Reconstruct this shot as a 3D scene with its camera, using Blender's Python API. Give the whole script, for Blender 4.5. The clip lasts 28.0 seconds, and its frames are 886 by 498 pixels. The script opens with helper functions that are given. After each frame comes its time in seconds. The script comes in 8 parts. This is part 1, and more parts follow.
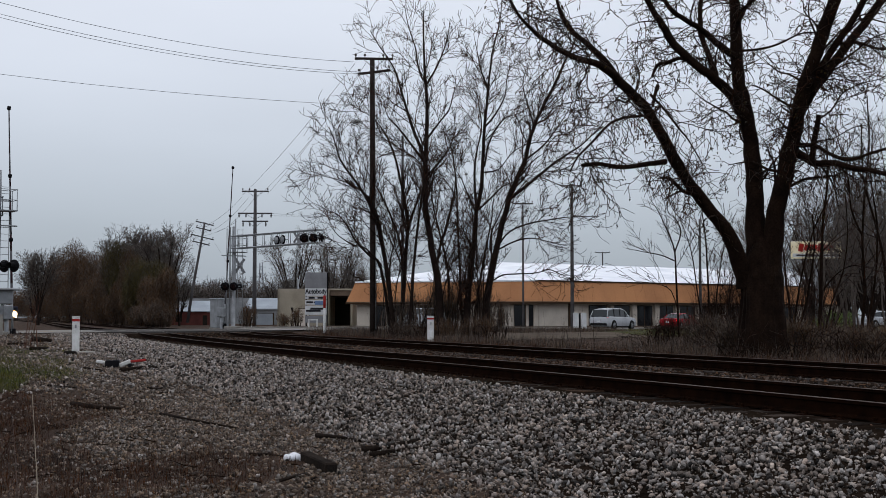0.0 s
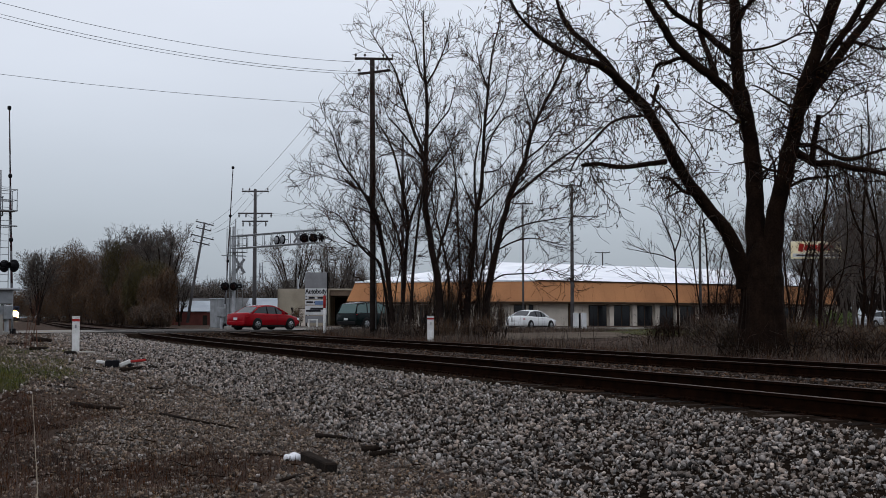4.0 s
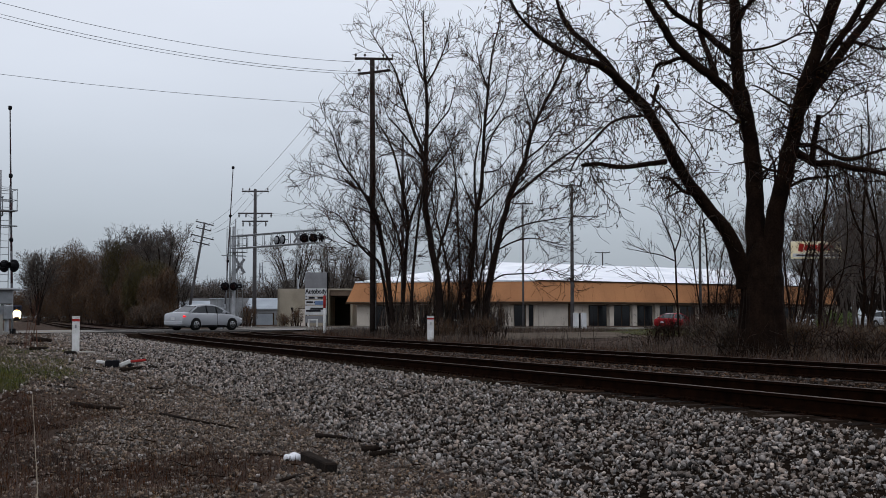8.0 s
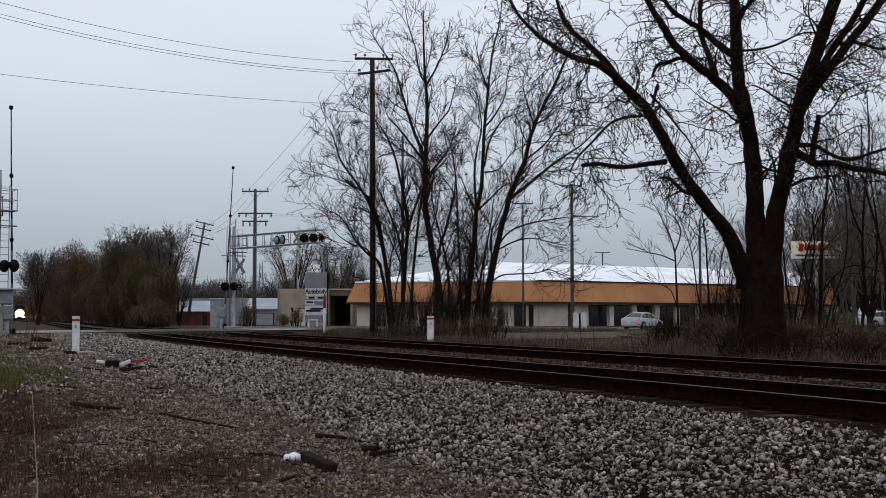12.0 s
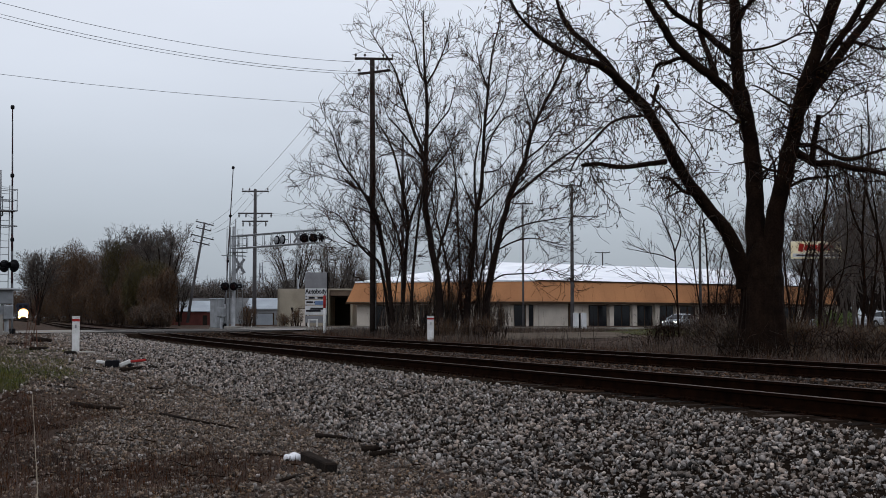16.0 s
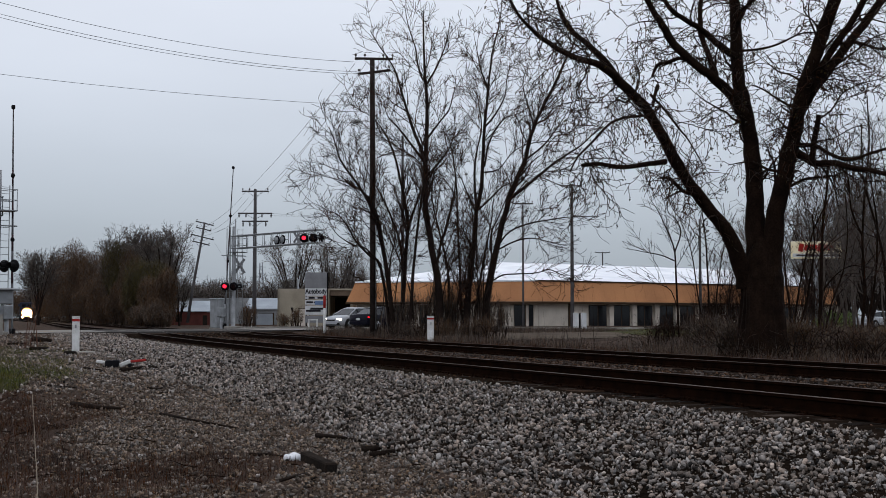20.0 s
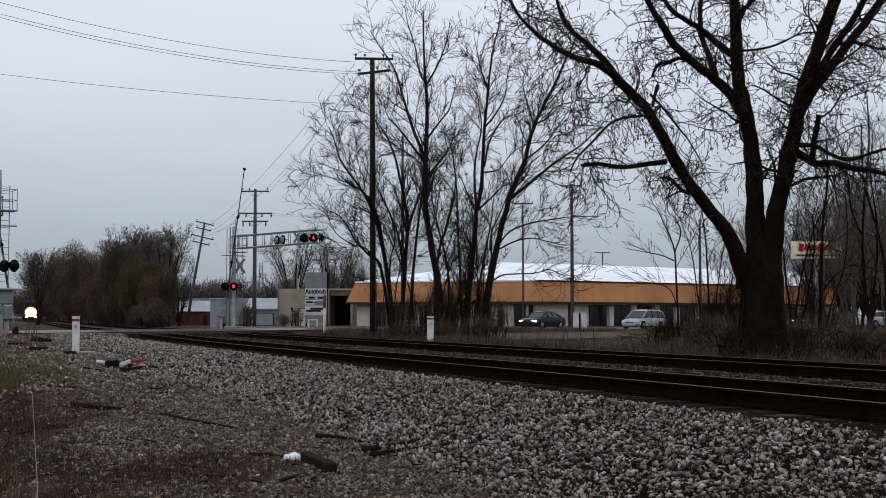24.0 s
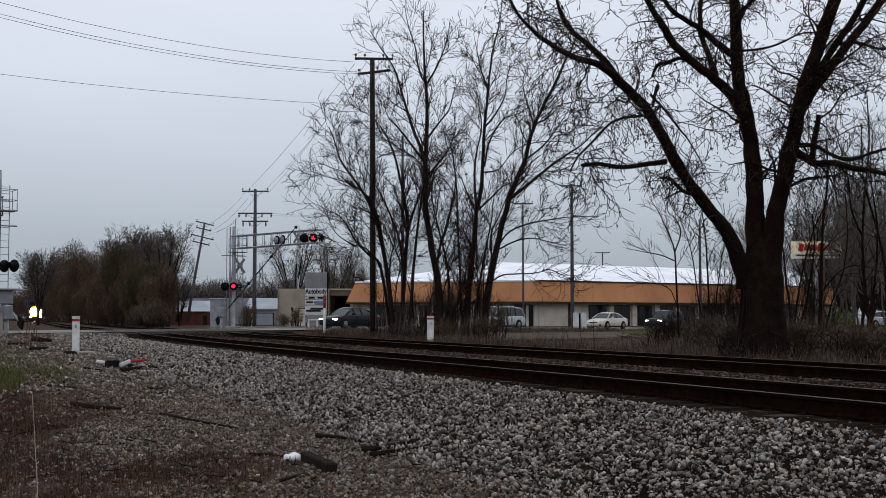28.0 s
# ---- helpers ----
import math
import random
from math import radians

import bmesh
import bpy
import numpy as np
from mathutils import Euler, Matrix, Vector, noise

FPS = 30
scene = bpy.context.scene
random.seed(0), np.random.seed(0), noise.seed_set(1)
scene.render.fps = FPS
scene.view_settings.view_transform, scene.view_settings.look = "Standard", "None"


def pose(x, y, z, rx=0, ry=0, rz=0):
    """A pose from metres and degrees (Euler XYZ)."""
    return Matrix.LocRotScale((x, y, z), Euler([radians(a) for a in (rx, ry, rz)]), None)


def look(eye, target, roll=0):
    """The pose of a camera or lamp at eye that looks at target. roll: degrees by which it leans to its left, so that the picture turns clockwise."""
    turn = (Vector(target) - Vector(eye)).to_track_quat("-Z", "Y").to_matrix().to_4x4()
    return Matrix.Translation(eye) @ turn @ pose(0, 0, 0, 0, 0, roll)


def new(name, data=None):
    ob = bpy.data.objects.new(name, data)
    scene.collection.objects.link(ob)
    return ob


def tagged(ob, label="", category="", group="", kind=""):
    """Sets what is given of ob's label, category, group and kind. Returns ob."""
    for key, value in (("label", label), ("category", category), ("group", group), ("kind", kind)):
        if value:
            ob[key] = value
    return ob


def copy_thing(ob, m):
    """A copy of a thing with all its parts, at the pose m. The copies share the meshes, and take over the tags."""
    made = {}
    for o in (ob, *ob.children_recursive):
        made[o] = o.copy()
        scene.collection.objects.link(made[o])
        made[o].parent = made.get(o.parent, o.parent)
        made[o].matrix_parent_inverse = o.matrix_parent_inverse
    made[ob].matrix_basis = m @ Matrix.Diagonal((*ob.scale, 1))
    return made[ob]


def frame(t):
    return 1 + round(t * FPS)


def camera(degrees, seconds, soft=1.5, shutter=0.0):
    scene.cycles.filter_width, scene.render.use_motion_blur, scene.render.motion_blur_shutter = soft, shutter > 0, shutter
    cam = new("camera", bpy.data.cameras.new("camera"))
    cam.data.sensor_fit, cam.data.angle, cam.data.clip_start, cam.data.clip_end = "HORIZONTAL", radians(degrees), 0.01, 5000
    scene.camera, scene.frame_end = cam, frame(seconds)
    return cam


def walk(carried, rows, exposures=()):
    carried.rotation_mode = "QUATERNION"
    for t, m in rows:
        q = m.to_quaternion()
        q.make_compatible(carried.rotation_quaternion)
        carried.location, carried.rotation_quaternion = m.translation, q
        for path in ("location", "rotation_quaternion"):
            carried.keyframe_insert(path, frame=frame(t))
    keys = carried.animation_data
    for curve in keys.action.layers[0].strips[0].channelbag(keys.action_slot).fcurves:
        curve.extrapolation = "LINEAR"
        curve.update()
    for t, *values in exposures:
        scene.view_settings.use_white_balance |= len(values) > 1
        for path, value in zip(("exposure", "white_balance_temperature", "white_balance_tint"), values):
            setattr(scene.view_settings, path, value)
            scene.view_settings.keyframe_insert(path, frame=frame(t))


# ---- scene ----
TURN = math.atan(844 / 2200)          # the tracks run this far to the left of the camera's line
CT, ST = math.cos(TURN), math.sin(TURN)


ACROSS, ALONG, SLANT = 1.126, 1.5626, 0.6227


def ab(a, b, z=None):
    """World place on the grid of the site, from below the camera: a counts strips of 1.126 m across the tracks, b steps of 1.563 m
    along them. Lines of equal b run parallel to the road, which crosses the tracks at a slant."""
    p, q = ACROSS * a, ALONG * b + SLANT * a
    x, y = p * CT - q * ST, p * ST + q * CT
    return (x, y) if z is None else (x, y, z)


ROAD_WAY = math.atan2(ACROSS * ST + SLANT * CT, ACROSS * CT - SLANT * ST)      # the road's heading
ROAD_STEP = math.hypot(ACROSS, SLANT)                                          # metres of road for one step of a
SIGNAL_WAY = math.radians(34.0)                                                # how signals and boxes stand


# ---- camera: it stands still on a low tripod beside the line ----
EYE = (0.0, 0.0, 0.82)
cam = camera(39.2, 28.0, soft=0.6)
VIEW = look(EYE, (0.0, 10.0, 0.82 + 10 * 121 / 2200))
walk(cam, [(0, VIEW), (28, VIEW)], exposures=[(0, 0.0), (28, 0.0)])

# ---- light: an even overcast sky towards evening, and the soft trace of a sun behind it ----
SUN_UP, SUN_ROUND = radians(60), radians(-150)
world = bpy.data.worlds.new("overcast_sky")
scene.world = world
world.use_nodes = True
wn, wl = world.node_tree.nodes, world.node_tree.links
wn.clear()
w_out, w_bg = wn.new("ShaderNodeOutputWorld"), wn.new("ShaderNodeBackground")
w_sky = wn.new("ShaderNodeTexSky")
w_sky.sky_type, w_sky.sun_disc = "NISHITA", False
w_sky.sun_elevation, w_sky.sun_rotation = SUN_UP, SUN_ROUND
w_sky.air_density, w_sky.dust_density, w_sky.ozone_density = 1.0, 3.0, 1.0
w_co = wn.new("ShaderNodeTexCoord")
w_sep = wn.new("ShaderNodeSeparateXYZ")
w_ramp = wn.new("ShaderNodeValToRGB")
w_ramp.color_ramp.elements[0].position, w_ramp.color_ramp.elements[0].color = 0.0, (0.362, 0.418, 0.482, 1)
w_ramp.color_ramp.elements[1].position, w_ramp.color_ramp.elements[1].color = 0.31, (0.935, 0.975, 1.075, 1)
for place, shade in ((0.07, (0.484, 0.540, 0.615, 1)), (0.176, (0.735, 0.785, 0.878, 1))):
    w_ramp.color_ramp.elements.new(place).color = shade
w_noise = wn.new("ShaderNodeTexNoise")
w_noise.inputs["Scale"].default_value, w_noise.inputs["Detail"].default_value = 3.8, 4.0
w_map = wn.new("ShaderNodeMapping")
w_map.inputs["Scale"].default_value = (1.0, 1.0, 3.0)
w_cloud = wn.new("ShaderNodeMapRange")
w_cloud.inputs["To Min"].default_value, w_cloud.inputs["To Max"].default_value = 0.92, 1.08
w_mul = wn.new("ShaderNodeVectorMath")
w_mul.operation = "SCALE"
w_mix = wn.new("ShaderNodeMix")
w_mix.data_type = "RGBA"
w_mix.inputs[0].default_value = 0.02
wl.new(w_co.outputs["Generated"], w_sep.inputs[0])
wl.new(w_sep.outputs["Z"], w_ramp.inputs[0])
wl.new(w_co.outputs["Generated"], w_map.inputs[0])
wl.new(w_map.outputs[0], w_noise.inputs["Vector"])
wl.new(w_noise.outputs["Fac"], w_cloud.inputs[0])
wl.new(w_ramp.outputs["Color"], w_mul.inputs[0])
wl.new(w_cloud.outputs[0], w_mul.inputs["Scale"])
wl.new(w_mul.outputs[0], w_mix.inputs[6])
wl.new(w_sky.outputs[0], w_mix.inputs[7])
wl.new(w_mix.outputs[2], w_bg.inputs["Color"])
wl.new(w_bg.outputs[0], w_out.inputs["Surface"])
w_bg.inputs["Strength"].default_value = 0.86

sun = new("sun", bpy.data.lights.new("sun", "SUN"))
sun.data.energy, sun.data.angle, sun.data.color = 0.42, radians(18), (1.0, 0.97, 0.93)
sun.matrix_world = Matrix.Rotation(-SUN_ROUND, 4, "Z") @ Matrix.Rotation(radians(90) - SUN_UP, 4, "X") @ Matrix.Rotation(math.pi, 4, "Z")


# ---- materials ----
def mat(name, color, color2=None, rough=0.8, metal=0.0, scale=6.0, fine=60.0, bump=0.2, spread=0.12, random_by="", glow=0.0, spec=0.03, vary=(0.20, 2.1)):
    """A surface with two scales of variation: wide stains from color to color2, and fine grain."""
    m = bpy.data.materials.new(name)
    m.use_nodes = True
    n, l = m.node_tree.nodes, m.node_tree.links
    p = n["Principled BSDF"]
    p.inputs["Roughness"].default_value, p.inputs["Metallic"].default_value = rough, metal
    p.inputs["Specular IOR Level"].default_value = spec
    co = n.new("ShaderNodeTexCoord")
    wide, grain = n.new("ShaderNodeTexNoise"), n.new("ShaderNodeTexNoise")
    wide.inputs["Scale"].default_value, wide.inputs["Detail"].default_value = scale, 6.0
    grain.inputs["Scale"].default_value, grain.inputs["Detail"].default_value = fine, 3.0
    l.new(co.outputs["Object"], wide.inputs["Vector"])
    l.new(co.outputs["Object"], grain.inputs["Vector"])
    if color2 is None:
        color2 = [v * 0.72 for v in color]
    ramp = n.new("ShaderNodeMapRange")
    ramp.inputs["From Min"].default_value, ramp.inputs["From Max"].default_value = 0.36, 0.66
    l.new(wide.outputs["Fac"], ramp.inputs[0])
    mix = n.new("ShaderNodeMix")
    mix.data_type = "RGBA"
    mix.inputs[6].default_value, mix.inputs[7].default_value = (*color, 1), (*color2, 1)
    l.new(ramp.outputs[0], mix.inputs[0])
    hsv = n.new("ShaderNodeHueSaturation")
    g = n.new("ShaderNodeMapRange")
    g.inputs["To Min"].default_value, g.inputs["To Max"].default_value = 1 - 2.2 * spread, 1 + 2.2 * spread
    l.new(grain.outputs["Fac"], g.inputs[0])
    value = g.outputs[0]
    if random_by:
        src = n.new("ShaderNodeNewGeometry" if random_by == "island" else "ShaderNodeObjectInfo")
        r = n.new("ShaderNodeMapRange")
        r.inputs["To Min"].default_value, r.inputs["To Max"].default_value = vary
        l.new(src.outputs["Random Per Island" if random_by == "island" else "Random"], r.inputs[0])
        times = n.new("ShaderNodeMath")
        times.operation = "MULTIPLY"
        l.new(r.outputs[0], times.inputs[0])
        l.new(g.outputs[0], times.inputs[1])
        value = times.outputs[0]
        # every piece has a tint of its own
        many, bit, tint = n.new("ShaderNodeMath"), n.new("ShaderNodeMath"), n.new("ShaderNodeMapRange")
        many.operation, many.inputs[1].default_value, bit.operation = "MULTIPLY", 7.3, "FRACT"
        tint.inputs["To Min"].default_value, tint.inputs["To Max"].default_value = 0.4, 1.6
        l.new(src.outputs["Random Per Island" if random_by == "island" else "Random"], many.inputs[0])
        l.new(many.outputs[0], bit.inputs[0])
        l.new(bit.outputs[0], tint.inputs[0])
        l.new(tint.outputs[0], hsv.inputs["Saturation"])
    l.new(value, hsv.inputs["Value"])
    l.new(mix.outputs[2], hsv.inputs["Color"])
    l.new(hsv.outputs[0], p.inputs["Base Color"])
    if bump:
        b = n.new("ShaderNodeBump")
        b.inputs["Strength"].default_value, b.inputs["Distance"].default_value = bump, 0.02
        l.new(grain.outputs["Fac"], b.inputs["Height"])
        l.new(b.outputs[0], p.inputs["Normal"])
    if glow:
        p.inputs["Emission Color"].default_value, p.inputs["Emission Strength"].default_value = (*color, 1), glow
    return m


def glass(name, color, rough=0.06):
    m = bpy.data.materials.new(name)
    m.use_nodes = True
    p = m.node_tree.nodes["Principled BSDF"]
    p.inputs["Base Color"].default_value = (*color, 1)
    p.inputs["Roughness"].default_value = rough
    p.inputs["Specular IOR Level"].default_value = 0.28
    return m


M = {}
M["soil"] = mat("gravelly_soil", (0.0660, 0.0460, 0.0350), (0.0290, 0.0190, 0.0145), 0.95, scale=0.9, fine=55, bump=1.0, spread=0.42)
# bed colour near black, to paint the shade in the gaps between stones
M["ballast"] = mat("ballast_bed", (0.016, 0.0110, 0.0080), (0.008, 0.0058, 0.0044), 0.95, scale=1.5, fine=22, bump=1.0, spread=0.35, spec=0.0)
M["stone"] = mat("ballast_stone", (0.206, 0.181, 0.164), (0.110, 0.093, 0.083), 0.92, scale=3.0, fine=45, bump=0.6, spread=0.34, random_by="island", spec=0.03, vary=(0.08, 2.5))
M["stone_single"] = mat("loose_ballast_stone", (0.1476, 0.1210, 0.1060), (0.0917, 0.0729, 0.0636), 0.92, scale=3.0, fine=45, bump=0.4, spread=0.2, random_by="object")
M["stained_stone"] = mat("rust_stained_stone", (0.0660, 0.0466, 0.0367), (0.0373, 0.0248, 0.0191), 0.92, scale=3.0, fine=45, bump=0.4, spread=0.2, random_by="island")
M["grit"] = mat("fine_grit", (0.150, 0.123, 0.103), (0.0738, 0.0569, 0.0445), 0.95, scale=3.0, fine=60, bump=0.3, spread=0.2, random_by="island")
M["soil_stone"] = mat("soil_stained_stone", (0.196, 0.164, 0.141), (0.100, 0.081, 0.068), 0.95, scale=3.0, fine=45, bump=0.5, spread=0.3, random_by="island", vary=(0.15, 1.9))
M["verge"] = mat("dry_verge", (0.100, 0.080, 0.062), (0.062, 0.048, 0.037), 0.95, scale=0.35, fine=12, bump=0.5, spread=0.25)
# weathered wood of the farther poles, paled in its colour to suggest haze
M["pole_far"] = mat("hazed_weathered_pole", (0.095, 0.090, 0.092), (0.066, 0.061, 0.062), 0.95, scale=1.2, fine=25, bump=0.5, spread=0.2)
M["asphalt"] = mat("worn_asphalt", (0.23, 0.215, 0.20), (0.16, 0.15, 0.14), 0.88, scale=0.4, fine=40, bump=0.3, spread=0.15, spec=0.12)
M["concrete"] = mat("pale_concrete", (0.30, 0.285, 0.26), (0.20, 0.19, 0.17), 0.9, scale=0.9, fine=30, bump=0.3)
M["line_white"] = mat("worn_white_line", (0.45, 0.45, 0.43), (0.25, 0.25, 0.24), 0.8, scale=3, fine=40)
M["line_yellow"] = mat("worn_yellow_line", (0.45, 0.30, 0.06), (0.25, 0.18, 0.06), 0.8, scale=3, fine=40)
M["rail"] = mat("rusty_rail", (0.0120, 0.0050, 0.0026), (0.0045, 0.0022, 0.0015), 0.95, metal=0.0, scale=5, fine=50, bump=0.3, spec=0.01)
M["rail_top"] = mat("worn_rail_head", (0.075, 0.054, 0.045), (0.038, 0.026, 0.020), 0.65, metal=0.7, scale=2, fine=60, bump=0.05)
M["deck"] = mat("dark_crossing_deck", (0.075, 0.070, 0.066), (0.045, 0.042, 0.04), 0.9, scale=0.8, fine=30, bump=0.3)
M["tie"] = mat("creosoted_tie", (0.0281, 0.0203, 0.0164), (0.0140, 0.0109, 0.0094), 0.95, scale=4, fine=40, bump=0.7, spread=0.25, random_by="object")
M["bark"] = mat("dark_bark", (0.0170, 0.0098, 0.0066), (0.0074, 0.0045, 0.0033), 0.95, scale=2.5, fine=18, bump=1.0, spread=0.4, spec=0.04)
M["bark_grey"] = mat("grey_bark", (0.0250, 0.0172, 0.0140), (0.0140, 0.0098, 0.0084), 0.95, scale=2.5, fine=25, bump=0.8, spread=0.3, spec=0.06)
M["twig"] = mat("brown_twigs", (0.0300, 0.0176, 0.0132), (0.0180, 0.0108, 0.0084), 0.95, scale=1.2, fine=20, bump=0.0, random_by="island")
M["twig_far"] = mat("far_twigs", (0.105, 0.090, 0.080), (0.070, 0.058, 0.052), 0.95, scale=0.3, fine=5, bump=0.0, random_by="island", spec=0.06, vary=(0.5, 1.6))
M["bud"] = mat("spring_buds", (0.045, 0.036, 0.022), (0.030, 0.024, 0.016), 0.9, scale=2, fine=20, bump=0.0, random_by="island")
M["bush_brown"] = mat("brown_thicket", (0.110, 0.073, 0.050), (0.073, 0.050, 0.036), 0.95, scale=0.25, fine=3, bump=0.0, random_by="island", spec=0.05, vary=(0.72, 1.3))
M["brush_pale"] = mat("pale_brown_brush", (0.098, 0.071, 0.054), (0.075, 0.054, 0.042), 0.95, scale=0.25, fine=3, bump=0.0, random_by="island", spec=0.05, vary=(0.6, 1.5))
M["under_brown"] = mat("brown_undergrowth", (0.090, 0.068, 0.054), (0.056, 0.042, 0.034), 0.95, scale=0.5, fine=5, bump=0.0, random_by="island")
M["bush_green"] = mat("budding_thicket", (0.082, 0.070, 0.036), (0.060, 0.048, 0.028), 0.95, scale=0.25, fine=3, bump=0.0, random_by="island", spec=0.05, vary=(0.72, 1.3))
M["grass"] = mat("spring_grass", (0.056, 0.064, 0.022), (0.080, 0.072, 0.028), 0.9, scale=0.6, fine=6, bump=0.0, random_by="island")
M["fresh_green"] = mat("fresh_spring_leaves", (0.12, 0.16, 0.060), (0.09, 0.12, 0.045), 0.9, scale=0.6, fine=6, bump=0.0, random_by="island")
M["lawn"] = mat("lawn", (0.042, 0.050, 0.016), (0.052, 0.044, 0.026), 0.95, scale=0.35, fine=12, bump=0.5, spread=0.2)
M["straw"] = mat("dry_weeds", (0.0671, 0.0384, 0.0260), (0.0368, 0.0203, 0.0141), 0.95, scale=0.7, fine=6, bump=0.0, random_by="island")
M["weed_red"] = mat("reddish_dead_weeds", (0.050, 0.026, 0.018), (0.028, 0.016, 0.012), 0.95, scale=0.9, fine=8, bump=0.0, random_by="island", spec=0.04)
M["pole"] = mat("weathered_pole", (0.0429, 0.0328, 0.0296), (0.0250, 0.0203, 0.0187), 0.95, scale=1.2, fine=25, bump=0.6, spread=0.2)
M["steel"] = mat("galvanised_steel", (0.30, 0.315, 0.33), (0.20, 0.21, 0.22), 0.55, metal=0.3, scale=2, fine=30, bump=0.05, spec=0.2)
M["wire"] = mat("cable", (0.22, 0.235, 0.26), None, 0.7, scale=1, fine=5, bump=0.0)
M["black"] = mat("black_metal", (0.012, 0.012, 0.014), None, 0.6, scale=3, fine=30, bump=0.05)
M["white"] = mat("white_paint", (0.72, 0.72, 0.72), (0.52, 0.52, 0.50), 0.6, scale=3, fine=25, bump=0.1)
M["red_paint"] = mat("red_paint", (0.42, 0.035, 0.03), (0.25, 0.03, 0.028), 0.5, scale=4, fine=25, bump=0.1)
M["insulator"] = mat("insulator", (0.10, 0.09, 0.09), None, 0.35, scale=3, fine=30, bump=0.0)
M["fascia"] = mat("tan_orange_shingle", (0.47, 0.225, 0.105), (0.38, 0.18, 0.088), 0.85, scale=0.3, fine=9, bump=0.3, spread=0.1)
M["roof_white"] = mat("white_roof_membrane", (0.86, 0.88, 0.92), (0.70, 0.73, 0.78), 0.6, scale=0.25, fine=3, bump=0.05, spread=0.05, spec=0.18)
M["trim_brown"] = mat("dark_brown_trim", (0.055, 0.035, 0.022), None, 0.7, scale=1, fine=10, bump=0.1)
M["panel"] = mat("beige_wall_panel", (0.58, 0.52, 0.45), (0.46, 0.41, 0.35), 0.85, scale=0.7, fine=12, bump=0.2, spread=0.1)
M["soffit"] = mat("soffit", (0.16, 0.12, 0.09), None, 0.9, scale=1, fine=10, bump=0.1)
M["glass_dark"] = glass("dark_window", (0.012, 0.013, 0.015))
M["tan_wall"] = mat("tan_block_wall", (0.36, 0.32, 0.25), (0.28, 0.245, 0.19), 0.9, scale=0.6, fine=12, bump=0.2, spread=0.1)
M["grey_wall"] = mat("grey_siding", (0.27, 0.28, 0.29), (0.20, 0.21, 0.215), 0.8, scale=0.6, fine=10, bump=0.2, spread=0.1)
M["brick_red"] = mat("red_brown_wall", (0.145, 0.050, 0.042), (0.095, 0.036, 0.032), 0.9, scale=0.8, fine=14, bump=0.3, spread=0.15)
M["roof_grey"] = mat("grey_metal_roof", (0.34, 0.38, 0.42), (0.27, 0.30, 0.33), 0.6, scale=0.4, fine=8, bump=0.1, spread=0.08)
M["dark_inside"] = mat("shaded_interior", (0.03, 0.026, 0.022), None, 0.9, scale=0.5, fine=5, bump=0.0)
M["sign_white"] = mat("sign_panel_white", (0.60, 0.61, 0.62), (0.46, 0.47, 0.48), 0.6, scale=1.5, fine=15, bump=0.05, spread=0.06)
M["sign_grey"] = mat("sign_panel_grey", (0.24, 0.245, 0.255), (0.19, 0.19, 0.20), 0.7, scale=1.5, fine=15, bump=0.05, spread=0.06)
M["sign_cream"] = mat("sign_panel_cream", (0.86, 0.78, 0.58), (0.80, 0.66, 0.40), 0.6, scale=1.5, fine=15, bump=0.05, spread=0.06)
M["sign_blue"] = mat("sign_blue", (0.16, 0.24, 0.40), None, 0.6, scale=1.5, fine=15, bump=0.05)
M["letter"] = mat("dark_lettering", (0.03, 0.03, 0.035), None, 0.6, scale=2, fine=15, bump=0.0)
M["letter_red"] = mat("red_lettering", (0.40, 0.03, 0.025), None, 0.6, scale=2, fine=15, bump=0.0)
M["red_lens_dark"] = glass("unlit_red_lens", (0.010, 0.003, 0.003), 0.3)
M["red_lens_lit"] = mat("lit_red_lens", (1.0, 0.02, 0.05), (1.0, 0.02, 0.05), 0.3, scale=1, fine=1, bump=0.0, glow=2.6)
M["headlight"] = mat("train_headlight", (1.0, 0.80, 0.50), (1.0, 0.80, 0.50), 0.3, scale=1, fine=1, bump=0.0, glow=150.0)
M["ditch_light"] = mat("train_ditch_light", (1.0, 0.52, 0.16), (1.0, 0.52, 0.16), 0.3, scale=1, fine=1, bump=0.0, glow=25.0)
# glowing orange that paints the fringe of the headlamps' glare
M["glare_halo"] = mat("headlamp_glare_halo", (1.0, 0.42, 0.10), (1.0, 0.42, 0.10), 0.4, scale=1, fine=1, bump=0.0, glow=1.3)
M["loco"] = mat("locomotive_paint", (0.035, 0.04, 0.06), None, 0.6, scale=1, fine=10, bump=0.05)
M["tyre"] = mat("tyre_rubber", (0.014, 0.014, 0.014), None, 0.9, scale=5, fine=40, bump=0.2)
M["rim"] = mat("alloy_rim", (0.26, 0.27, 0.28), None, 0.35, metal=0.7, scale=5, fine=40, bump=0.0)
M["car_glass"] = glass("car_window", (0.02, 0.024, 0.028), 0.04)
M["car_glass_green"] = glass("green_car_window", (0.07, 0.12, 0.115), 0.08)
M["car_trim"] = mat("black_car_trim", (0.015, 0.015, 0.016), None, 0.6, scale=5, fine=40, bump=0.0)
M["tail"] = mat("tail_lamp", (0.30, 0.012, 0.015), (0.30, 0.012, 0.015), 0.25, scale=5, fine=10, bump=0.0)
M["tail_lit"] = mat("lit_brake_lamp", (1.0, 0.012, 0.02), (1.0, 0.012, 0.02), 0.25, scale=5, fine=10, bump=0.0, glow=1.3)
M["head_lamp"] = glass("head_lamp", (0.55, 0.57, 0.60), 0.1)
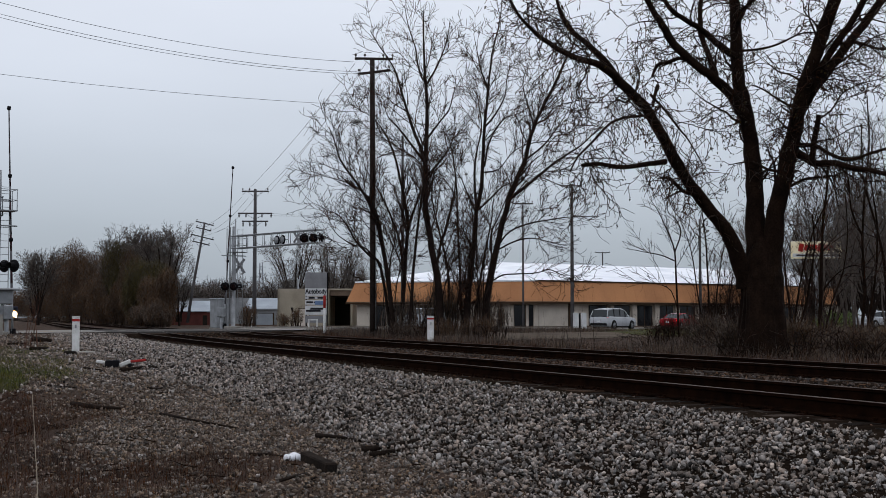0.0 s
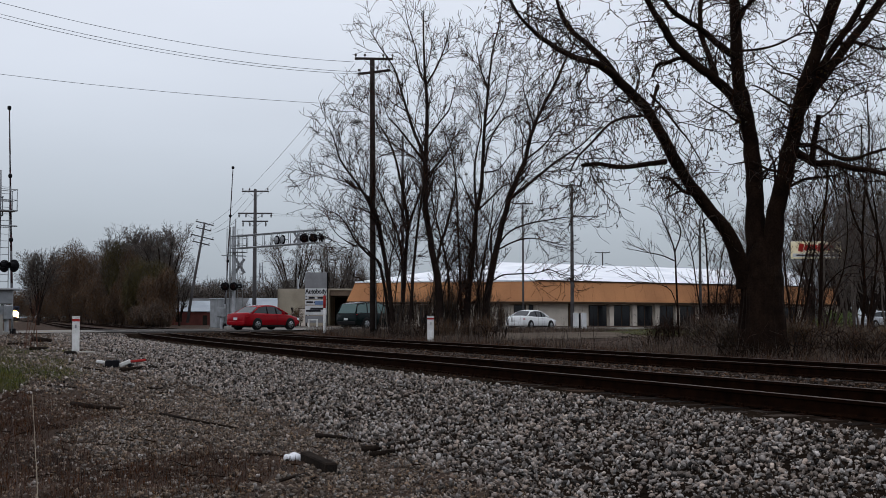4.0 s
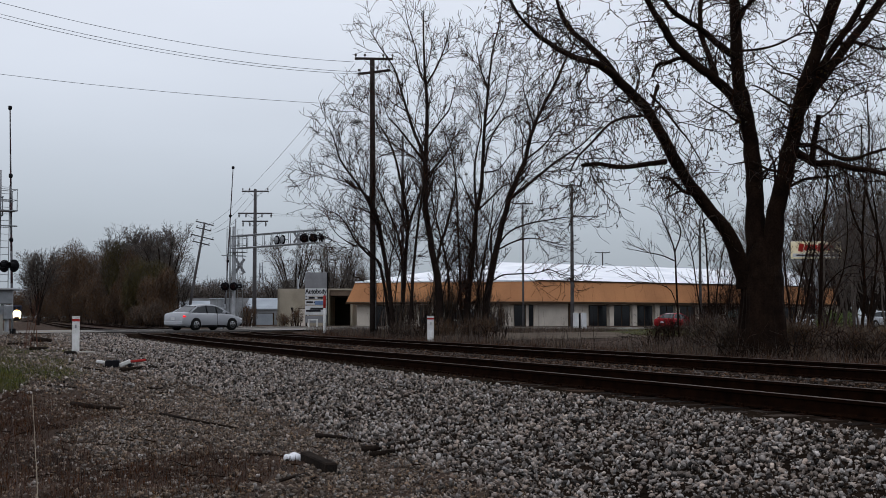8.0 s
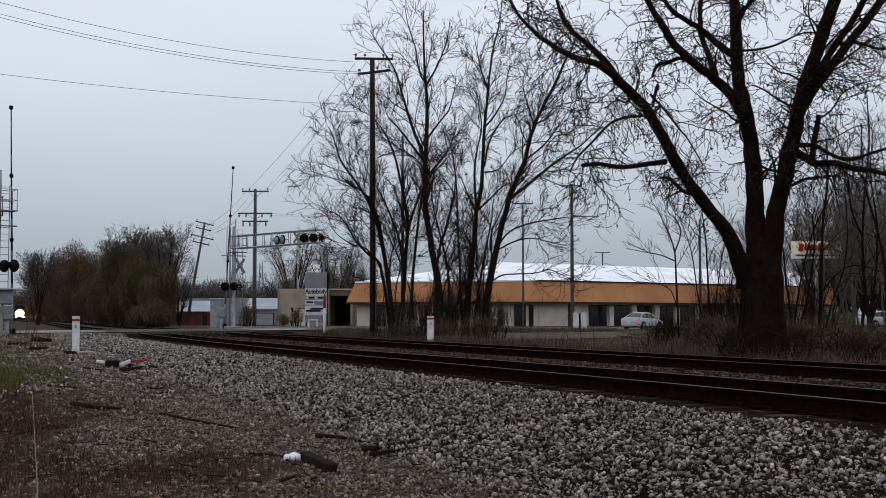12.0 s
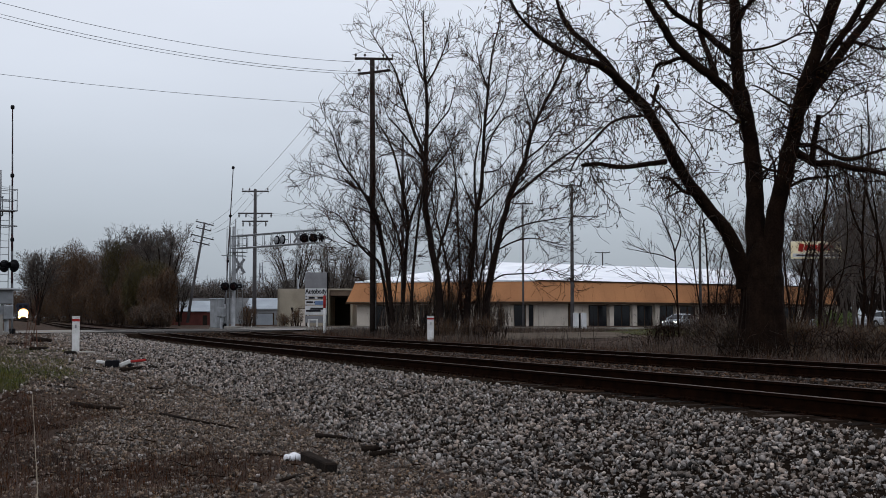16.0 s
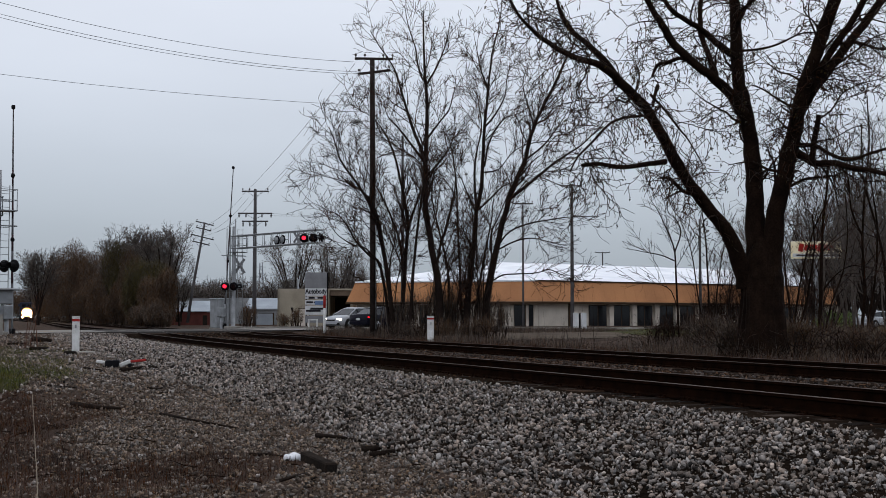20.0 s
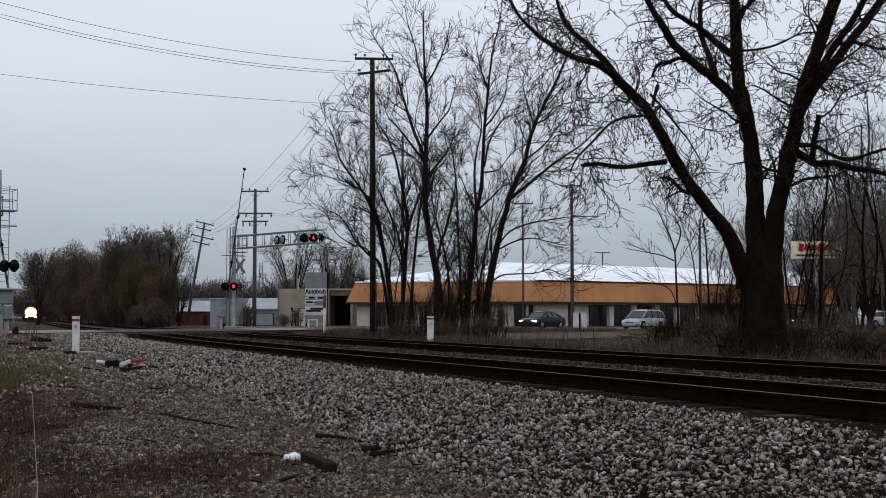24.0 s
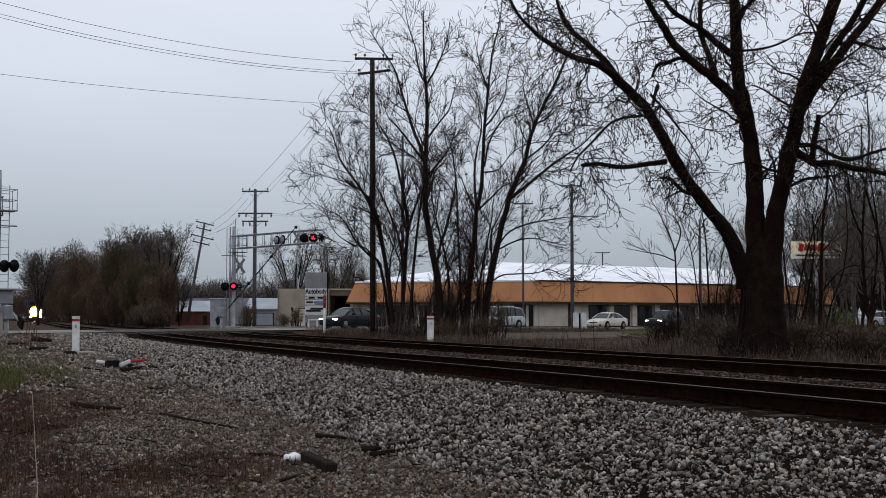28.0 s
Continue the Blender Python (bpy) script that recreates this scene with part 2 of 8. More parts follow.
M["head_lit"] = mat("lit_head_lamp", (1.0, 0.93, 0.80), (1.0, 0.93, 0.80), 0.2, scale=5, fine=10, bump=0.0, glow=7.0)
M["plastic"] = mat("white_plastic", (0.75, 0.76, 0.79), (0.55, 0.56, 0.60), 0.5, scale=8, fine=40, bump=0.2)
M["old_wood"] = mat("weathered_wood", (0.022, 0.016, 0.0125), (0.012, 0.0088, 0.0070), 0.95, scale=5, fine=40, bump=0.6, spread=0.25)
M["straw_pale"] = mat("pale_stalk", (0.26, 0.22, 0.17), None, 0.9, scale=2, fine=20, bump=0.0)
M["red_twig"] = mat("reddish_twigs", (0.10, 0.045, 0.03), (0.06, 0.03, 0.022), 0.95, scale=2, fine=20, bump=0.0)
M["cut_wood"] = mat("dark_wood_end", (0.018, 0.015, 0.013), None, 0.95, scale=5, fine=40, bump=0.4)


def paint(name, color):
    m = mat(name, color, [v * 0.9 for v in color], 0.16, scale=0.7, fine=8, bump=0.0, spread=0.02, spec=0.06)
    m.node_tree.nodes["Principled BSDF"].inputs["Coat Weight"].default_value = 0.03
    return m


# ---- building blocks ----
class Shape:
    """Collects corners and faces of one mesh."""

    def __init__(self):
        self.v, self.f, self.soft = [], [], []

    def add(self, verts, faces, soft=False):
        k = len(self.v)
        self.v += [tuple(p) for p in verts]
        self.f += [tuple(i + k for i in face) for face in faces]
        self.soft += [soft] * len(faces)
        return self

    def box(self, center, size, m=None, bevel=0.0):
        if bevel:
            bm = bmesh.new()
            bmesh.ops.create_cube(bm, size=1.0)
            bmesh.ops.scale(bm, vec=size, verts=bm.verts)
            bmesh.ops.bevel(bm, geom=bm.edges[:], offset=bevel, segments=1, affect="EDGES", profile=0.5)
            bm.verts.index_update()
            v = [p.co.copy() for p in bm.verts]
            f = [[p.index for p in face.verts] for face in bm.faces]
            bm.free()
        else:
            x, y, z = (s / 2 for s in size)
            v = [Vector(p) for p in ((-x, -y, -z), (x, -y, -z), (x, y, -z), (-x, y, -z), (-x, -y, z), (x, -y, z), (x, y, z), (-x, y, z))]
            f = [(0, 3, 2, 1), (4, 5, 6, 7), (0, 1, 5, 4), (1, 2, 6, 5), (2, 3, 7, 6), (3, 0, 4, 7)]
        if m is not None:
            v = [m @ p for p in v]
        c = Vector(center)
        return self.add([p + c for p in v], f)

    def tube(self, path, radii, sides=8, cap=True, soft=True):
        pts = [Vector(p) for p in path]
        if not isinstance(radii, (list, tuple)):
            radii = [radii] * len(pts)
        v, f = [], []
        ref = Vector((0.31, 0.22, 0.92)) if abs((pts[-1] - pts[0]).normalized().z) < 0.8 else Vector((1, 0.1, 0))
        for i, p in enumerate(pts):
            way = pts[min(i + 1, len(pts) - 1)] - pts[max(i - 1, 0)]
            if way.length < 1e-6:
                way = Vector((0, 0, 1))
            way.normalize()
            u = way.cross(ref).normalized()
            w = way.cross(u)
            for k in range(sides):
                t = 2 * math.pi * k / sides
                v.append(p + (u * math.cos(t) + w * math.sin(t)) * radii[i])
        for i in range(len(pts) - 1):
            for k in range(sides):
                n = (k + 1) % sides
                f.append((i * sides + k, i * sides + n, (i + 1) * sides + n, (i + 1) * sides + k))
        if cap:
            f.append(tuple(range(sides))[::-1])
            f.append(tuple(range((len(pts) - 1) * sides, len(pts) * sides)))
        return self.add(v, f, soft)

    def disc(self, center, way, radius, thick, sides=16):
        c, w = Vector(center), Vector(way).normalized() * thick / 2
        return self.tube([c - w, c + w], radius, sides)

    def prism(self, outline, way):
        """A flat outline of 3D points, pushed along way."""
        n = len(outline)
        a = [Vector(p) for p in outline]
        b = [p + Vector(way) for p in a]
        return self.add(a + b, [tuple(range(n))[::-1], tuple(range(n, 2 * n))] + [(i, (i + 1) % n, n + (i + 1) % n, n + i) for i in range(n)])

    def mesh(self, name, material):
        me = bpy.data.meshes.new(name)
        me.from_pydata(self.v, [], self.f)
        if any(self.soft):
            me.polygons.foreach_set("use_smooth", self.soft)
        me.materials.append(material)
        me.validate()
        return me


def part(name, shape, material, parent=None, label=""):
    ob = new(name, shape.mesh(name, material))
    ob.parent = parent
    return tagged(ob, label)


def thing(name, label, category, m=None, group="", kind=""):
    ob = new(name)
    ob.empty_display_size = 0.2
    if m is not None:
        ob.matrix_basis = m
    return tagged(ob, label, category, group, kind)


def single(name, shape, material, label, category, m=None, group="", kind=""):
    ob = new(name, shape.mesh(name, material))
    if m is not None:
        ob.matrix_basis = m
    return tagged(ob, label, category, group, kind)


def lathe(profile, sides=16):
    """A turned body from (radius, z) rows."""
    s = Shape()
    s.tube([(0, 0, z) for r, z in profile], [r for r, z in profile], sides)
    return s


def step(x, xs, ys):
    return float(np.interp(x, xs, ys))


def quick_mesh(name, verts, faces, material):
    """A mesh of triangles from arrays."""
    me = bpy.data.meshes.new(name)
    verts, faces = np.asarray(verts, dtype=np.float32), np.asarray(faces, dtype=np.int32)
    me.vertices.add(len(verts))
    me.vertices.foreach_set("co", verts.ravel())
    me.loops.add(faces.size)
    me.loops.foreach_set("vertex_index", faces.ravel())
    me.polygons.add(len(faces))
    me.polygons.foreach_set("loop_start", np.arange(0, faces.size, 3, dtype=np.int32))
    me.polygons.foreach_set("loop_total", np.full(len(faces), 3, dtype=np.int32))
    me.update(calc_edges=True)
    me.materials.append(material)
    return me


TRACK = TURN       # a thing turned by this about z has its x across the tracks, its y along them


# ---- ground ----
ROAD_NEAR, ROAD_FAR = 38.9, 46.4


def road_z(a):
    return step(a, (-200, -10, 4, 15, 22, 40, 55, 130, 400), (-0.20, 0.0, 0.09, 0.09, 0.04, -0.14, -0.28, -0.45, -0.6))


def left_z(b):
    return step(b, (-20, 8, 26, 38.5, 60, 300), (-0.62, -0.60, -0.30, -0.03, -0.1, -0.5))


def right_z(b):
    return step(b, (-20, 30, 38.5, 60, 300), (-0.42, -0.34, -0.10, -0.15, -0.5))


def bed_shift(b):
    """How far the line has bent aside at b metres along it."""
    t = min(max((b - 52) / 100, 0), 1)
    return 3.2 * t * t * (3 - 2 * t) + 0.012 * max(0.0, b - 110)


def ground_z(a, b):
    """The lie of the land: flat gravel, the shoulder of the ballast, the two tracks, the lower strip behind."""
    s = a - bed_shift(b)
    near = step(b, (36.3, 38.6, 47.0, 50), (0, 1, 1, 0))
    left, right, top = left_z(b), right_z(b), -0.205
    z = step(s, (3.4, 4.3, 6.35, 14.2, 16.4), (left, left + 0.10, top, top, right))
    far = step(math.hypot(a - 20, b - 40), (60, 300), (0, 1))
    return z * (1 - near) + (road_z(a) - 0.08) * near - 0.25 * far


def grid_sheet(aa, bb, fn, bumps=0.0):
    s = Shape()
    rng = random.Random(4)
    nb = len(bb)
    for a in aa:
        for b in bb:
            s.v.append(ab(a, b, fn(a, b) + (rng.uniform(-1, 1) * bumps if abs(a) < 40 and -10 < b < 60 else 0)))
    for i in range(len(aa) - 1):
        for j in range(nb - 1):
            s.f.append((i * nb + j, (i + 1) * nb + j, (i + 1) * nb + j + 1, i * nb + j + 1))
            s.soft.append(True)
    return s


def spaced(*rows):
    out = []
    for lo, hi, n in rows:
        out += list(np.linspace(lo, hi, n, endpoint=False))
    return out + [rows[-1][1]]


AA = spaced((-3000, -300, 8), (-300, -40, 10), (-40, -8, 12), (-8, 3, 30), (3, 18, 90), (18, 40, 30), (40, 130, 20), (130, 400, 8), (400, 3000, 8))
BB = spaced((-3000, -200, 6), (-200, -12, 8), (-12, 20, 110), (20, 60, 90), (60, 200, 30), (200, 600, 16), (600, 3000, 8))
ground = single("ground", grid_sheet(AA, BB, ground_z, 0.012), M["soil"], "brown-grey gravelly soil with stains and dead weeds", "ground", kind="structure")

# the road, its lines, and the paler shoulder along it
RA = spaced((-420, -40, 20), (-40, 60, 60), (60, 420, 24))
road = single("road", grid_sheet(RA, (ROAD_NEAR, 40.2, 41.4, 42.6, 43.8, 45.0, ROAD_FAR), lambda a, b: road_z(a)), M["asphalt"], "worn grey asphalt road over the tracks", "road", kind="structure")
for lo, hi, m in ((39.60, 39.68, "line_white"), (42.26, 42.33, "line_yellow"), (42.41, 42.48, "line_yellow"), (45.10, 45.18, "line_white")):
    for first, last in ((-120, 5.6), (15.2, 150)):
        n = max(3, int((last - first) / 4))
        single("road_line", grid_sheet(list(np.linspace(first, last, n)), (lo, hi), lambda a, b: road_z(a) + 0.005), M[m], "worn painted line on the road", "road marking", kind="structure")
pave = Shape()
for a0, a1 in ((15.6, 60.0),):
    n = 24
    aa = np.linspace(a0, a1, n)
    for i in range(n - 1):
        a, b = aa[i] + 0.01, aa[i + 1] - 0.01
        lo, hi = ROAD_FAR + 0.02, ROAD_FAR + 1.1
        zz = road_z((a + b) / 2) + 0.11
        pave.prism([ab(a, lo, zz - 0.25), ab(b, lo, zz - 0.25), ab(b, hi, zz - 0.25), ab(a, hi, zz - 0.25)], (0, 0, 0.25))
single("pavement", pave, M["concrete"], "pale concrete pavement slabs beside the road", "pavement", kind="structure")

# near-black sheets under the stones of the shoulder and the tracks, coloured as gap shade
gap_shade = grid_sheet(spaced((3.75, 7.0, 26)), spaced((-10, 38.2, 150)), lambda a, b: ground_z(a, b) + 0.018, 0.010)
single("ballast_bed", gap_shade, M["ballast"], "near-black bed under the crushed stone, coloured as gap shade", "ballast", kind="structure")
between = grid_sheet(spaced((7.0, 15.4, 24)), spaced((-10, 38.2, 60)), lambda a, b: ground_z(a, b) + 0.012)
single("track_bed", between, M["ballast"], "near-black bed between the rails, coloured as gap shade", "ballast", kind="structure")

# grass strip between the brush and the road
bank = lambda a, b: max(ground_z(a, b) + 0.03, step(b, (27, 33, 38.8), (ground_z(a, 27) - 0.2, -0.14, road_z(a) - 0.05)))
single("verge", grid_sheet(spaced((19, 36, 20)), spaced((27.5, 38.7, 14)), bank), M["verge"], "bare dry verge beside the road", "verge", kind="structure")
single("lawn", grid_sheet(spaced((36, 90, 36)), spaced((27.5, 38.7, 14)), bank), M["lawn"], "rough green and brown roadside grass", "lawn", kind="structure")


# ---- the two tracks ----
def dip(b):
    """The line sags a little on its way to the crossing."""
    return step(b, (6, 12, 18, 27, 36, 39, 46, 52), (0.0, -0.02, -0.05, -0.05, 0.0, 0.05, 0.05, 0.0))


def rail_mesh(a, first, last, n):
    """One rail: foot, web and head, laid along the line."""
    body, top = Shape(), Shape()
    prof = ((-0.07, -0.18), (0.07, -0.18), (0.07, -0.165), (0.012, -0.145), (0.010, -0.048), (0.036, -0.036), (0.036, -0.004), (-0.036, -0.004), (-0.036, -0.036), (-0.010, -0.048), (-0.012, -0.145), (-0.07, -0.165))
    bb = np.linspace(first, last, n)
    k = len(prof)
    for b in bb:
        for da, z in prof:
            body.v.append(ab(a + da / ACROSS + bed_shift(b), b, z + (dip(b) if a < 10 or b > 33 else 0)))
        for da, z in ((-0.036, -0.0035), (-0.028, 0.0), (0.028, 0.0), (0.036, -0.0035)):
            top.v.append(ab(a + da / ACROSS + bed_shift(b), b, z + (dip(b) if a < 10 or b > 33 else 0)))
    for i in range(n - 1):
        for j in range(k):
            q = (j + 1) % k
            body.f.append((i * k + j, i * k + q, (i + 1) * k + q, (i + 1) * k + j))
            body.soft.append(False)
        for j in range(3):
            top.f.append((i * 4 + j, i * 4 + j + 1, (i + 1) * 4 + j + 1, (i + 1) * 4 + j))
            top.soft.append(False)
    return body, top


for a in (7.334, 8.666, 11.834, 13.166):
    rail = thing("rail", "rusty steel rail with a worn bright head, spiked to wooden ties", "rail", group="rails of the two tracks")
    body, top = rail_mesh(a, -14, 420, 220)
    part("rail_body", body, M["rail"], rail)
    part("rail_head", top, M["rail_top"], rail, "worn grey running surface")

tie_shape = Shape().box((0, 0, 0), (2.6, 0.23, 0.18), bevel=0.012)
tie_mesh = tie_shape.mesh("tie", M["tie"])
plate = Shape().box((0, 0, 0), (0.34, 0.19, 0.016), bevel=0.004)
for dx, dy in ((-0.11, 0.06), (0.11, -0.06), (-0.11, -0.06), (0.11, 0.06)):
    plate.box((dx, dy, 0.02), (0.03, 0.03, 0.035), bevel=0.006)
plate_mesh = plate.mesh("tie_plate", M["rail"])
rng = random.Random(8)
for center in (8.0, 12.5):
    b = -6.0
    while b < 38.6:
        ob = new("tie", tie_mesh)
        ob.matrix_basis = Matrix.Translation(ab(center + rng.uniform(-0.05, 0.05), b, -0.272 + (dip(b) if center < 10 else 0) + rng.uniform(-0.006, 0.006))) @ Matrix.Rotation(TRACK + rng.uniform(-0.015, 0.015), 4, "Z")
        tagged(ob, "dark creosoted wooden tie sunk in ballast", "railway tie", "ties under the tracks")
        for side in (-0.75, 0.75):
            pl = new("tie_plate", plate_mesh)
            pl.parent = ob
            pl.matrix_basis = pose(side, 0, 0.094)
        b += 0.36
# rubber and timber panels of the level crossing
deck = thing("level_crossing", "dark rubber crossing deck between the rails", "level crossing")
for lo, hi in ((6.0, 7.26), (7.42, 8.58), (8.75, 11.75), (11.92, 13.08), (13.25, 14.4)):
    for i in range(4):
        b0 = ROAD_NEAR - 0.3 + i * 1.99
        s = Shape().prism([ab(lo, b0, -0.1), ab(hi, b0, -0.1), ab(hi, b0 + 1.97, -0.1), ab(lo, b0 + 1.97, -0.1)], (0, 0, 0.194))
        part("crossing_panel", s, M["deck"], deck)


# ---- poles and wires ----
def wire(p, q, sag, r=0.012, label="thin dark overhead cable", n=14):
    p, q = Vector(p), Vector(q)
    pts = [p.lerp(q, i / n) - Vector((0, 0, 4 * sag * (i / n) * (1 - i / n))) for i in range(n + 1)]
    single("cable", Shape().tube(pts, r, 5), M["wire"], label, "cable", group="overhead cables")


def cross_arm(pole, z, half, yaw, pins, drop=0.0, tilt=0.0):
    """A timber arm with its braces and insulators."""
    m = Matrix.Rotation(yaw, 4, "Z") @ Matrix.Rotation(tilt, 4, "Y")
    arm = part("cross_arm", Shape().box((0, 0, 0), (2 * half, 0.10, 0.13), bevel=0.012), pole.children[0].data.materials[0], pole)
    arm.matrix_basis = pose(0, 0, z) @ m
    for sgn in (-1, 1):
        part("arm_brace", Shape().tube([(sgn * half * 0.55, -0.06, -0.05), (0, -0.12, -0.55)], 0.018, 5), M["wire"], arm)
    for x in pins:
        s = Shape()
        if drop:
            s.tube([(x, 0, -0.06), (x, 0, -drop * 0.4), (x, 0, -drop)], [0.03, 0.07, 0.05], 7)
        else:
            s.tube([(x, 0, 0.05), (x, 0, 0.14), (x, 0, 0.17), (x, 0, 0.25), (x, 0, 0.28)], [0.02, 0.02, 0.07, 0.055, 0.02], 8)
        part("insulator", s, M["insulator"], arm)
    return arm


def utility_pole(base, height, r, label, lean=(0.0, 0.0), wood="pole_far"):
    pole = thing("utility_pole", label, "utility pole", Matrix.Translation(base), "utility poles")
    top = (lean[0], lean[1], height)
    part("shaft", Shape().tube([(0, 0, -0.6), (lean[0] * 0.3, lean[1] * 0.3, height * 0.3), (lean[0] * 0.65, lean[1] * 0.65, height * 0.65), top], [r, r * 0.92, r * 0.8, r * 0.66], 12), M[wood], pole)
    return pole


main_pole = utility_pole((-3.74, 66.88, 0.19), 14.89 - 0.19, 0.19, "tall weathered wooden utility pole with two cross arms and a lamp", (-0.1, 0), "pole")
H0 = 14.89 - 0.19
cross_arm(main_pole, H0 - 0.05, 1.05, radians(4), (-1.0, -0.5, 0.5, 1.0))
cross_arm(main_pole, H0 - 0.78, 0.92, radians(-14), (-0.85, 0.2, 0.85), tilt=radians(-4))
arm = part("lamp_arm", Shape().tube([(0, 0, H0 - 3.6), (-0.4, -0.1, H0 - 3.45), (-0.75, -0.2, H0 - 3.5)], 0.03, 6), M["steel"], main_pole)
part("lamp_head", Shape().tube([(-0.7, -0.18, H0 - 3.5), (-0.95, -0.22, H0 - 3.52), (-1.2, -0.26, H0 - 3.56)], [0.06, 0.13, 0.05], 8), M["steel"], main_pole, "grey street lamp head")
part("conduit", Shape().tube([(0.15, -0.17, 0), (0.1, -0.16, H0 * 0.6)], 0.03, 6), M["steel"], main_pole)

second_pole = utility_pole((-16.53, 109.12, 0.23), 12.11 - 0.23, 0.19, "wooden utility pole with three tiers of cross arms", (0, 0))
H1 = 12.11 - 0.23
cross_arm(second_pole, H1 - 0.2, 1.18, 0.0, (-1.1, -0.5, 1.1))
cross_arm(second_pole, H1 - 2.15, 1.5, 0.05, (-1.4, -0.8, 0.6, 1.4), drop=0.35)
cross_arm(second_pole, H1 - 2.85, 1.15, 0.0, (-1.05, -0.45, 0.95), drop=0.45)

lean_pole = utility_pole((-28.88, 140.80, 0.82), 11.58 - 0.82, 0.17, "leaning old utility pole with four tilted cross arms", (1.85, 0))
H2 = 11.58 - 0.82
for i, (dz, half) in enumerate(((0.1, 1.05), (0.75, 0.9), (1.65, 1.35), (2.35, 1.0))):
    arm = cross_arm(lean_pole, H2 - dz, half, 0.0, (-half * 0.9, half * 0.9), tilt=radians(14))
    arm.location.x = 1.85 * (1 - dz / H2)

for base, top, r, label, arm_half in (
        ((10.97, 105.60, -0.14), 12.18, 0.17, "bare wooden utility pole in front of the shop", 0.9),
        ((7.71, 119.68, -0.16), 11.94, 0.11, "slender grey pole beside the road", 1.0),
        ((14.56, 70.40, -0.08), 6.39, 0.09, "thin wooden pole among saplings", 0.0),
        ((-3.33, 102.08, 0.22), 15.74, 0.14, "wooden pole behind the tree clump", 0.0),
        ((33.91, 264.00, 0.10), 14.73, 0.2, "far utility pole behind the shop roof", 1.6)):
    pole = utility_pole(base, top - base[2], r, label)
    if arm_half:
        cross_arm(pole, top - base[2] - 0.15, arm_half, 0.0, (-arm_half * 0.9, arm_half * 0.9))

for p, q, sag in (((-4.82, 66.88, 14.67), (-25.34, 49.28, 15.73), 0.9), ((-4.61, 66.88, 14.12), (-25.32, 49.28, 15.21), 0.9), ((-4.42, 66.88, 13.99), (-26.22, 51.04, 15.58), 0.95),
                  ((-3.80, 66.88, 12.27), (-28.69, 59.84, 13.60), 0.35),
                  ((-4.76, 66.88, 14.62), (-17.63, 109.12, 11.61), 0.35), ((-4.17, 66.88, 14.62), (-15.44, 109.12, 11.71), 0.35), ((-4.54, 66.88, 13.93), (-16.53, 109.12, 11.26), 0.5),
                  ((-17.73, 109.12, 11.36), (-27.72, 140.80, 11.07), 0.5), ((-17.12, 109.12, 11.36), (-26.82, 140.80, 10.43), 0.5), ((-16.63, 109.12, 11.26), (-25.79, 140.80, 10.43), 0.5),
                  ((-15.22, 109.12, 9.96), (12.99, 132.00, 11.27), 0.35), ((-15.22, 109.12, 9.76), (7.70, 119.68, 11.17), 0.3),
                  ((7.70, 119.68, 11.17), (10.94, 105.60, 11.50), 0.2), ((10.99, 105.60, 11.50), (27.24, 96.80, 12.39), 0.4),
                  ((-18.11, 109.12, 9.26), (-28.80, 140.80, 9.91), 0.4), ((-17.06, 109.12, 2.90), (-25.90, 140.80, 9.28), 0.1)):
    wire(p, q, sag)


# far lattice mast behind the crossing
mast = thing("lattice_mast", "faint grey steel lattice mast in the distance", "mast", Matrix.Translation((-58.5, 400.0, -0.6)))
for x, y in ((-0.9, -0.9), (0.9, -0.9), (0.9, 0.9), (-0.9, 0.9)):
    part("leg", Shape().tube([(x, y, 0), (x * 0.45, y * 0.45, 19)], 0.09, 5), M["wire"], mast)
for k in range(8):
    r, z = 0.9 - 0.5 * k / 8, 2.3 * k
    q = 0.9 - 0.5 * (k + 1) / 8
    for sx in (-1, 1):
        part("brace", Shape().tube([(sx * r, -r, z), (-sx * q, -q, z + 2.3)], 0.06, 4), M["wire"], mast)
part("top_arm", Shape().tube([(-1.4, 0, 17.6), (1.4, 0, 17.6)], 0.09, 5), M["wire"], mast)


# ---- level-crossing signals ----
def flasher(parent, x, z, y, face):
    """A round flashing lamp with its black backboard, hood and red lens; face is the way it looks, along y."""
    lamp = part("flasher", Shape().disc((0, 0, 0), (0, 1, 0), 0.30, 0.03, 20), M["black"], parent, "round black backboard of a flashing lamp")
    lamp.matrix_basis = pose(x, y, z)
    part("housing", lathe([(0.10, 0.0), (0.13, 0.1), (0.12, 0.22)], 12), M["black"], lamp).matrix_basis = pose(0, 0.0, 0, -90 * face)
    hood = Shape()
    n = 10
    for i in range(n + 1):
        t = math.pi * (-0.12 + 1.24 * i / n)
        for r, dy in ((0.155, 0.02), (0.165, 0.34)):
            hood.v.append((r * math.cos(t), -face * dy, r * math.sin(t)))
    for i in range(n):
        hood.f.append((2 * i, 2 * i + 2, 2 * i + 3, 2 * i + 1))
        hood.soft.append(True)
    part("hood", hood, M["black"], lamp)
    return lamp


def ladder(parent, x, y, z0, z1, w=0.4):
    s = Shape()
    for sx in (-w / 2, w / 2):
        s.tube([(x + sx, y, z0), (x + sx, y, z1)], 0.022, 5)
    lad = part("ladder", s, M["steel"], parent)
    z = z0 + 0.2
    while z < z1:
        part("rung", Shape().tube([(x - w / 2, y, z), (x + w / 2, y, z)], 0.013, 5), M["steel"], lad)
        z += 0.32
    return lad


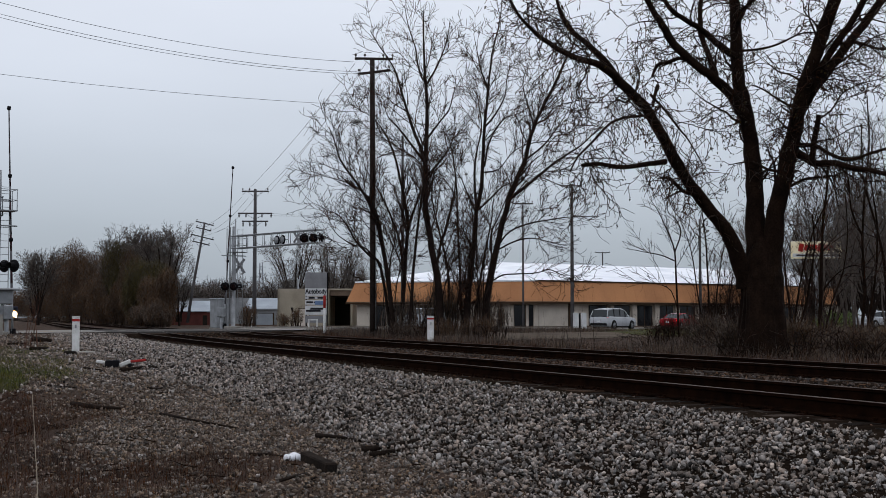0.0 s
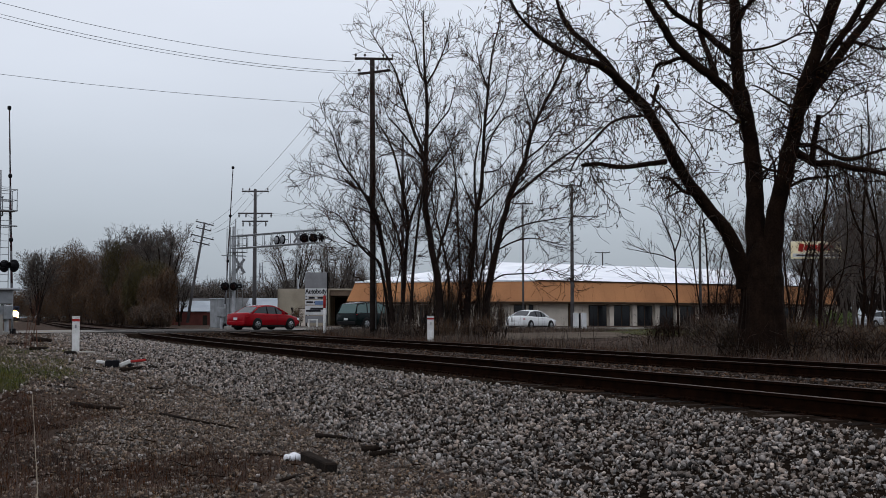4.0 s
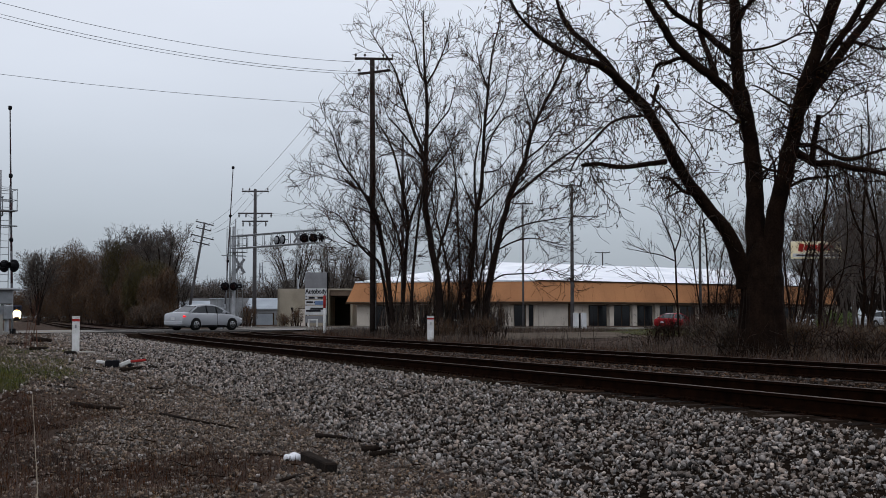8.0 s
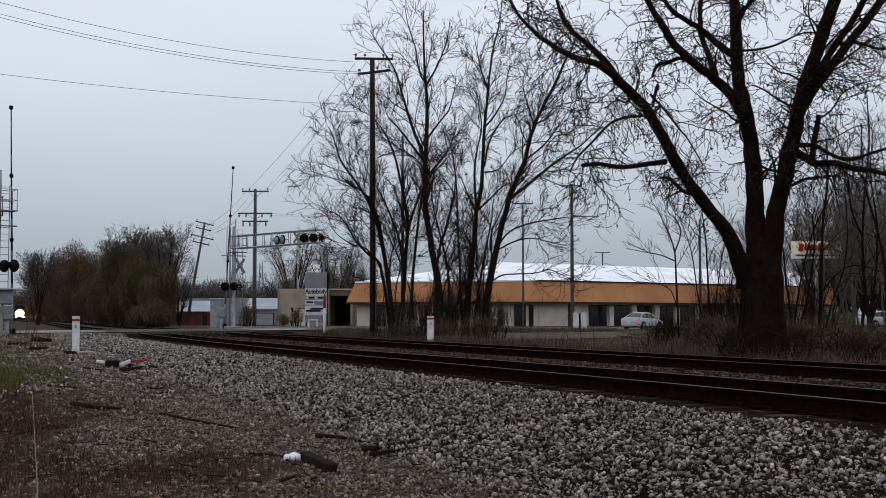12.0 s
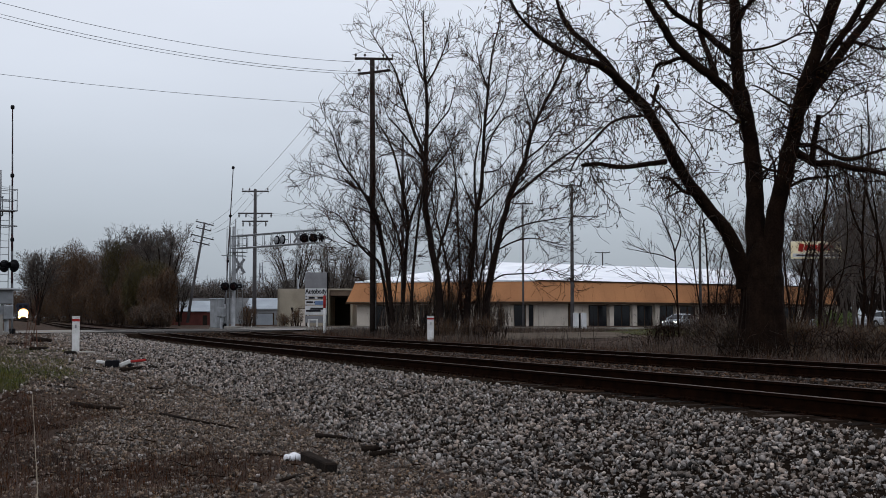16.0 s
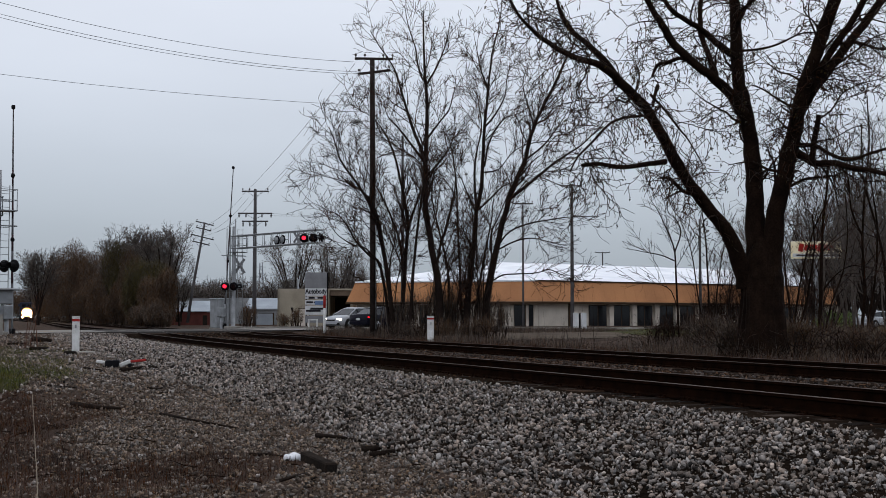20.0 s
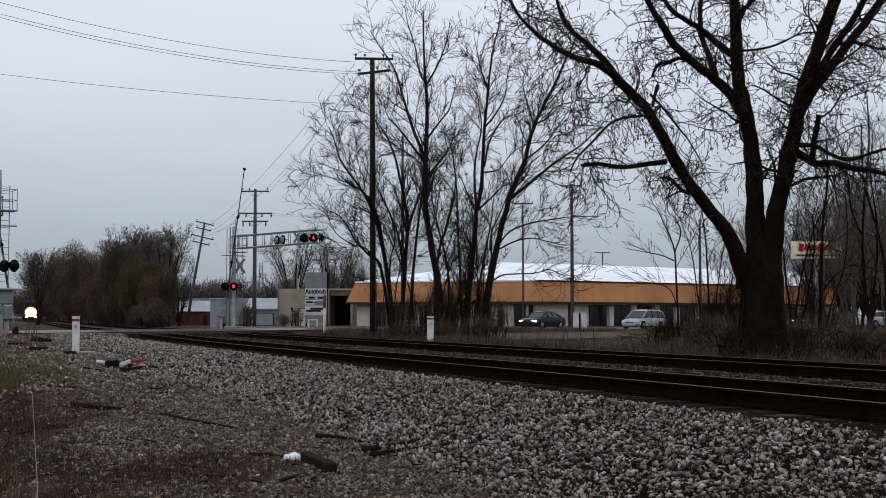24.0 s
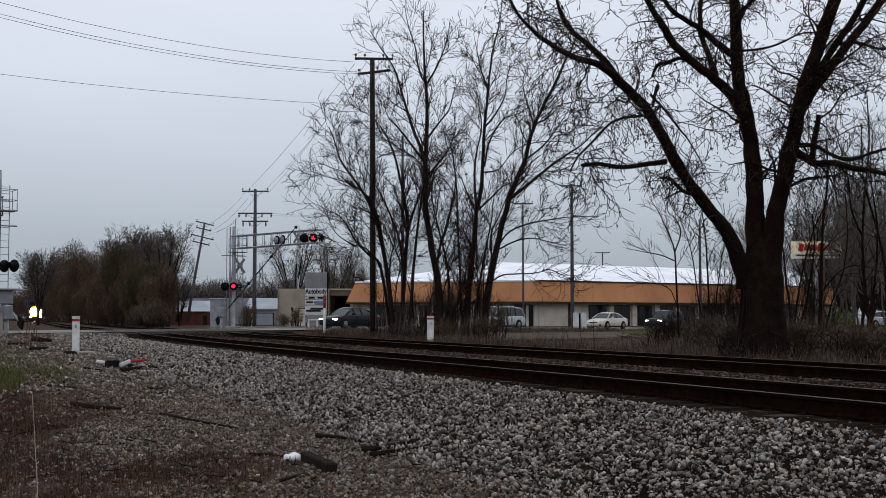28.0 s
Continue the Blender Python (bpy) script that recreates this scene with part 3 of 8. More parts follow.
def crossing_signal(base, label, face, boom, boom_len, deck=5.5, buck_on=True):
    """A steel mast with a truss over the road, crossbuck, flashing lamps and its gate. Local x runs across the tracks, y along them."""
    sig = thing("crossing_signal", label, "crossing signal", Matrix.Translation(base) @ Matrix.Rotation(SIGNAL_WAY, 4, "Z"), "signals of the level crossing")
    part("foundation", Shape().box((0, 0, 0.0), (1.0, 1.0, 0.5), bevel=0.03), M["concrete"], sig)
    part("mast", lathe([(0.26, 0.2), (0.26, 0.26), (0.135, 0.28), (0.13, 3.5), (0.125, 7.3), (0.0, 7.36)], 14), M["steel"], sig)
    ladder(sig, 0.42, face * 0.15, 0.5, 7.2)
    plat = part("platform", Shape().box((0.3, 0, deck), (1.1, 0.9, 0.05)), M["steel"], sig)
    for sx in (-0.2, 0.82):
        for sy in (-0.42, 0.42):
            part("railing_post", Shape().tube([(sx, sy, deck), (sx, sy, deck + 1.0)], 0.02, 5), M["steel"], sig)
    for z in (deck + 0.5, deck + 1.0):
        part("railing", Shape().tube([(-0.2, -0.42, z), (0.82, -0.42, z), (0.82, 0.42, z), (-0.2, 0.42, z)], 0.018, 5), M["steel"], sig)
    # truss over the road: two chords in front, two behind, with uprights
    w = Vector((boom[0], boom[1], 0)).normalized()
    side = Vector((-w.y, w.x, 0))
    truss = part("boom", Shape().tube([w * 0.1 + side * 0.28 + Vector((0, 0, 5.75)), w * boom_len + side * 0.28 + Vector((0, 0, 5.76))], 0.045, 6), M["steel"], sig, "galvanised truss boom over the road")
    for sd, z0, z1 in ((-0.28, 5.75, 5.76), (-0.28, 6.62, 6.60), (0.28, 6.62, 6.60)):
        part("chord", Shape().tube([w * 0.1 + side * sd + Vector((0, 0, z0)), w * boom_len + side * sd + Vector((0, 0, z1))], 0.045, 6), M["steel"], truss)
    for i in range(11):
        q = i / 10
        for sd in (-0.28, 0.28):
            p = w * (0.15 + q * (boom_len - 0.2)) + side * sd
            part("upright", Shape().tube([p + Vector((0, 0, 5.75 + 0.01 * q)), p + Vector((0, 0, 6.62 - 0.02 * q))], 0.026, 5), M["steel"], truss)
        p = w * (0.15 + q * (boom_len - 0.2))
        for z in (5.75 + 0.01 * q, 6.62 - 0.02 * q):
            part("tie_bar", Shape().tube([p - side * 0.28 + Vector((0, 0, z)), p + side * 0.28 + Vector((0, 0, z))], 0.02, 5), M["steel"], truss)
    # crossbuck
    if buck_on:
        buck = part("crossbuck", Shape().box((0, 0, 0), (1.25, 0.03, 0.20), Matrix.Rotation(radians(55), 4, "Y"), 0.008), M["sign_grey"], sig, "grey back of the crossed boards")
        buck.matrix_basis = pose(0.62, -face * 0.3, 4.55)
        part("board", Shape().box((0, 0.035, 0), (1.25, 0.03, 0.20), Matrix.Rotation(radians(-55), 4, "Y"), 0.008), M["sign_grey"], buck)
        part("bracket", Shape().tube([(0, 0, 4.55), (0.62, -face * 0.28, 4.55)], 0.03, 5), M["steel"], sig)
    part("side_arm", Shape().tube([(-0.95, 0, 5.25), (0.95, 0, 5.25)], 0.035, 6), M["steel"], sig)
    for x, r, z1 in ((-0.45, 0.03, 7.2), (-0.2, 0.05, 7.3), (0.2, 0.05, 7.9)):
        part("pipe", Shape().tube([(x, 0.2, 0.4), (x, 0.2, z1)], r, 6), M["steel"], sig)
    return sig


SIG = (-14.87, 88.35, 0.13)
far_signal = crossing_signal((SIG[0], SIG[1], -0.05), "galvanised crossing signal mast with truss, crossbuck, lamps and raised gate", -1, (0.162, -0.987), 10.16)
NEAR = (-21.02, 58.43, 0.22)
near_signal = crossing_signal((NEAR[0], NEAR[1], -0.1), "galvanised crossing signal mast beside the road with ladder and gate", 1, (0.07, 1.0), 12.0, 5.95, False)


def gate(base, arm_len, label):
    g = thing("crossing_gate", label, "crossing gate", Matrix.Translation(base) @ Matrix.Rotation(SIGNAL_WAY + radians(8), 4, "Z"), "gates of the level crossing")
    part("pedestal", lathe([(0.12, -1.3), (0.10, -1.2), (0.10, -0.2)], 10), M["steel"], g)
    part("motor_box", Shape().box((0, 0, 0), (0.42, 0.62, 0.66), bevel=0.04), M["steel"], g, "grey gate motor box")
    arm = thing("gate_arm", "", "")
    arm.parent = g
    s = Shape().tube([(0.28, 0, -0.9), (0.28, 0, 0.6)], [0.05, 0.06], 6)
    part("arm_root", s, M["steel"], arm)
    part("counterweight", Shape().box((0.3, 0, -1.05), (0.12, 0.5, 0.55), bevel=0.03), M["black"], arm)
    n = 12
    for i in range(n):
        z0, z1 = 0.6 + (arm_len - 0.6) * i / n, 0.6 + (arm_len - 0.6) * (i + 1) / n
        r0, r1 = 0.062 - 0.034 * i / n, 0.062 - 0.034 * (i + 1) / n
        part("stripe", Shape().tube([(0.28, 0, z0), (0.28, 0, z1)], [r0, r1], 8), M["gate_red" if i % 2 else "gate_white"], arm, "red stripe" if i % 2 else "white stripe")
    for q in (0.35, 0.66, 0.99):
        part("arm_lamp", Shape().disc((0.28, 0, arm_len * q), (1, 0, 0), 0.10, 0.12, 10), M["black"], arm, "small black lamp on the arm")
    return g, arm


M["gate_red"] = mat("faded_red_stripe", (0.06, 0.035, 0.04), None, 0.7, scale=4, fine=20, bump=0.0)
M["gate_white"] = mat("faded_white_stripe", (0.13, 0.13, 0.14), None, 0.7, scale=4, fine=20, bump=0.0)
GA = (-15.72, 88.35, 1.18)
far_gate, far_arm = gate(GA, 10.4, "grey crossing gate motor with a long striped arm")
GB = (-20.61, 58.78, 1.06)
near_gate, near_arm = gate(GB, 9.8, "grey crossing gate motor with a long striped arm")
near_gate.matrix_basis = near_gate.matrix_basis @ pose(0, 0, 0, 0, -2.0)

# flashing lamps: pairs on the mast and on the truss
def lens_plate(lamp, face):
    """An added plate that turns in place of switching the lamp: unlit red glass on one side, the lit lens on the other.
    """
    plate = thing("lens_plate", "", "")
    plate.parent = lamp
    plate.matrix_basis = pose(0, -face * 0.19, 0)
    part("lens", Shape().disc((0, -face * 0.012, 0), (0, 1, 0), 0.15, 0.02, 18), M["red_lens_dark"], plate, "dark red glass lens")
    part("lit_lens", Shape().disc((0, face * 0.012, 0), (0, 1, 0), 0.13, 0.02, 18), M["red_lens_lit"], plate, "glowing red lens")
    return plate


def lamp_pair(sig, x, y, z, face, gap, turning, rod=True):
    out = []
    if rod:
        part("lamp_bar", Shape().tube([(x - gap / 2 - 0.1, y + face * 0.1, z), (x + gap / 2 + 0.1, y + face * 0.1, z)], 0.035, 6), M["steel"], sig)
    for sx in (-gap / 2, gap / 2):
        lamp = flasher(sig, x + sx, z, y, face)
        if turning:
            out.append(lens_plate(lamp, face))
    return out


cabinet = thing("signal_cabinet", "silver metal signal cabinet on a concrete base", "signal cabinet", Matrix.Translation(((-16.72, 93.28, 0.10)[0], (-16.72, 93.28, 0.10)[1], -0.05)) @ Matrix.Rotation(SIGNAL_WAY, 4, "Z"))
part("body", Shape().box((0, 0, 1.15), (1.0, 1.3, 2.1), bevel=0.03), M["steel"], cabinet)
part("roof", Shape().box((0, 0, 2.25), (1.15, 1.45, 0.1), bevel=0.03), M["steel"], cabinet)
part("door", Shape().box((0, -0.66, 1.15), (0.9, 0.03, 1.9), bevel=0.01), M["steel"], cabinet)
part("base", Shape().box((0, 0, 0.05), (1.1, 1.4, 0.1), bevel=0.02), M["concrete"], cabinet)

def carrier(sig, x, y, z, yaw):
    """A turned bracket for lamps that look another way than their mast."""
    c = part("lamp_bracket", Shape().tube([(-0.75, 0, 0), (0.75, 0, 0)], 0.035, 6), M["steel"], sig)
    c.matrix_basis = pose(x, y, z, 0, 0, yaw)
    return c


# lamps of the far signal: pairs that look at the camera's side of the road, and pairs seen from behind
c1 = carrier(far_signal, -0.35, -0.115, 3.06, -34)
MAST_L, MAST_R = lamp_pair(c1, 0, -0.1, 0, 1, 0.62, True, False)
c2 = carrier(far_signal, 0.58, 0.43, 3.12, 50)
lamp_pair(c2, 0.2, 0.0, 0, -1, 0.62, False, False)
BW = Vector((0.162, -0.987, 0)).normalized()
c3 = carrier(far_signal, BW.x * 8.79, BW.y * 8.79, 6.09, -34)
BOOM_L, BOOM_R = lamp_pair(c3, 0, -0.15, 0, 1, 0.62, True, False)
c4 = carrier(far_signal, BW.x * 9.97, BW.y * 9.97, 6.10, 48)
lamp_pair(c4, 0.25, 0.0, 0, -1, 0.62, False, False)
c5 = carrier(far_signal, BW.x * 5.80, BW.y * 5.80, 6.1, -84)
for x in (-0.36, 0.36):
    lens = part("lamp_back", Shape().disc((x, -0.2, 0), (0, 1, 0), 0.32, 0.05, 20), M["black"], c5, "round lamp seen from behind")
    part("ring", Shape().disc((x, -0.24, 0), (0, 1, 0), 0.22, 0.05, 18), M["steel"], lens)
xb = part("crossed_boards", Shape().box((0, 0, 0), (0.8, 0.03, 0.14), Matrix.Rotation(radians(58), 4, "Y"), 0.008), M["sign_grey"], far_signal, "grey crossed boards on the truss")
xb.matrix_basis = pose(BW.x * 7.48, BW.y * 7.48, 6.2, 0, 0, -20)
part("board", Shape().box((0, 0.035, 0), (0.8, 0.03, 0.14), Matrix.Rotation(radians(-58), 4, "Y"), 0.008), M["sign_grey"], xb)
c6 = carrier(near_signal, 0.45, 0.2, 3.35, -60)
lamp_pair(c6, 0.3, 0.0, 0, 1, 0.62, False, False)
control = thing("control_box", "grey control box beside the signal mast", "control box", Matrix.Translation(((-20.14, 56.32, 0.49)[0], (-20.14, 56.32, 0.49)[1], -0.05)) @ Matrix.Rotation(SIGNAL_WAY, 4, "Z"))
part("body", Shape().box((0.3, 0, 1.78), (0.62, 0.6, 0.62), bevel=0.04), M["steel"], control)
part("lid", Shape().box((0.1, 0, 2.14), (1.5, 1.1, 0.1), bevel=0.03), M["steel"], control)
part("leg", Shape().tube([(0.2, 0, 0.9), (0.2, 0, 1.5)], 0.07, 8), M["steel"], control)
part("stand", Shape().box((0, 0, 0.45), (0.4, 0.4, 1.1), bevel=0.02), M["concrete"], control)


# ---- buildings ----
def wall_between(parent, name, p, q, z0, z1, thick, material, label=""):
    p, q = Vector((p[0], p[1], 0)), Vector((q[0], q[1], 0))
    w = (q - p).normalized()
    n = Vector((w.y, -w.x, 0)) * thick
    return part(name, Shape().prism([(p.x, p.y, z0), (q.x, q.y, z0), (q.x - n.x, q.y - n.y, z0), (p.x - n.x, p.y - n.y, z0)], (0, 0, z1 - z0)), material, parent, label)


SHOP_L, SHOP_C, SHOP_R = Vector(((-10.99, 140.80, -0.01))[:2]), Vector(((10.38, 133.76, 0.03))[:2]), Vector(((53.75, 165.44, -0.16))[:2])
SHOP_Z, EAVE, CROWN = -0.45, 2.45, 4.75
shop = thing("shop_building", "low beige shop with a tan-orange mansard band and white roof", "shop", kind="")
BACK_L, BACK_R = SHOP_L + Vector((8, 32)), SHOP_R + Vector((-6, 34))


def inset(p, q, r, d):
    """The corner q of the outline p-q-r, moved inwards by d."""
    u, w = (q - p).normalized(), (r - q).normalized()
    nu, nw = Vector((-u.y, u.x)), Vector((-w.y, w.x))
    m = (nu + nw) / 2
    return q + m * (d / max(m.length_squared, 0.2))


OUT = [SHOP_L, SHOP_C, SHOP_R, BACK_R, BACK_L]
WALL = [inset(OUT[i - 1], OUT[i], OUT[(i + 1) % 5], 1.0) for i in range(5)]
TOPS = [inset(OUT[i - 1], OUT[i], OUT[(i + 1) % 5], 0.85) for i in range(5)]
for i in range(5):
    wall_between(shop, "wall", WALL[i], WALL[(i + 1) % 5], SHOP_Z, EAVE + 0.3, 0.3, M["panel"])
part("soffit", Shape().prism([(p.x, p.y, EAVE + 0.02) for p in OUT], (0, 0, 0.08)), M["soffit"], shop, "dark soffit under the band")
# mansard band in sloping panels with ribs, and its trims
for i in range(5):
    p, q, a, b = OUT[i], OUT[(i + 1) % 5], TOPS[i], TOPS[(i + 1) % 5]
    n = max(3, int((q - p).length / 1.6)) if i < 2 else 3
    out = Vector(((q - p).y, -(q - p).x)).normalized() * 0.05
    for k in range(n):
        t0, t1 = (k + 0.004) / n, (k + 0.996) / n
        p0, p1, a0, a1 = p.lerp(q, t0), p.lerp(q, t1), a.lerp(b, t0), a.lerp(b, t1)
        part("mansard_panel", Shape().prism([(p0.x, p0.y, EAVE), (p1.x, p1.y, EAVE), (a1.x, a1.y, CROWN), (a0.x, a0.y, CROWN)], (-out.x, -out.y, 0.0)), M["fascia"], shop)
    wall_between(shop, "eave_trim", p + out * 1.4, q + out * 1.4, EAVE - 0.13, EAVE + 0.06, 0.12, M["trim_brown"], "dark eave trim")
    wall_between(shop, "top_trim", a + out * 2, b + out * 2, CROWN - 0.02, CROWN + 0.14, 0.2, M["trim_brown"] if i else M["roof_white"], "trim along the top of the band")
# white roof: it rises to a low ridge
R0, R1 = (7.84, 170.72, 8.42), (57.01, 197.12, 7.99)
rs = Shape()
tt = [(p.x, p.y, CROWN + 0.1) for p in TOPS]
rs.add([*tt, R0, R1], [(0, 1, 5), (1, 2, 6, 5), (2, 3, 6), (3, 4, 5, 6), (4, 0, 5)])
part("roof", rs, M["roof_white"], shop, "white membrane roof with a low ridge")


def facade(p, q, spots):
    """Piers, windows and doors along a wall; spots: (from, to, kind) in shares of its length."""
    w = q - p
    out = Vector((w.y, -w.x)).normalized()
    for t0, t1, what in spots:
        a, b = p.lerp(q, t0), p.lerp(q, t1)
        if what == "pier":
            wall_between(shop, "pier", a + out * 0.35, b + out * 0.35, SHOP_Z, EAVE + 0.02, 0.34, M["panel"], "beige pier")
        elif what == "pipe":
            wall_between(shop, "downpipe", a + out * 0.12, b + out * 0.12, SHOP_Z, EAVE, 0.1, M["trim_brown"], "dark downpipe")
        else:
            low = SHOP_Z + (0.05 if what == "door" else 0.18)
            frame_ob = wall_between(shop, what, a + out * 0.06, b + out * 0.06, low, EAVE - 0.25, 0.055, M["trim_brown"], "dark framed " + what)
            n = max(1, round((b - a).length / 1.1))
            for k in range(n):
                c, d = a.lerp(b, (k + 0.06) / n), a.lerp(b, (k + 0.94) / n)
                wall_between(frame_ob, "pane", c + out * 0.09, d + out * 0.09, low + 0.08, EAVE - 0.33, 0.028, M["glass_dark"], "dark glass pane")


facade(WALL[0], WALL[1], [(0.1, 0.17, "window"), (0.22, 0.27, "window"), (0.36, 0.42, "window"), (0.5, 0.56, "window"), (0.63, 0.68, "pier"), (0.7, 0.75, "window"), (0.80, 0.815, "pipe"), (0.875, 0.94, "door"), (0.955, 0.98, "window")])
facade(WALL[1], WALL[2], [(0.085, 0.093, "pipe"), (0.143, 0.195, "window"), (0.214, 0.264, "window"), (0.284, 0.334, "window"), (0.355, 0.399, "window"), (0.42, 0.471, "window"), (0.493, 0.549, "window"), (0.572, 0.622, "window"), (0.652, 0.722, "window"), (0.753, 0.826, "window"), (0.858, 0.924, "window"), (0.198, 0.211, "pier"), (0.267, 0.281, "pier"), (0.337, 0.351, "pier"), (0.402, 0.416, "pier"), (0.475, 0.489, "pier"), (0.553, 0.568, "pier"), (0.626, 0.648, "pier"), (0.726, 0.749, "pier"), (0.83, 0.854, "pier")])


def block_house(name, label, p, q, depth, z0, z1, wall, roof_z, roof_mat, eave=0.25):
    """A plain flat-roofed or pitched block: front from p to q, going back by depth."""
    h = thing(name, label, "building")
    p, q = Vector(p[:2]), Vector(q[:2])
    w = (q - p).normalized()
    back = Vector((-w.y, w.x)) * depth
    ring = [p, q, q + back, p + back]
    for i in range(4):
        wall_between(h, "wall", ring[i], ring[(i + 1) % 4], z0, z1, 0.25, wall)
    if roof_z <= z1 + 0.4:
        part("roof", Shape().prism([(c.x, c.y, z1) for c in ring], (0, 0, 0.12)), roof_mat, h)
        for i in range(4):
            wall_between(h, "coping", ring[i], ring[(i + 1) % 4], z1 + 0.12, z1 + 0.27, 0.3, roof_mat)
    else:
        e = w * eave
        o = -back.normalized() * eave
        a, b = p - e + o, q + e + o
        c, d = q + e + back * 0.5, p - e + back * 0.5
        f, g = q + e + back - o, p - e + back - o
        part("roof", Shape().prism([(a.x, a.y, z1), (b.x, b.y, z1), (c.x, c.y, roof_z), (d.x, d.y, roof_z)], (0, 0, 0.12)), roof_mat, h)
        part("roof", Shape().prism([(d.x, d.y, roof_z), (c.x, c.y, roof_z), (f.x, f.y, z1), (g.x, g.y, z1)], (0, 0, 0.12)), roof_mat, h)
    return h, p, q


def opening(h, p, q, t0, t1, z0, z1, material, name="window", label=""):
    a, b = p.lerp(q, t0), p.lerp(q, t1)
    out = Vector(((q - p).y, -(q - p).x)).normalized() * 0.05
    fr = wall_between(h, name, a + out, b + out, z0, z1, 0.046, M["trim_brown"], label)
    wall_between(fr, "pane", a.lerp(b, 0.06) + out * 1.5, b.lerp(a, 0.06) + out * 1.5, z0 + 0.06, z1 - 0.06, 0.022, material)


# tan block building and the garage bay between it and the shop
h, p, q = block_house("tan_building", "flat-roofed tan block building", (-19.65, 147.84, -0.25), (-13.52, 148.20, -0.28), 14, -0.6, 3.96, M["tan_wall"], 0, M["tan_wall"])
opening(h, p, q, 0.4, 0.62, -0.5, 1.9, M["panel"], "door", "pale door with a dark frame")
part("flue", Shape().tube([(p.x + 2.2, p.y + 2, 3), (p.x + 2.2, p.y + 2, 5.4)], 0.12, 8), M["steel"], h)
bay = thing("garage_bay", "open garage bay with a dark inside and flat roof", "garage")
B0, B1 = Vector(((-13.78, 149.60, -0.06))[:2]), Vector(((-10.86, 147.84, -0.05))[:2])
for name, t in (("side_wall", 0.0), ("side_wall", 1.0)):
    a = B0.lerp(B1, t)
    part(name, Shape().box((a.x, a.y + 4, 1.4), (0.25, 8, 3.9)), M["tan_wall"], bay)
part("back_wall", Shape().box(((B0.x + B1.x) / 2, B0.y + 8, 1.4), ((B1 - B0).length, 0.25, 3.9)), M["dark_inside"], bay)
part("roof", Shape().box(((B0.x + B1.x) / 2, B0.y + 3.8, 3.75), ((B1 - B0).length + 0.9, 9.2, 0.7), bevel=0.03), M["soffit"], bay)
part("coping", Shape().box(((B0.x + B1.x) / 2, B0.y - 0.85, 4.15), ((B1 - B0).length + 1.0, 0.2, 0.2), bevel=0.02), M["tan_wall"], bay)

# red-brown house with a grey roof, and grey sheds behind the signal
h, p, q = block_house("red_house", "low red-brown building with a pale grey roof", (-38.35, 161.92, -0.28), (-29.80, 163.65, -0.22), 9, -0.8, 1.53, M["brick_red"], 2.94, M["roof_grey"])
opening(h, p, q, 0.80, 0.87, -0.5, 1.1, M["dark_inside"], "door", "dark doorway")
opening(h, p, q, 0.40, 0.5, 0.2, 1.1, M["dark_inside"])
h, p, q = block_house("grey_shed", "grey metal shed with a pitched roof", (-26.68, 168.96, -0.41), (-22.23, 168.96, -0.41), 9, -0.8, 1.89, M["grey_wall"], 3.39, M["roof_grey"])
opening(h, p, q, 0.2, 0.85, -0.7, 1.4, M["roof_grey"], "roller_door", "pale roller door")
h, p, q = block_house("low_grey_building", "long low grey building behind the crossing", (-43.51, 211.20, 0.05), (-29.60, 207.68, 0.06), 10, -1.0, 3.78, M["grey_wall"], 0, M["grey_wall"])


# ---- signs ----
def lettering(parent, text, size, m, material, name="lettering", squeeze=1.0):
    cu = bpy.data.curves.new(name, "FONT")
    cu.offset = 0.018
    cu.body, cu.size, cu.extrude, cu.align_x, cu.align_y = text, size, 0.006, "CENTER", "CENTER"
    tmp = new(name, cu)
    me = bpy.data.meshes.new_from_object(tmp.evaluated_get(bpy.context.evaluated_depsgraph_get()))
    bpy.data.objects.remove(tmp)
    me.materials.clear()
    me.materials.append(material)
    ob = new(name, me)
    ob.parent = parent
    ob.matrix_basis = m @ Matrix.Diagonal((squeeze, 1, 1, 1))
    return ob


SG = (-10.42, 102.08, 0.12)
board = thing("roadside_sign", "tall roadside sign with a blank grey panel over painted boards", "sign", Matrix.Translation(SG) @ Matrix.Rotation(radians(6), 4, "Z"))
U = 58 / 1256
zz = lambda y: (577 - y) * U
for x in (-0.78, 0.8):
    part("post", Shape().box((x, 0.08, zz(577) / 2 + zz(482) / 2), (0.12, 0.12, zz(482)), bevel=0.01), M["black"], board)
part("side_cover", Shape().box((0.93, 0.25, zz(530)), (0.08, 0.7, zz(482)), bevel=0.01), M["black"], board, "dark side of the sign")
part("blank_panel", Shape().box((0, 0, zz(496)), (1.78, 0.16, 28 * U), bevel=0.02), M["sign_grey"], board, "blank grey panel")
upper = part("upper_panel", Shape().box((0, -0.01, zz(517)), (1.78, 0.14, 13.5 * U), bevel=0.01), M["sign_white"], board, "white panel with dark lettering")
lettering(upper, "Autobody", 0.53, pose(0, -0.085, zz(516), 90), M["letter"], squeeze=0.80)
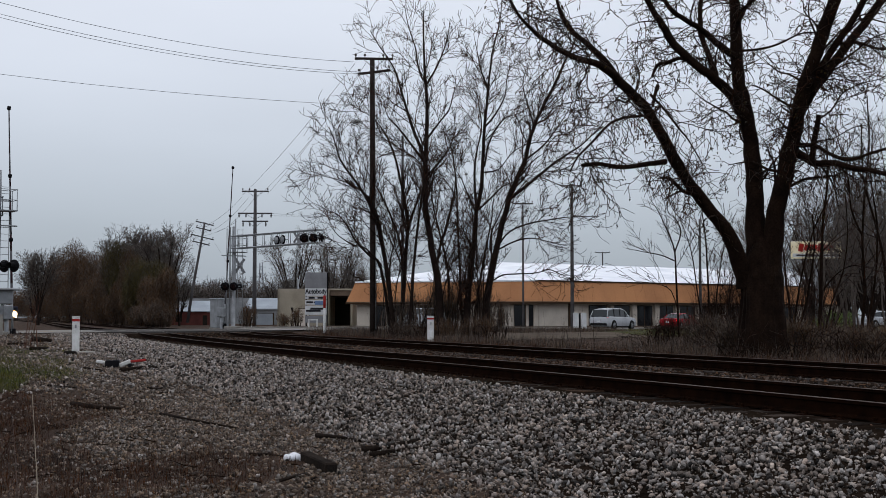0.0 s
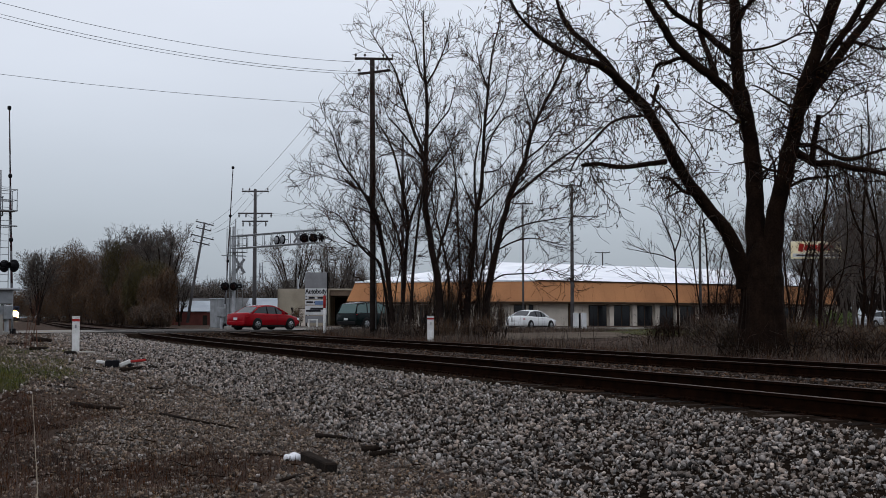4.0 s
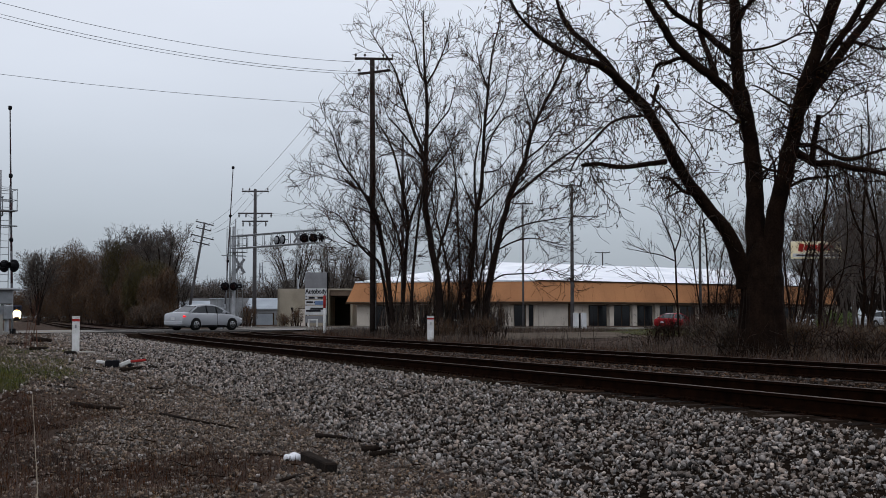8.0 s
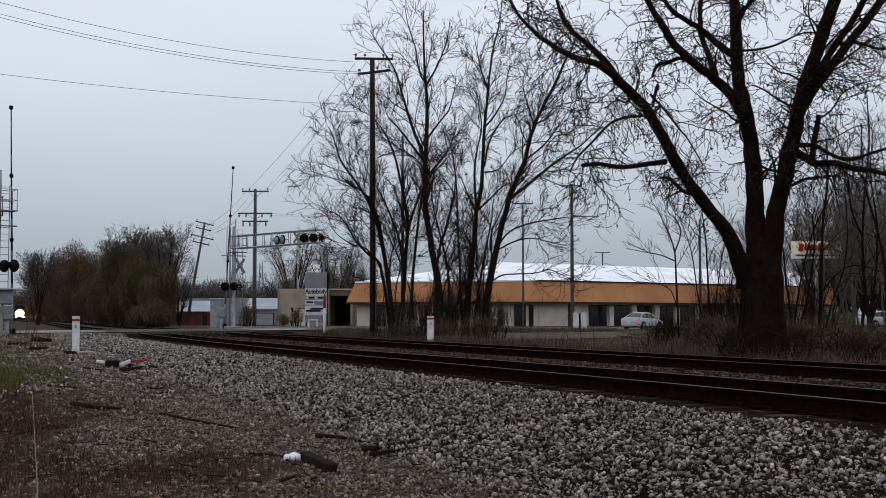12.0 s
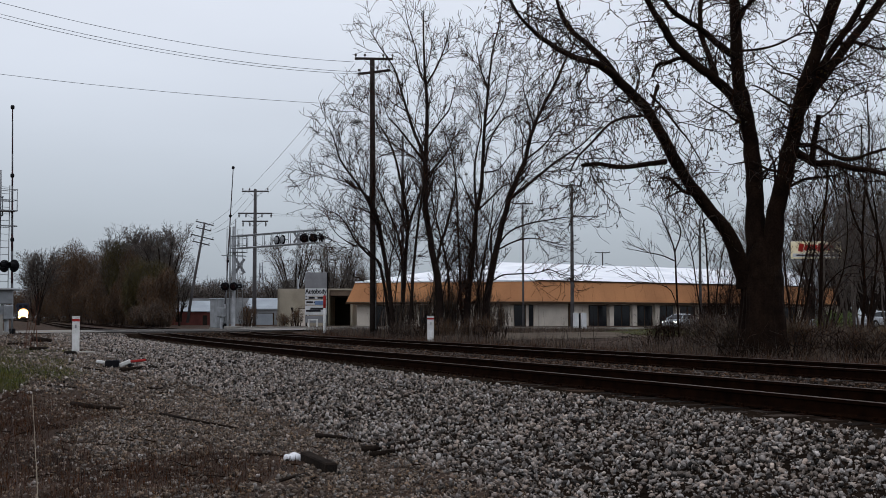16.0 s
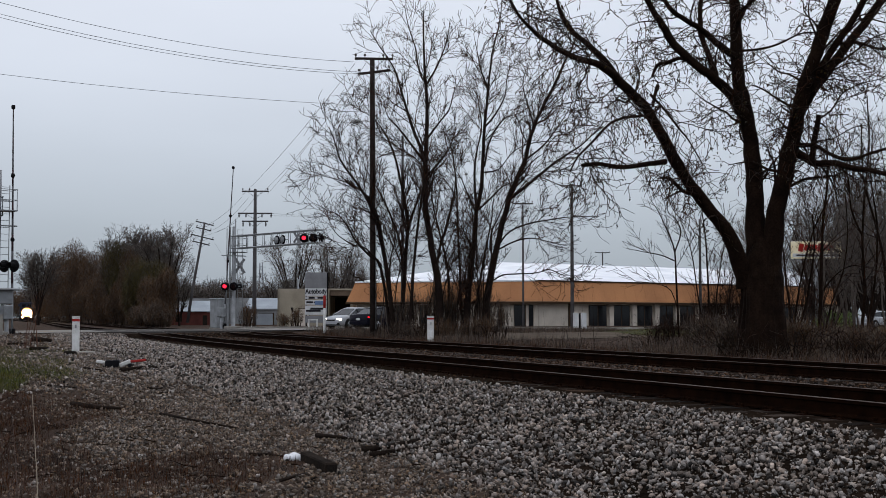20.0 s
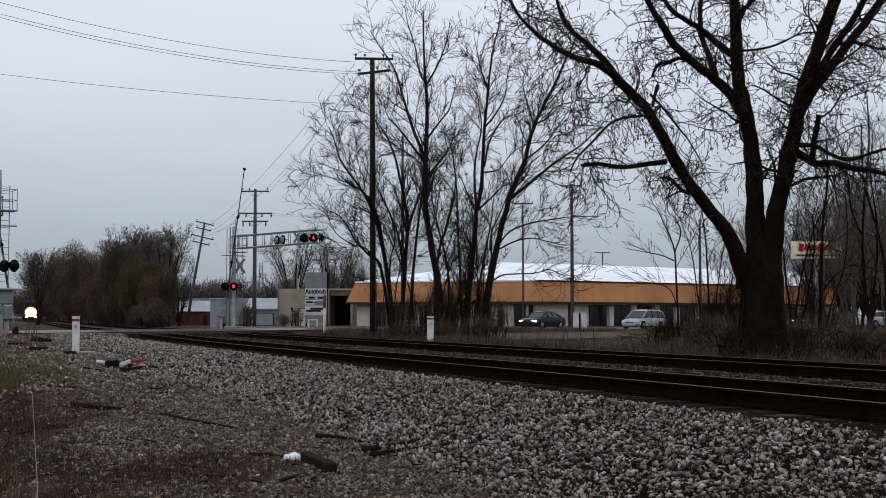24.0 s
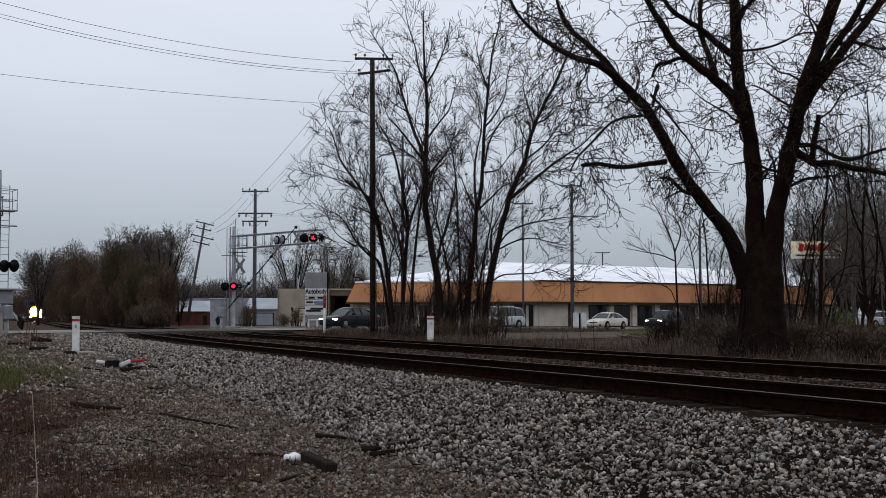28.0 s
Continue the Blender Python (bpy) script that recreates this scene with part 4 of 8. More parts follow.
for y, h, m, bars in ((527, 5, "sign_white", ((-0.35, 0.5), (0.4, 0.55))), (535, 9, "sign_white", ((-0.5, 0.55), (0.25, 0.8))), (549, 17, "sign_white", ((-0.2, 1.2), (0.1, 1.1))), (565, 13, "sign_grey", ())):
    pan = part("panel", Shape().box((0, -0.01, zz(y)), (1.76, 0.12, h * U - 0.03), bevel=0.008), M[m], board)
    for k, (x, w) in enumerate(bars):
        part("bar", Shape().box((x, -0.076, zz(y) + (0.12 if k and h > 10 else -0.05 if h > 10 else 0)), (w, 0.014, 0.16)), M["letter"], pan, "bar of unreadable lettering")
part("blue_field", Shape().box((0.35, -0.079, zz(536)), (0.9, 0.012, 7 * U)), M["sign_blue"], board, "blue painted field")

rs_at = (37.02, 123.20, 7.48)
tall_sign = thing("shop_sign", "cream shop sign with red lettering on a pole", "sign", Matrix.Translation(rs_at))
part("panel", Shape().box((0, 0, 0), (5.0, 0.3, 1.72), bevel=0.05), M["sign_cream"], tall_sign)
part("lower_strip", Shape().box((0, -0.16, -0.52), (4.8, 0.03, 0.36)), M["sign_white"], tall_sign, "white strip with small dark bars")
for x in (-1.6, -0.4, 0.9, 1.8):
    part("bar", Shape().box((x, -0.185, -0.52), (0.9, 0.02, 0.14)), M["letter"], tall_sign, "bar of unreadable lettering")
for i, x in enumerate((-1.55, -1.05, -0.62, -0.2, 0.25, 0.68, 1.1, 1.55)):
    part("letter_bar", Shape().box((x, -0.165, 0.25), (0.34 if i % 3 else 0.48, 0.03, 0.62 if i % 4 else 0.8), Matrix.Rotation(radians(12), 4, "Y"), 0.02), M["letter_red"], tall_sign, "slanting red letter shape")
part("pole", Shape().tube([(0, 0.1, -0.8), (0, 0.1, -7.6)], 0.16, 10), M["steel"], tall_sign)
small = thing("notice_board", "small white double notice board by the road", "notice board", Matrix.Translation((10.82, 98.56, -0.34)))
for x in (-0.31, 0.31):
    part("board", Shape().box((x, 0, 0.78), (0.44, 0.06, 1.5), bevel=0.01), M["sign_white"], small)
    part("leg", Shape().tube([(x, 0.05, -0.3), (x, 0.05, 0.1)], 0.03, 6), M["black"], small)
# black strip added to draw the dark gap between the boards
part("gap_post", Shape().box((0, 0.02, 0.7), (0.14, 0.05, 1.6)), M["black"], small)


# ---- trees ----
class Wood:
    """Many tapered branches, gathered as triangles."""

    def __init__(self, seed):
        self.v, self.f, self.rng = [], [], random.Random(seed)

    def limb(self, pts, r0, r1, sides, flare=0.0):
        k = len(self.v)
        n = len(pts)
        first, last = pts[0], pts[-1]
        dx, dy, dz = last[0] - first[0], last[1] - first[1], last[2] - first[2]
        if abs(dz) > 0.8 * math.sqrt(dx * dx + dy * dy + dz * dz + 1e-9):
            u = Vector((dx, dy, dz)).cross((1, 0.13, 0)).normalized()
        else:
            u = Vector((dx, dy, dz)).cross((0.1, 0.1, 1)).normalized()
        w = Vector((dx, dy, dz)).normalized().cross(u)
        ring = [(math.cos(2 * math.pi * j / sides), math.sin(2 * math.pi * j / sides)) for j in range(sides)]
        for i, p in enumerate(pts):
            r = r0 + (r1 - r0) * i / (n - 1)
            if sides > 9:
                r *= 1 + flare * math.exp(-i * 0.42)
                for c, s in ring:
                    q = r * (1.04 - 0.26 * abs(noise.noise((c * 3.1 + r0 * 40, s * 3.1, p[2] * 0.9))) + 0.16 * noise.noise((c, s + r0 * 9, p[2] * 1.6)))
                    self.v.append((p[0] + (u.x * c + w.x * s) * q, p[1] + (u.y * c + w.y * s) * q, p[2] + (u.z * c + w.z * s) * q))
                continue
            for c, s in ring:
                self.v.append((p[0] + (u.x * c + w.x * s) * r, p[1] + (u.y * c + w.y * s) * r, p[2] + (u.z * c + w.z * s) * r))
        for i in range(n - 1):
            for j in range(sides):
                a, b = k + i * sides + j, k + i * sides + (j + 1) % sides
                self.f.append((a, b, b + sides))
                self.f.append((a, b + sides, a + sides))

    def stray(self, start, way, length, n, wander, lift):
        """A wandering line that bends up (lift > 0) or droops."""
        g = self.rng.uniform
        pts, p, w = [start], start.copy(), way.normalized()
        for _ in range(n):
            w = (w + Vector((g(-1, 1), g(-1, 1), g(-1, 1))) * wander + Vector((0, 0, lift))).normalized()
            p = p + w * (length / n)
            pts.append(p)
        return pts

    def bough(self, pts, r0, r1, level, plan, twigs, buds=None):
        """Lay one branch and, by the plan, all that grows from it. plan rows: per metre, length, spread, points, sides, wander, lift, from, ratio."""
        rng = self.rng
        if level == 0 or level <= plan["stout"]:
            self.limb(pts, r0, r1, (18 if r0 > 0.2 else 12 if r0 > 0.06 else 7) if level == 0 else 5, 0.7 if r0 > 0.18 and "flare" in plan else 0.06)
        else:
            twigs.limb(pts, r0, r1, 4 if r0 > 0.02 else 3)
        if level >= len(plan["rows"]):
            if buds is not None and rng.random() < plan["buds"]:
                p = pts[-1]
                s = plan["bud_size"]
                for _ in range(rng.randint(1, 3)):
                    q = p + Vector((rng.uniform(-s, s), rng.uniform(-s, s), rng.uniform(-s * 1.6, s)))
                    k = len(buds.v)
                    buds.v += [q, q + Vector((s * rng.uniform(0.3, 1), s * rng.uniform(-1, 1) * 0.5, -s * 0.4)), q + Vector((s * rng.uniform(-0.5, 0.5), s * 0.4, -s * rng.uniform(0.8, 1.7)))]
                    buds.f.append((k, k + 1, k + 2))
            return
        dens, size, spread, n, wander, lift, t0, ratio = plan["rows"][level]
        length = sum((pts[i + 1] - pts[i]).length for i in range(len(pts) - 1))
        for _ in range(max(1, int(length * dens * rng.uniform(0.8, 1.2)))):
            t = t0 + (1 - t0) * rng.random()
            x = t * (len(pts) - 1)
            i = min(int(x), len(pts) - 2)
            p = pts[i].lerp(pts[i + 1], x - i)
            way = (pts[i + 1] - pts[i]).normalized()
            side = way.cross(Vector((rng.gauss(0, 1), rng.gauss(0, 1), rng.gauss(0, 1))))
            if side.length < 1e-3:
                continue
            side.normalize()
            ang = radians(rng.uniform(spread * 0.6, spread * 1.3))
            go = way * math.cos(ang) + side * math.sin(ang)
            r = (r0 + (r1 - r0) * t) * ratio * rng.uniform(0.7, 1.1)
            ln = size * rng.uniform(0.45, 1.25) * (1.15 - 0.5 * t)
            r = max(min(r, ln * plan.get("slim", 0.03)), plan["least"])
            self.bough(self.stray(p, go, ln, n, wander, lift), r, max(r * 0.22, plan["least"] * 0.7), level + 1, plan, twigs, buds)


def furrowed(pts, radii, sides=56, rings=40):
    """A thick trunk with bark ridges and root flare."""
    s = Shape()
    for i in range(rings + 1):
        x = i / rings * (len(pts) - 1)
        k = min(int(x), len(pts) - 2)
        p = Vector(pts[k]).lerp(Vector(pts[k + 1]), x - k)
        r = radii[k] + (radii[k + 1] - radii[k]) * (x - k)
        for j in range(sides):
            t = 2 * math.pi * j / sides
            c, q = math.cos(t), math.sin(t)
            ridge = abs(noise.noise((c * 5.5, q * 5.5, p.z * 0.55)))
            lump = noise.noise((c * 1.2, q * 1.2, p.z * 0.4 + 7))
            rr = r * (1 + 0.10 * lump) + 0.085 * (0.5 - ridge * 2) * min(1, r)
            s.v.append((p.x + c * rr, p.y + q * rr, p.z))
    for i in range(rings):
        for j in range(sides):
            n = (j + 1) % sides
            s.f.append((i * sides + j, i * sides + n, (i + 1) * sides + n, (i + 1) * sides + j))
            s.soft.append(False)
    return s


def tree(name, label, stems, plan, seed, bark, twig_mat, base, trunk=None, bud_mat=None, group="", category="tree"):
    """stems: (points, root radius, tip radius), in metres from the base; each is a main limb."""
    t = thing(name, label, category, Matrix.Translation(base), group)
    twigs, buds = Wood(seed + 1), Wood(seed + 2)
    if trunk:
        pts, radii = trunk
        part("trunk", furrowed(pts, radii) if len(pts) > 3 else Shape().tube(pts, radii, 9), bark, t)
    for i, (pts, r0, r1) in enumerate(stems):
        w = Wood(seed + 10 + i)
        pts = [Vector(p) for p in pts]
        # round the line off
        fine = []
        for k in range(len(pts) - 1):
            a, b, c, d = pts[max(k - 1, 0)], pts[k], pts[k + 1], pts[min(k + 2, len(pts) - 1)]
            for q in (0.0, 0.33, 0.67):
                fine.append(0.5 * ((2 * b) + (c - a) * q + (2 * a - 5 * b + 4 * c - d) * q * q + (3 * b - a - 3 * c + d) * q ** 3))
        fine.append(pts[-1])
        g = w.rng.uniform
        fine = [p + Vector((g(-1, 1), g(-1, 1), g(-1, 1))) * r0 * 0.12 for p in fine]
        w.bough(fine, r0, r1, 0, plan, twigs, buds)
        ob = new("limb", quick_mesh("limb", w.v, w.f, bark))
        ob.parent = t
    if twigs.v:
        ob = new("crown", quick_mesh("crown", twigs.v, twigs.f, twig_mat))
        ob.parent = t
        tagged(ob, "fine bare twigs", kind="stuff")
    if buds.v and bud_mat:
        ob = new("budding", quick_mesh("budding", buds.v, buds.f, bud_mat))
        ob.parent = tagged(t)
        tagged(ob, "small early spring buds", kind="stuff")
    return t


def stem(r0, r1, y0, y1, *xz):
    """A main limb: thickness at its root and tip, depth at both, then across and up, point by point."""
    n = len(xz) // 2
    return [(xz[2 * i], y0 + (y1 - y0) * i / (n - 1), xz[2 * i + 1]) for i in range(n)], r0, r1


def rel(base, pts):
    return [tuple(p[i] - base[i] for i in range(3)) for p in pts]


OLD = {"rows": [(2.4, 2.0, 55, 8, 0.40, -0.02, 0.18, 0.30), (4.2, 1.1, 56, 6, 0.42, -0.08, 0.05, 0.5), (4.0, 0.46, 52, 4, 0.45, -0.14, 0.1, 0.6)], "stout": 1, "slim": 0.022, "least": 0.0112, "buds": 0.5, "bud_size": 0.055, "flare": True}
BT = (9.06, 35.20, -0.33)
trunk = rel(BT, ((9.02, 35.20, -0.74), (9.01, 35.20, -0.33), (9.00, 35.20, 0.13), (9.01, 35.20, 1.09), (9.02, 35.20, 1.97), (9.02, 35.20, 2.53), (9.01, 35.20, 2.90), (9.00, 35.20, 3.23)))
limbs = (
    stem(0.190, 0.130, 35.2, 33.4, 8.61, 1.81, 8.22, 2.79, 7.84, 3.38, 7.36, 3.91, 6.88, 4.46, 6.39, 5.19, 5.94, 5.95, 5.61, 6.45, 5.18, 6.88, 4.69, 7.29),
    stem(0.106, 0.027, 33.4, 29.9, 4.76, 7.24, 4.20, 7.53, 3.58, 7.60, 3.05, 7.73, 2.57, 7.89, 2.22, 8.06, 1.83, 8.34, 1.53, 8.83),
    stem(0.106, 0.037, 33.4, 32.6, 4.72, 7.26, 4.31, 7.77, 3.93, 8.12, 3.51, 8.42, 3.23, 8.78, 3.03, 9.27, 2.87, 9.68),
    stem(0.255, 0.150, 35.2, 37.0, 8.93, 2.13, 8.93, 3.42, 8.95, 4.59, 8.95, 5.59, 8.86, 6.70, 8.71, 7.64, 8.68, 8.53, 8.71, 9.42, 8.71, 10.31, 8.74, 11.40),
    stem(0.255, 0.165, 35.2, 34.1, 9.18, 1.97, 9.30, 3.09, 9.47, 4.19, 9.71, 5.15, 9.91, 6.17, 10.07, 7.03, 10.33, 7.89, 10.62, 8.74, 10.91, 9.67, 11.14, 10.59),
    stem(0.178, 0.078, 35.6, 34.1, 8.69, 6.63, 8.45, 6.92, 8.08, 7.33, 7.57, 7.72, 7.00, 8.07, 6.53, 8.48, 6.20, 8.89, 5.94, 9.24, 5.57, 9.76),
    stem(0.088, 0.065, 35.2, 35.9, 7.75, 7.69, 7.67, 8.25, 7.47, 8.91, 7.46, 9.55, 7.55, 10.23),
    stem(0.107, 0.063, 36.1, 34.5, 8.55, 8.46, 7.95, 8.79, 7.46, 9.12, 6.97, 9.28, 6.50, 9.49, 6.13, 9.86),
    stem(0.111, 0.092, 34.8, 33.8, 10.21, 6.87, 10.35, 7.11, 10.58, 7.80, 10.98, 8.46, 11.33, 8.98, 11.58, 9.45, 11.70, 9.86),
    stem(0.150, 0.107, 34.8, 36.1, 10.17, 6.81, 10.48, 7.23, 11.02, 7.86, 11.59, 8.60, 12.21, 9.32, 12.69, 9.91, 13.13, 10.48),
    stem(0.136, 0.067, 35.2, 32.7, 9.95, 5.55, 10.18, 5.30, 10.40, 5.09, 10.74, 5.04, 11.13, 4.86, 11.45, 4.75, 11.84, 4.55),
    stem(0.086, 0.070, 34.5, 34.1, 10.25, 5.07, 10.30, 5.59, 10.35, 6.08, 10.37, 6.41),
    stem(0.071, 0.039, 34.5, 34.1, 9.87, 5.61, 10.33, 5.60, 10.77, 5.34, 11.25, 5.17, 11.83, 5.35, 12.35, 5.50),
    stem(0.056, 0.033, 35.2, 36.6, 11.38, 8.64, 12.02, 8.77, 12.63, 8.73, 13.29, 8.78),
    stem(0.041, 0.016, 35.9, 34.3, 8.64, 8.59, 9.09, 8.55, 9.57, 8.62, 10.05, 8.83, 10.44, 8.83, 11.01, 8.63),
    stem(0.069, 0.051, 33.8, 32.0, 6.08, 5.08, 5.58, 4.96, 4.83, 4.81, 4.09, 4.84, 3.60, 4.74),
    stem(0.046, 0.022, 33.4, 31.7, 5.63, 6.28, 4.94, 6.17, 4.43, 5.95, 3.94, 5.43, 3.49, 4.97, 3.25, 4.54),
    stem(0.038, 0.015, 33.4, 32.4, 5.61, 6.85, 5.95, 6.38, 6.27, 5.87, 6.52, 5.44, 6.77, 4.87),
    stem(0.062, 0.038, 34.1, 33.4, 7.01, 4.18, 6.53, 4.28, 6.18, 4.57, 5.86, 4.58),
    stem(0.031, 0.015, 33.8, 33.1, 6.50, 4.27, 6.23, 4.14, 5.91, 3.99),
    stem(0.057, 0.048, 35.9, 34.8, 7.32, 8.19, 6.88, 8.30, 6.47, 8.13, 6.10, 7.99, 5.91, 7.62),
    stem(0.057, 0.040, 35.6, 34.8, 6.19, 7.50, 6.03, 7.10, 5.92, 6.75),
    stem(0.074, 0.042, 36.3, 37.3, 8.70, 9.51, 9.03, 10.01, 9.45, 10.63),
    stem(0.040, 0.015, 35.2, 33.8, 9.94, 6.81, 9.41, 6.97, 8.92, 7.13, 8.46, 7.19),
    stem(0.032, 0.012, 35.2, 34.3, 10.57, 6.38, 10.99, 6.67, 11.25, 7.12, 11.66, 7.34, 12.21, 7.45),
    stem(0.038, 0.014, 33.4, 31.7, 5.15, 6.85, 4.88, 6.53, 4.55, 6.49, 4.15, 6.18))
big_tree = tree("old_tree", "huge bare forked tree with rough dark bark", [(rel(BT, p), a, b) for p, a, b in limbs], OLD, 21, M["bark"], M["twig"], BT, (trunk, [0.98, 0.80, 0.67, 0.60, 0.57, 0.45, 0.26, 0.06]), M["bud"])

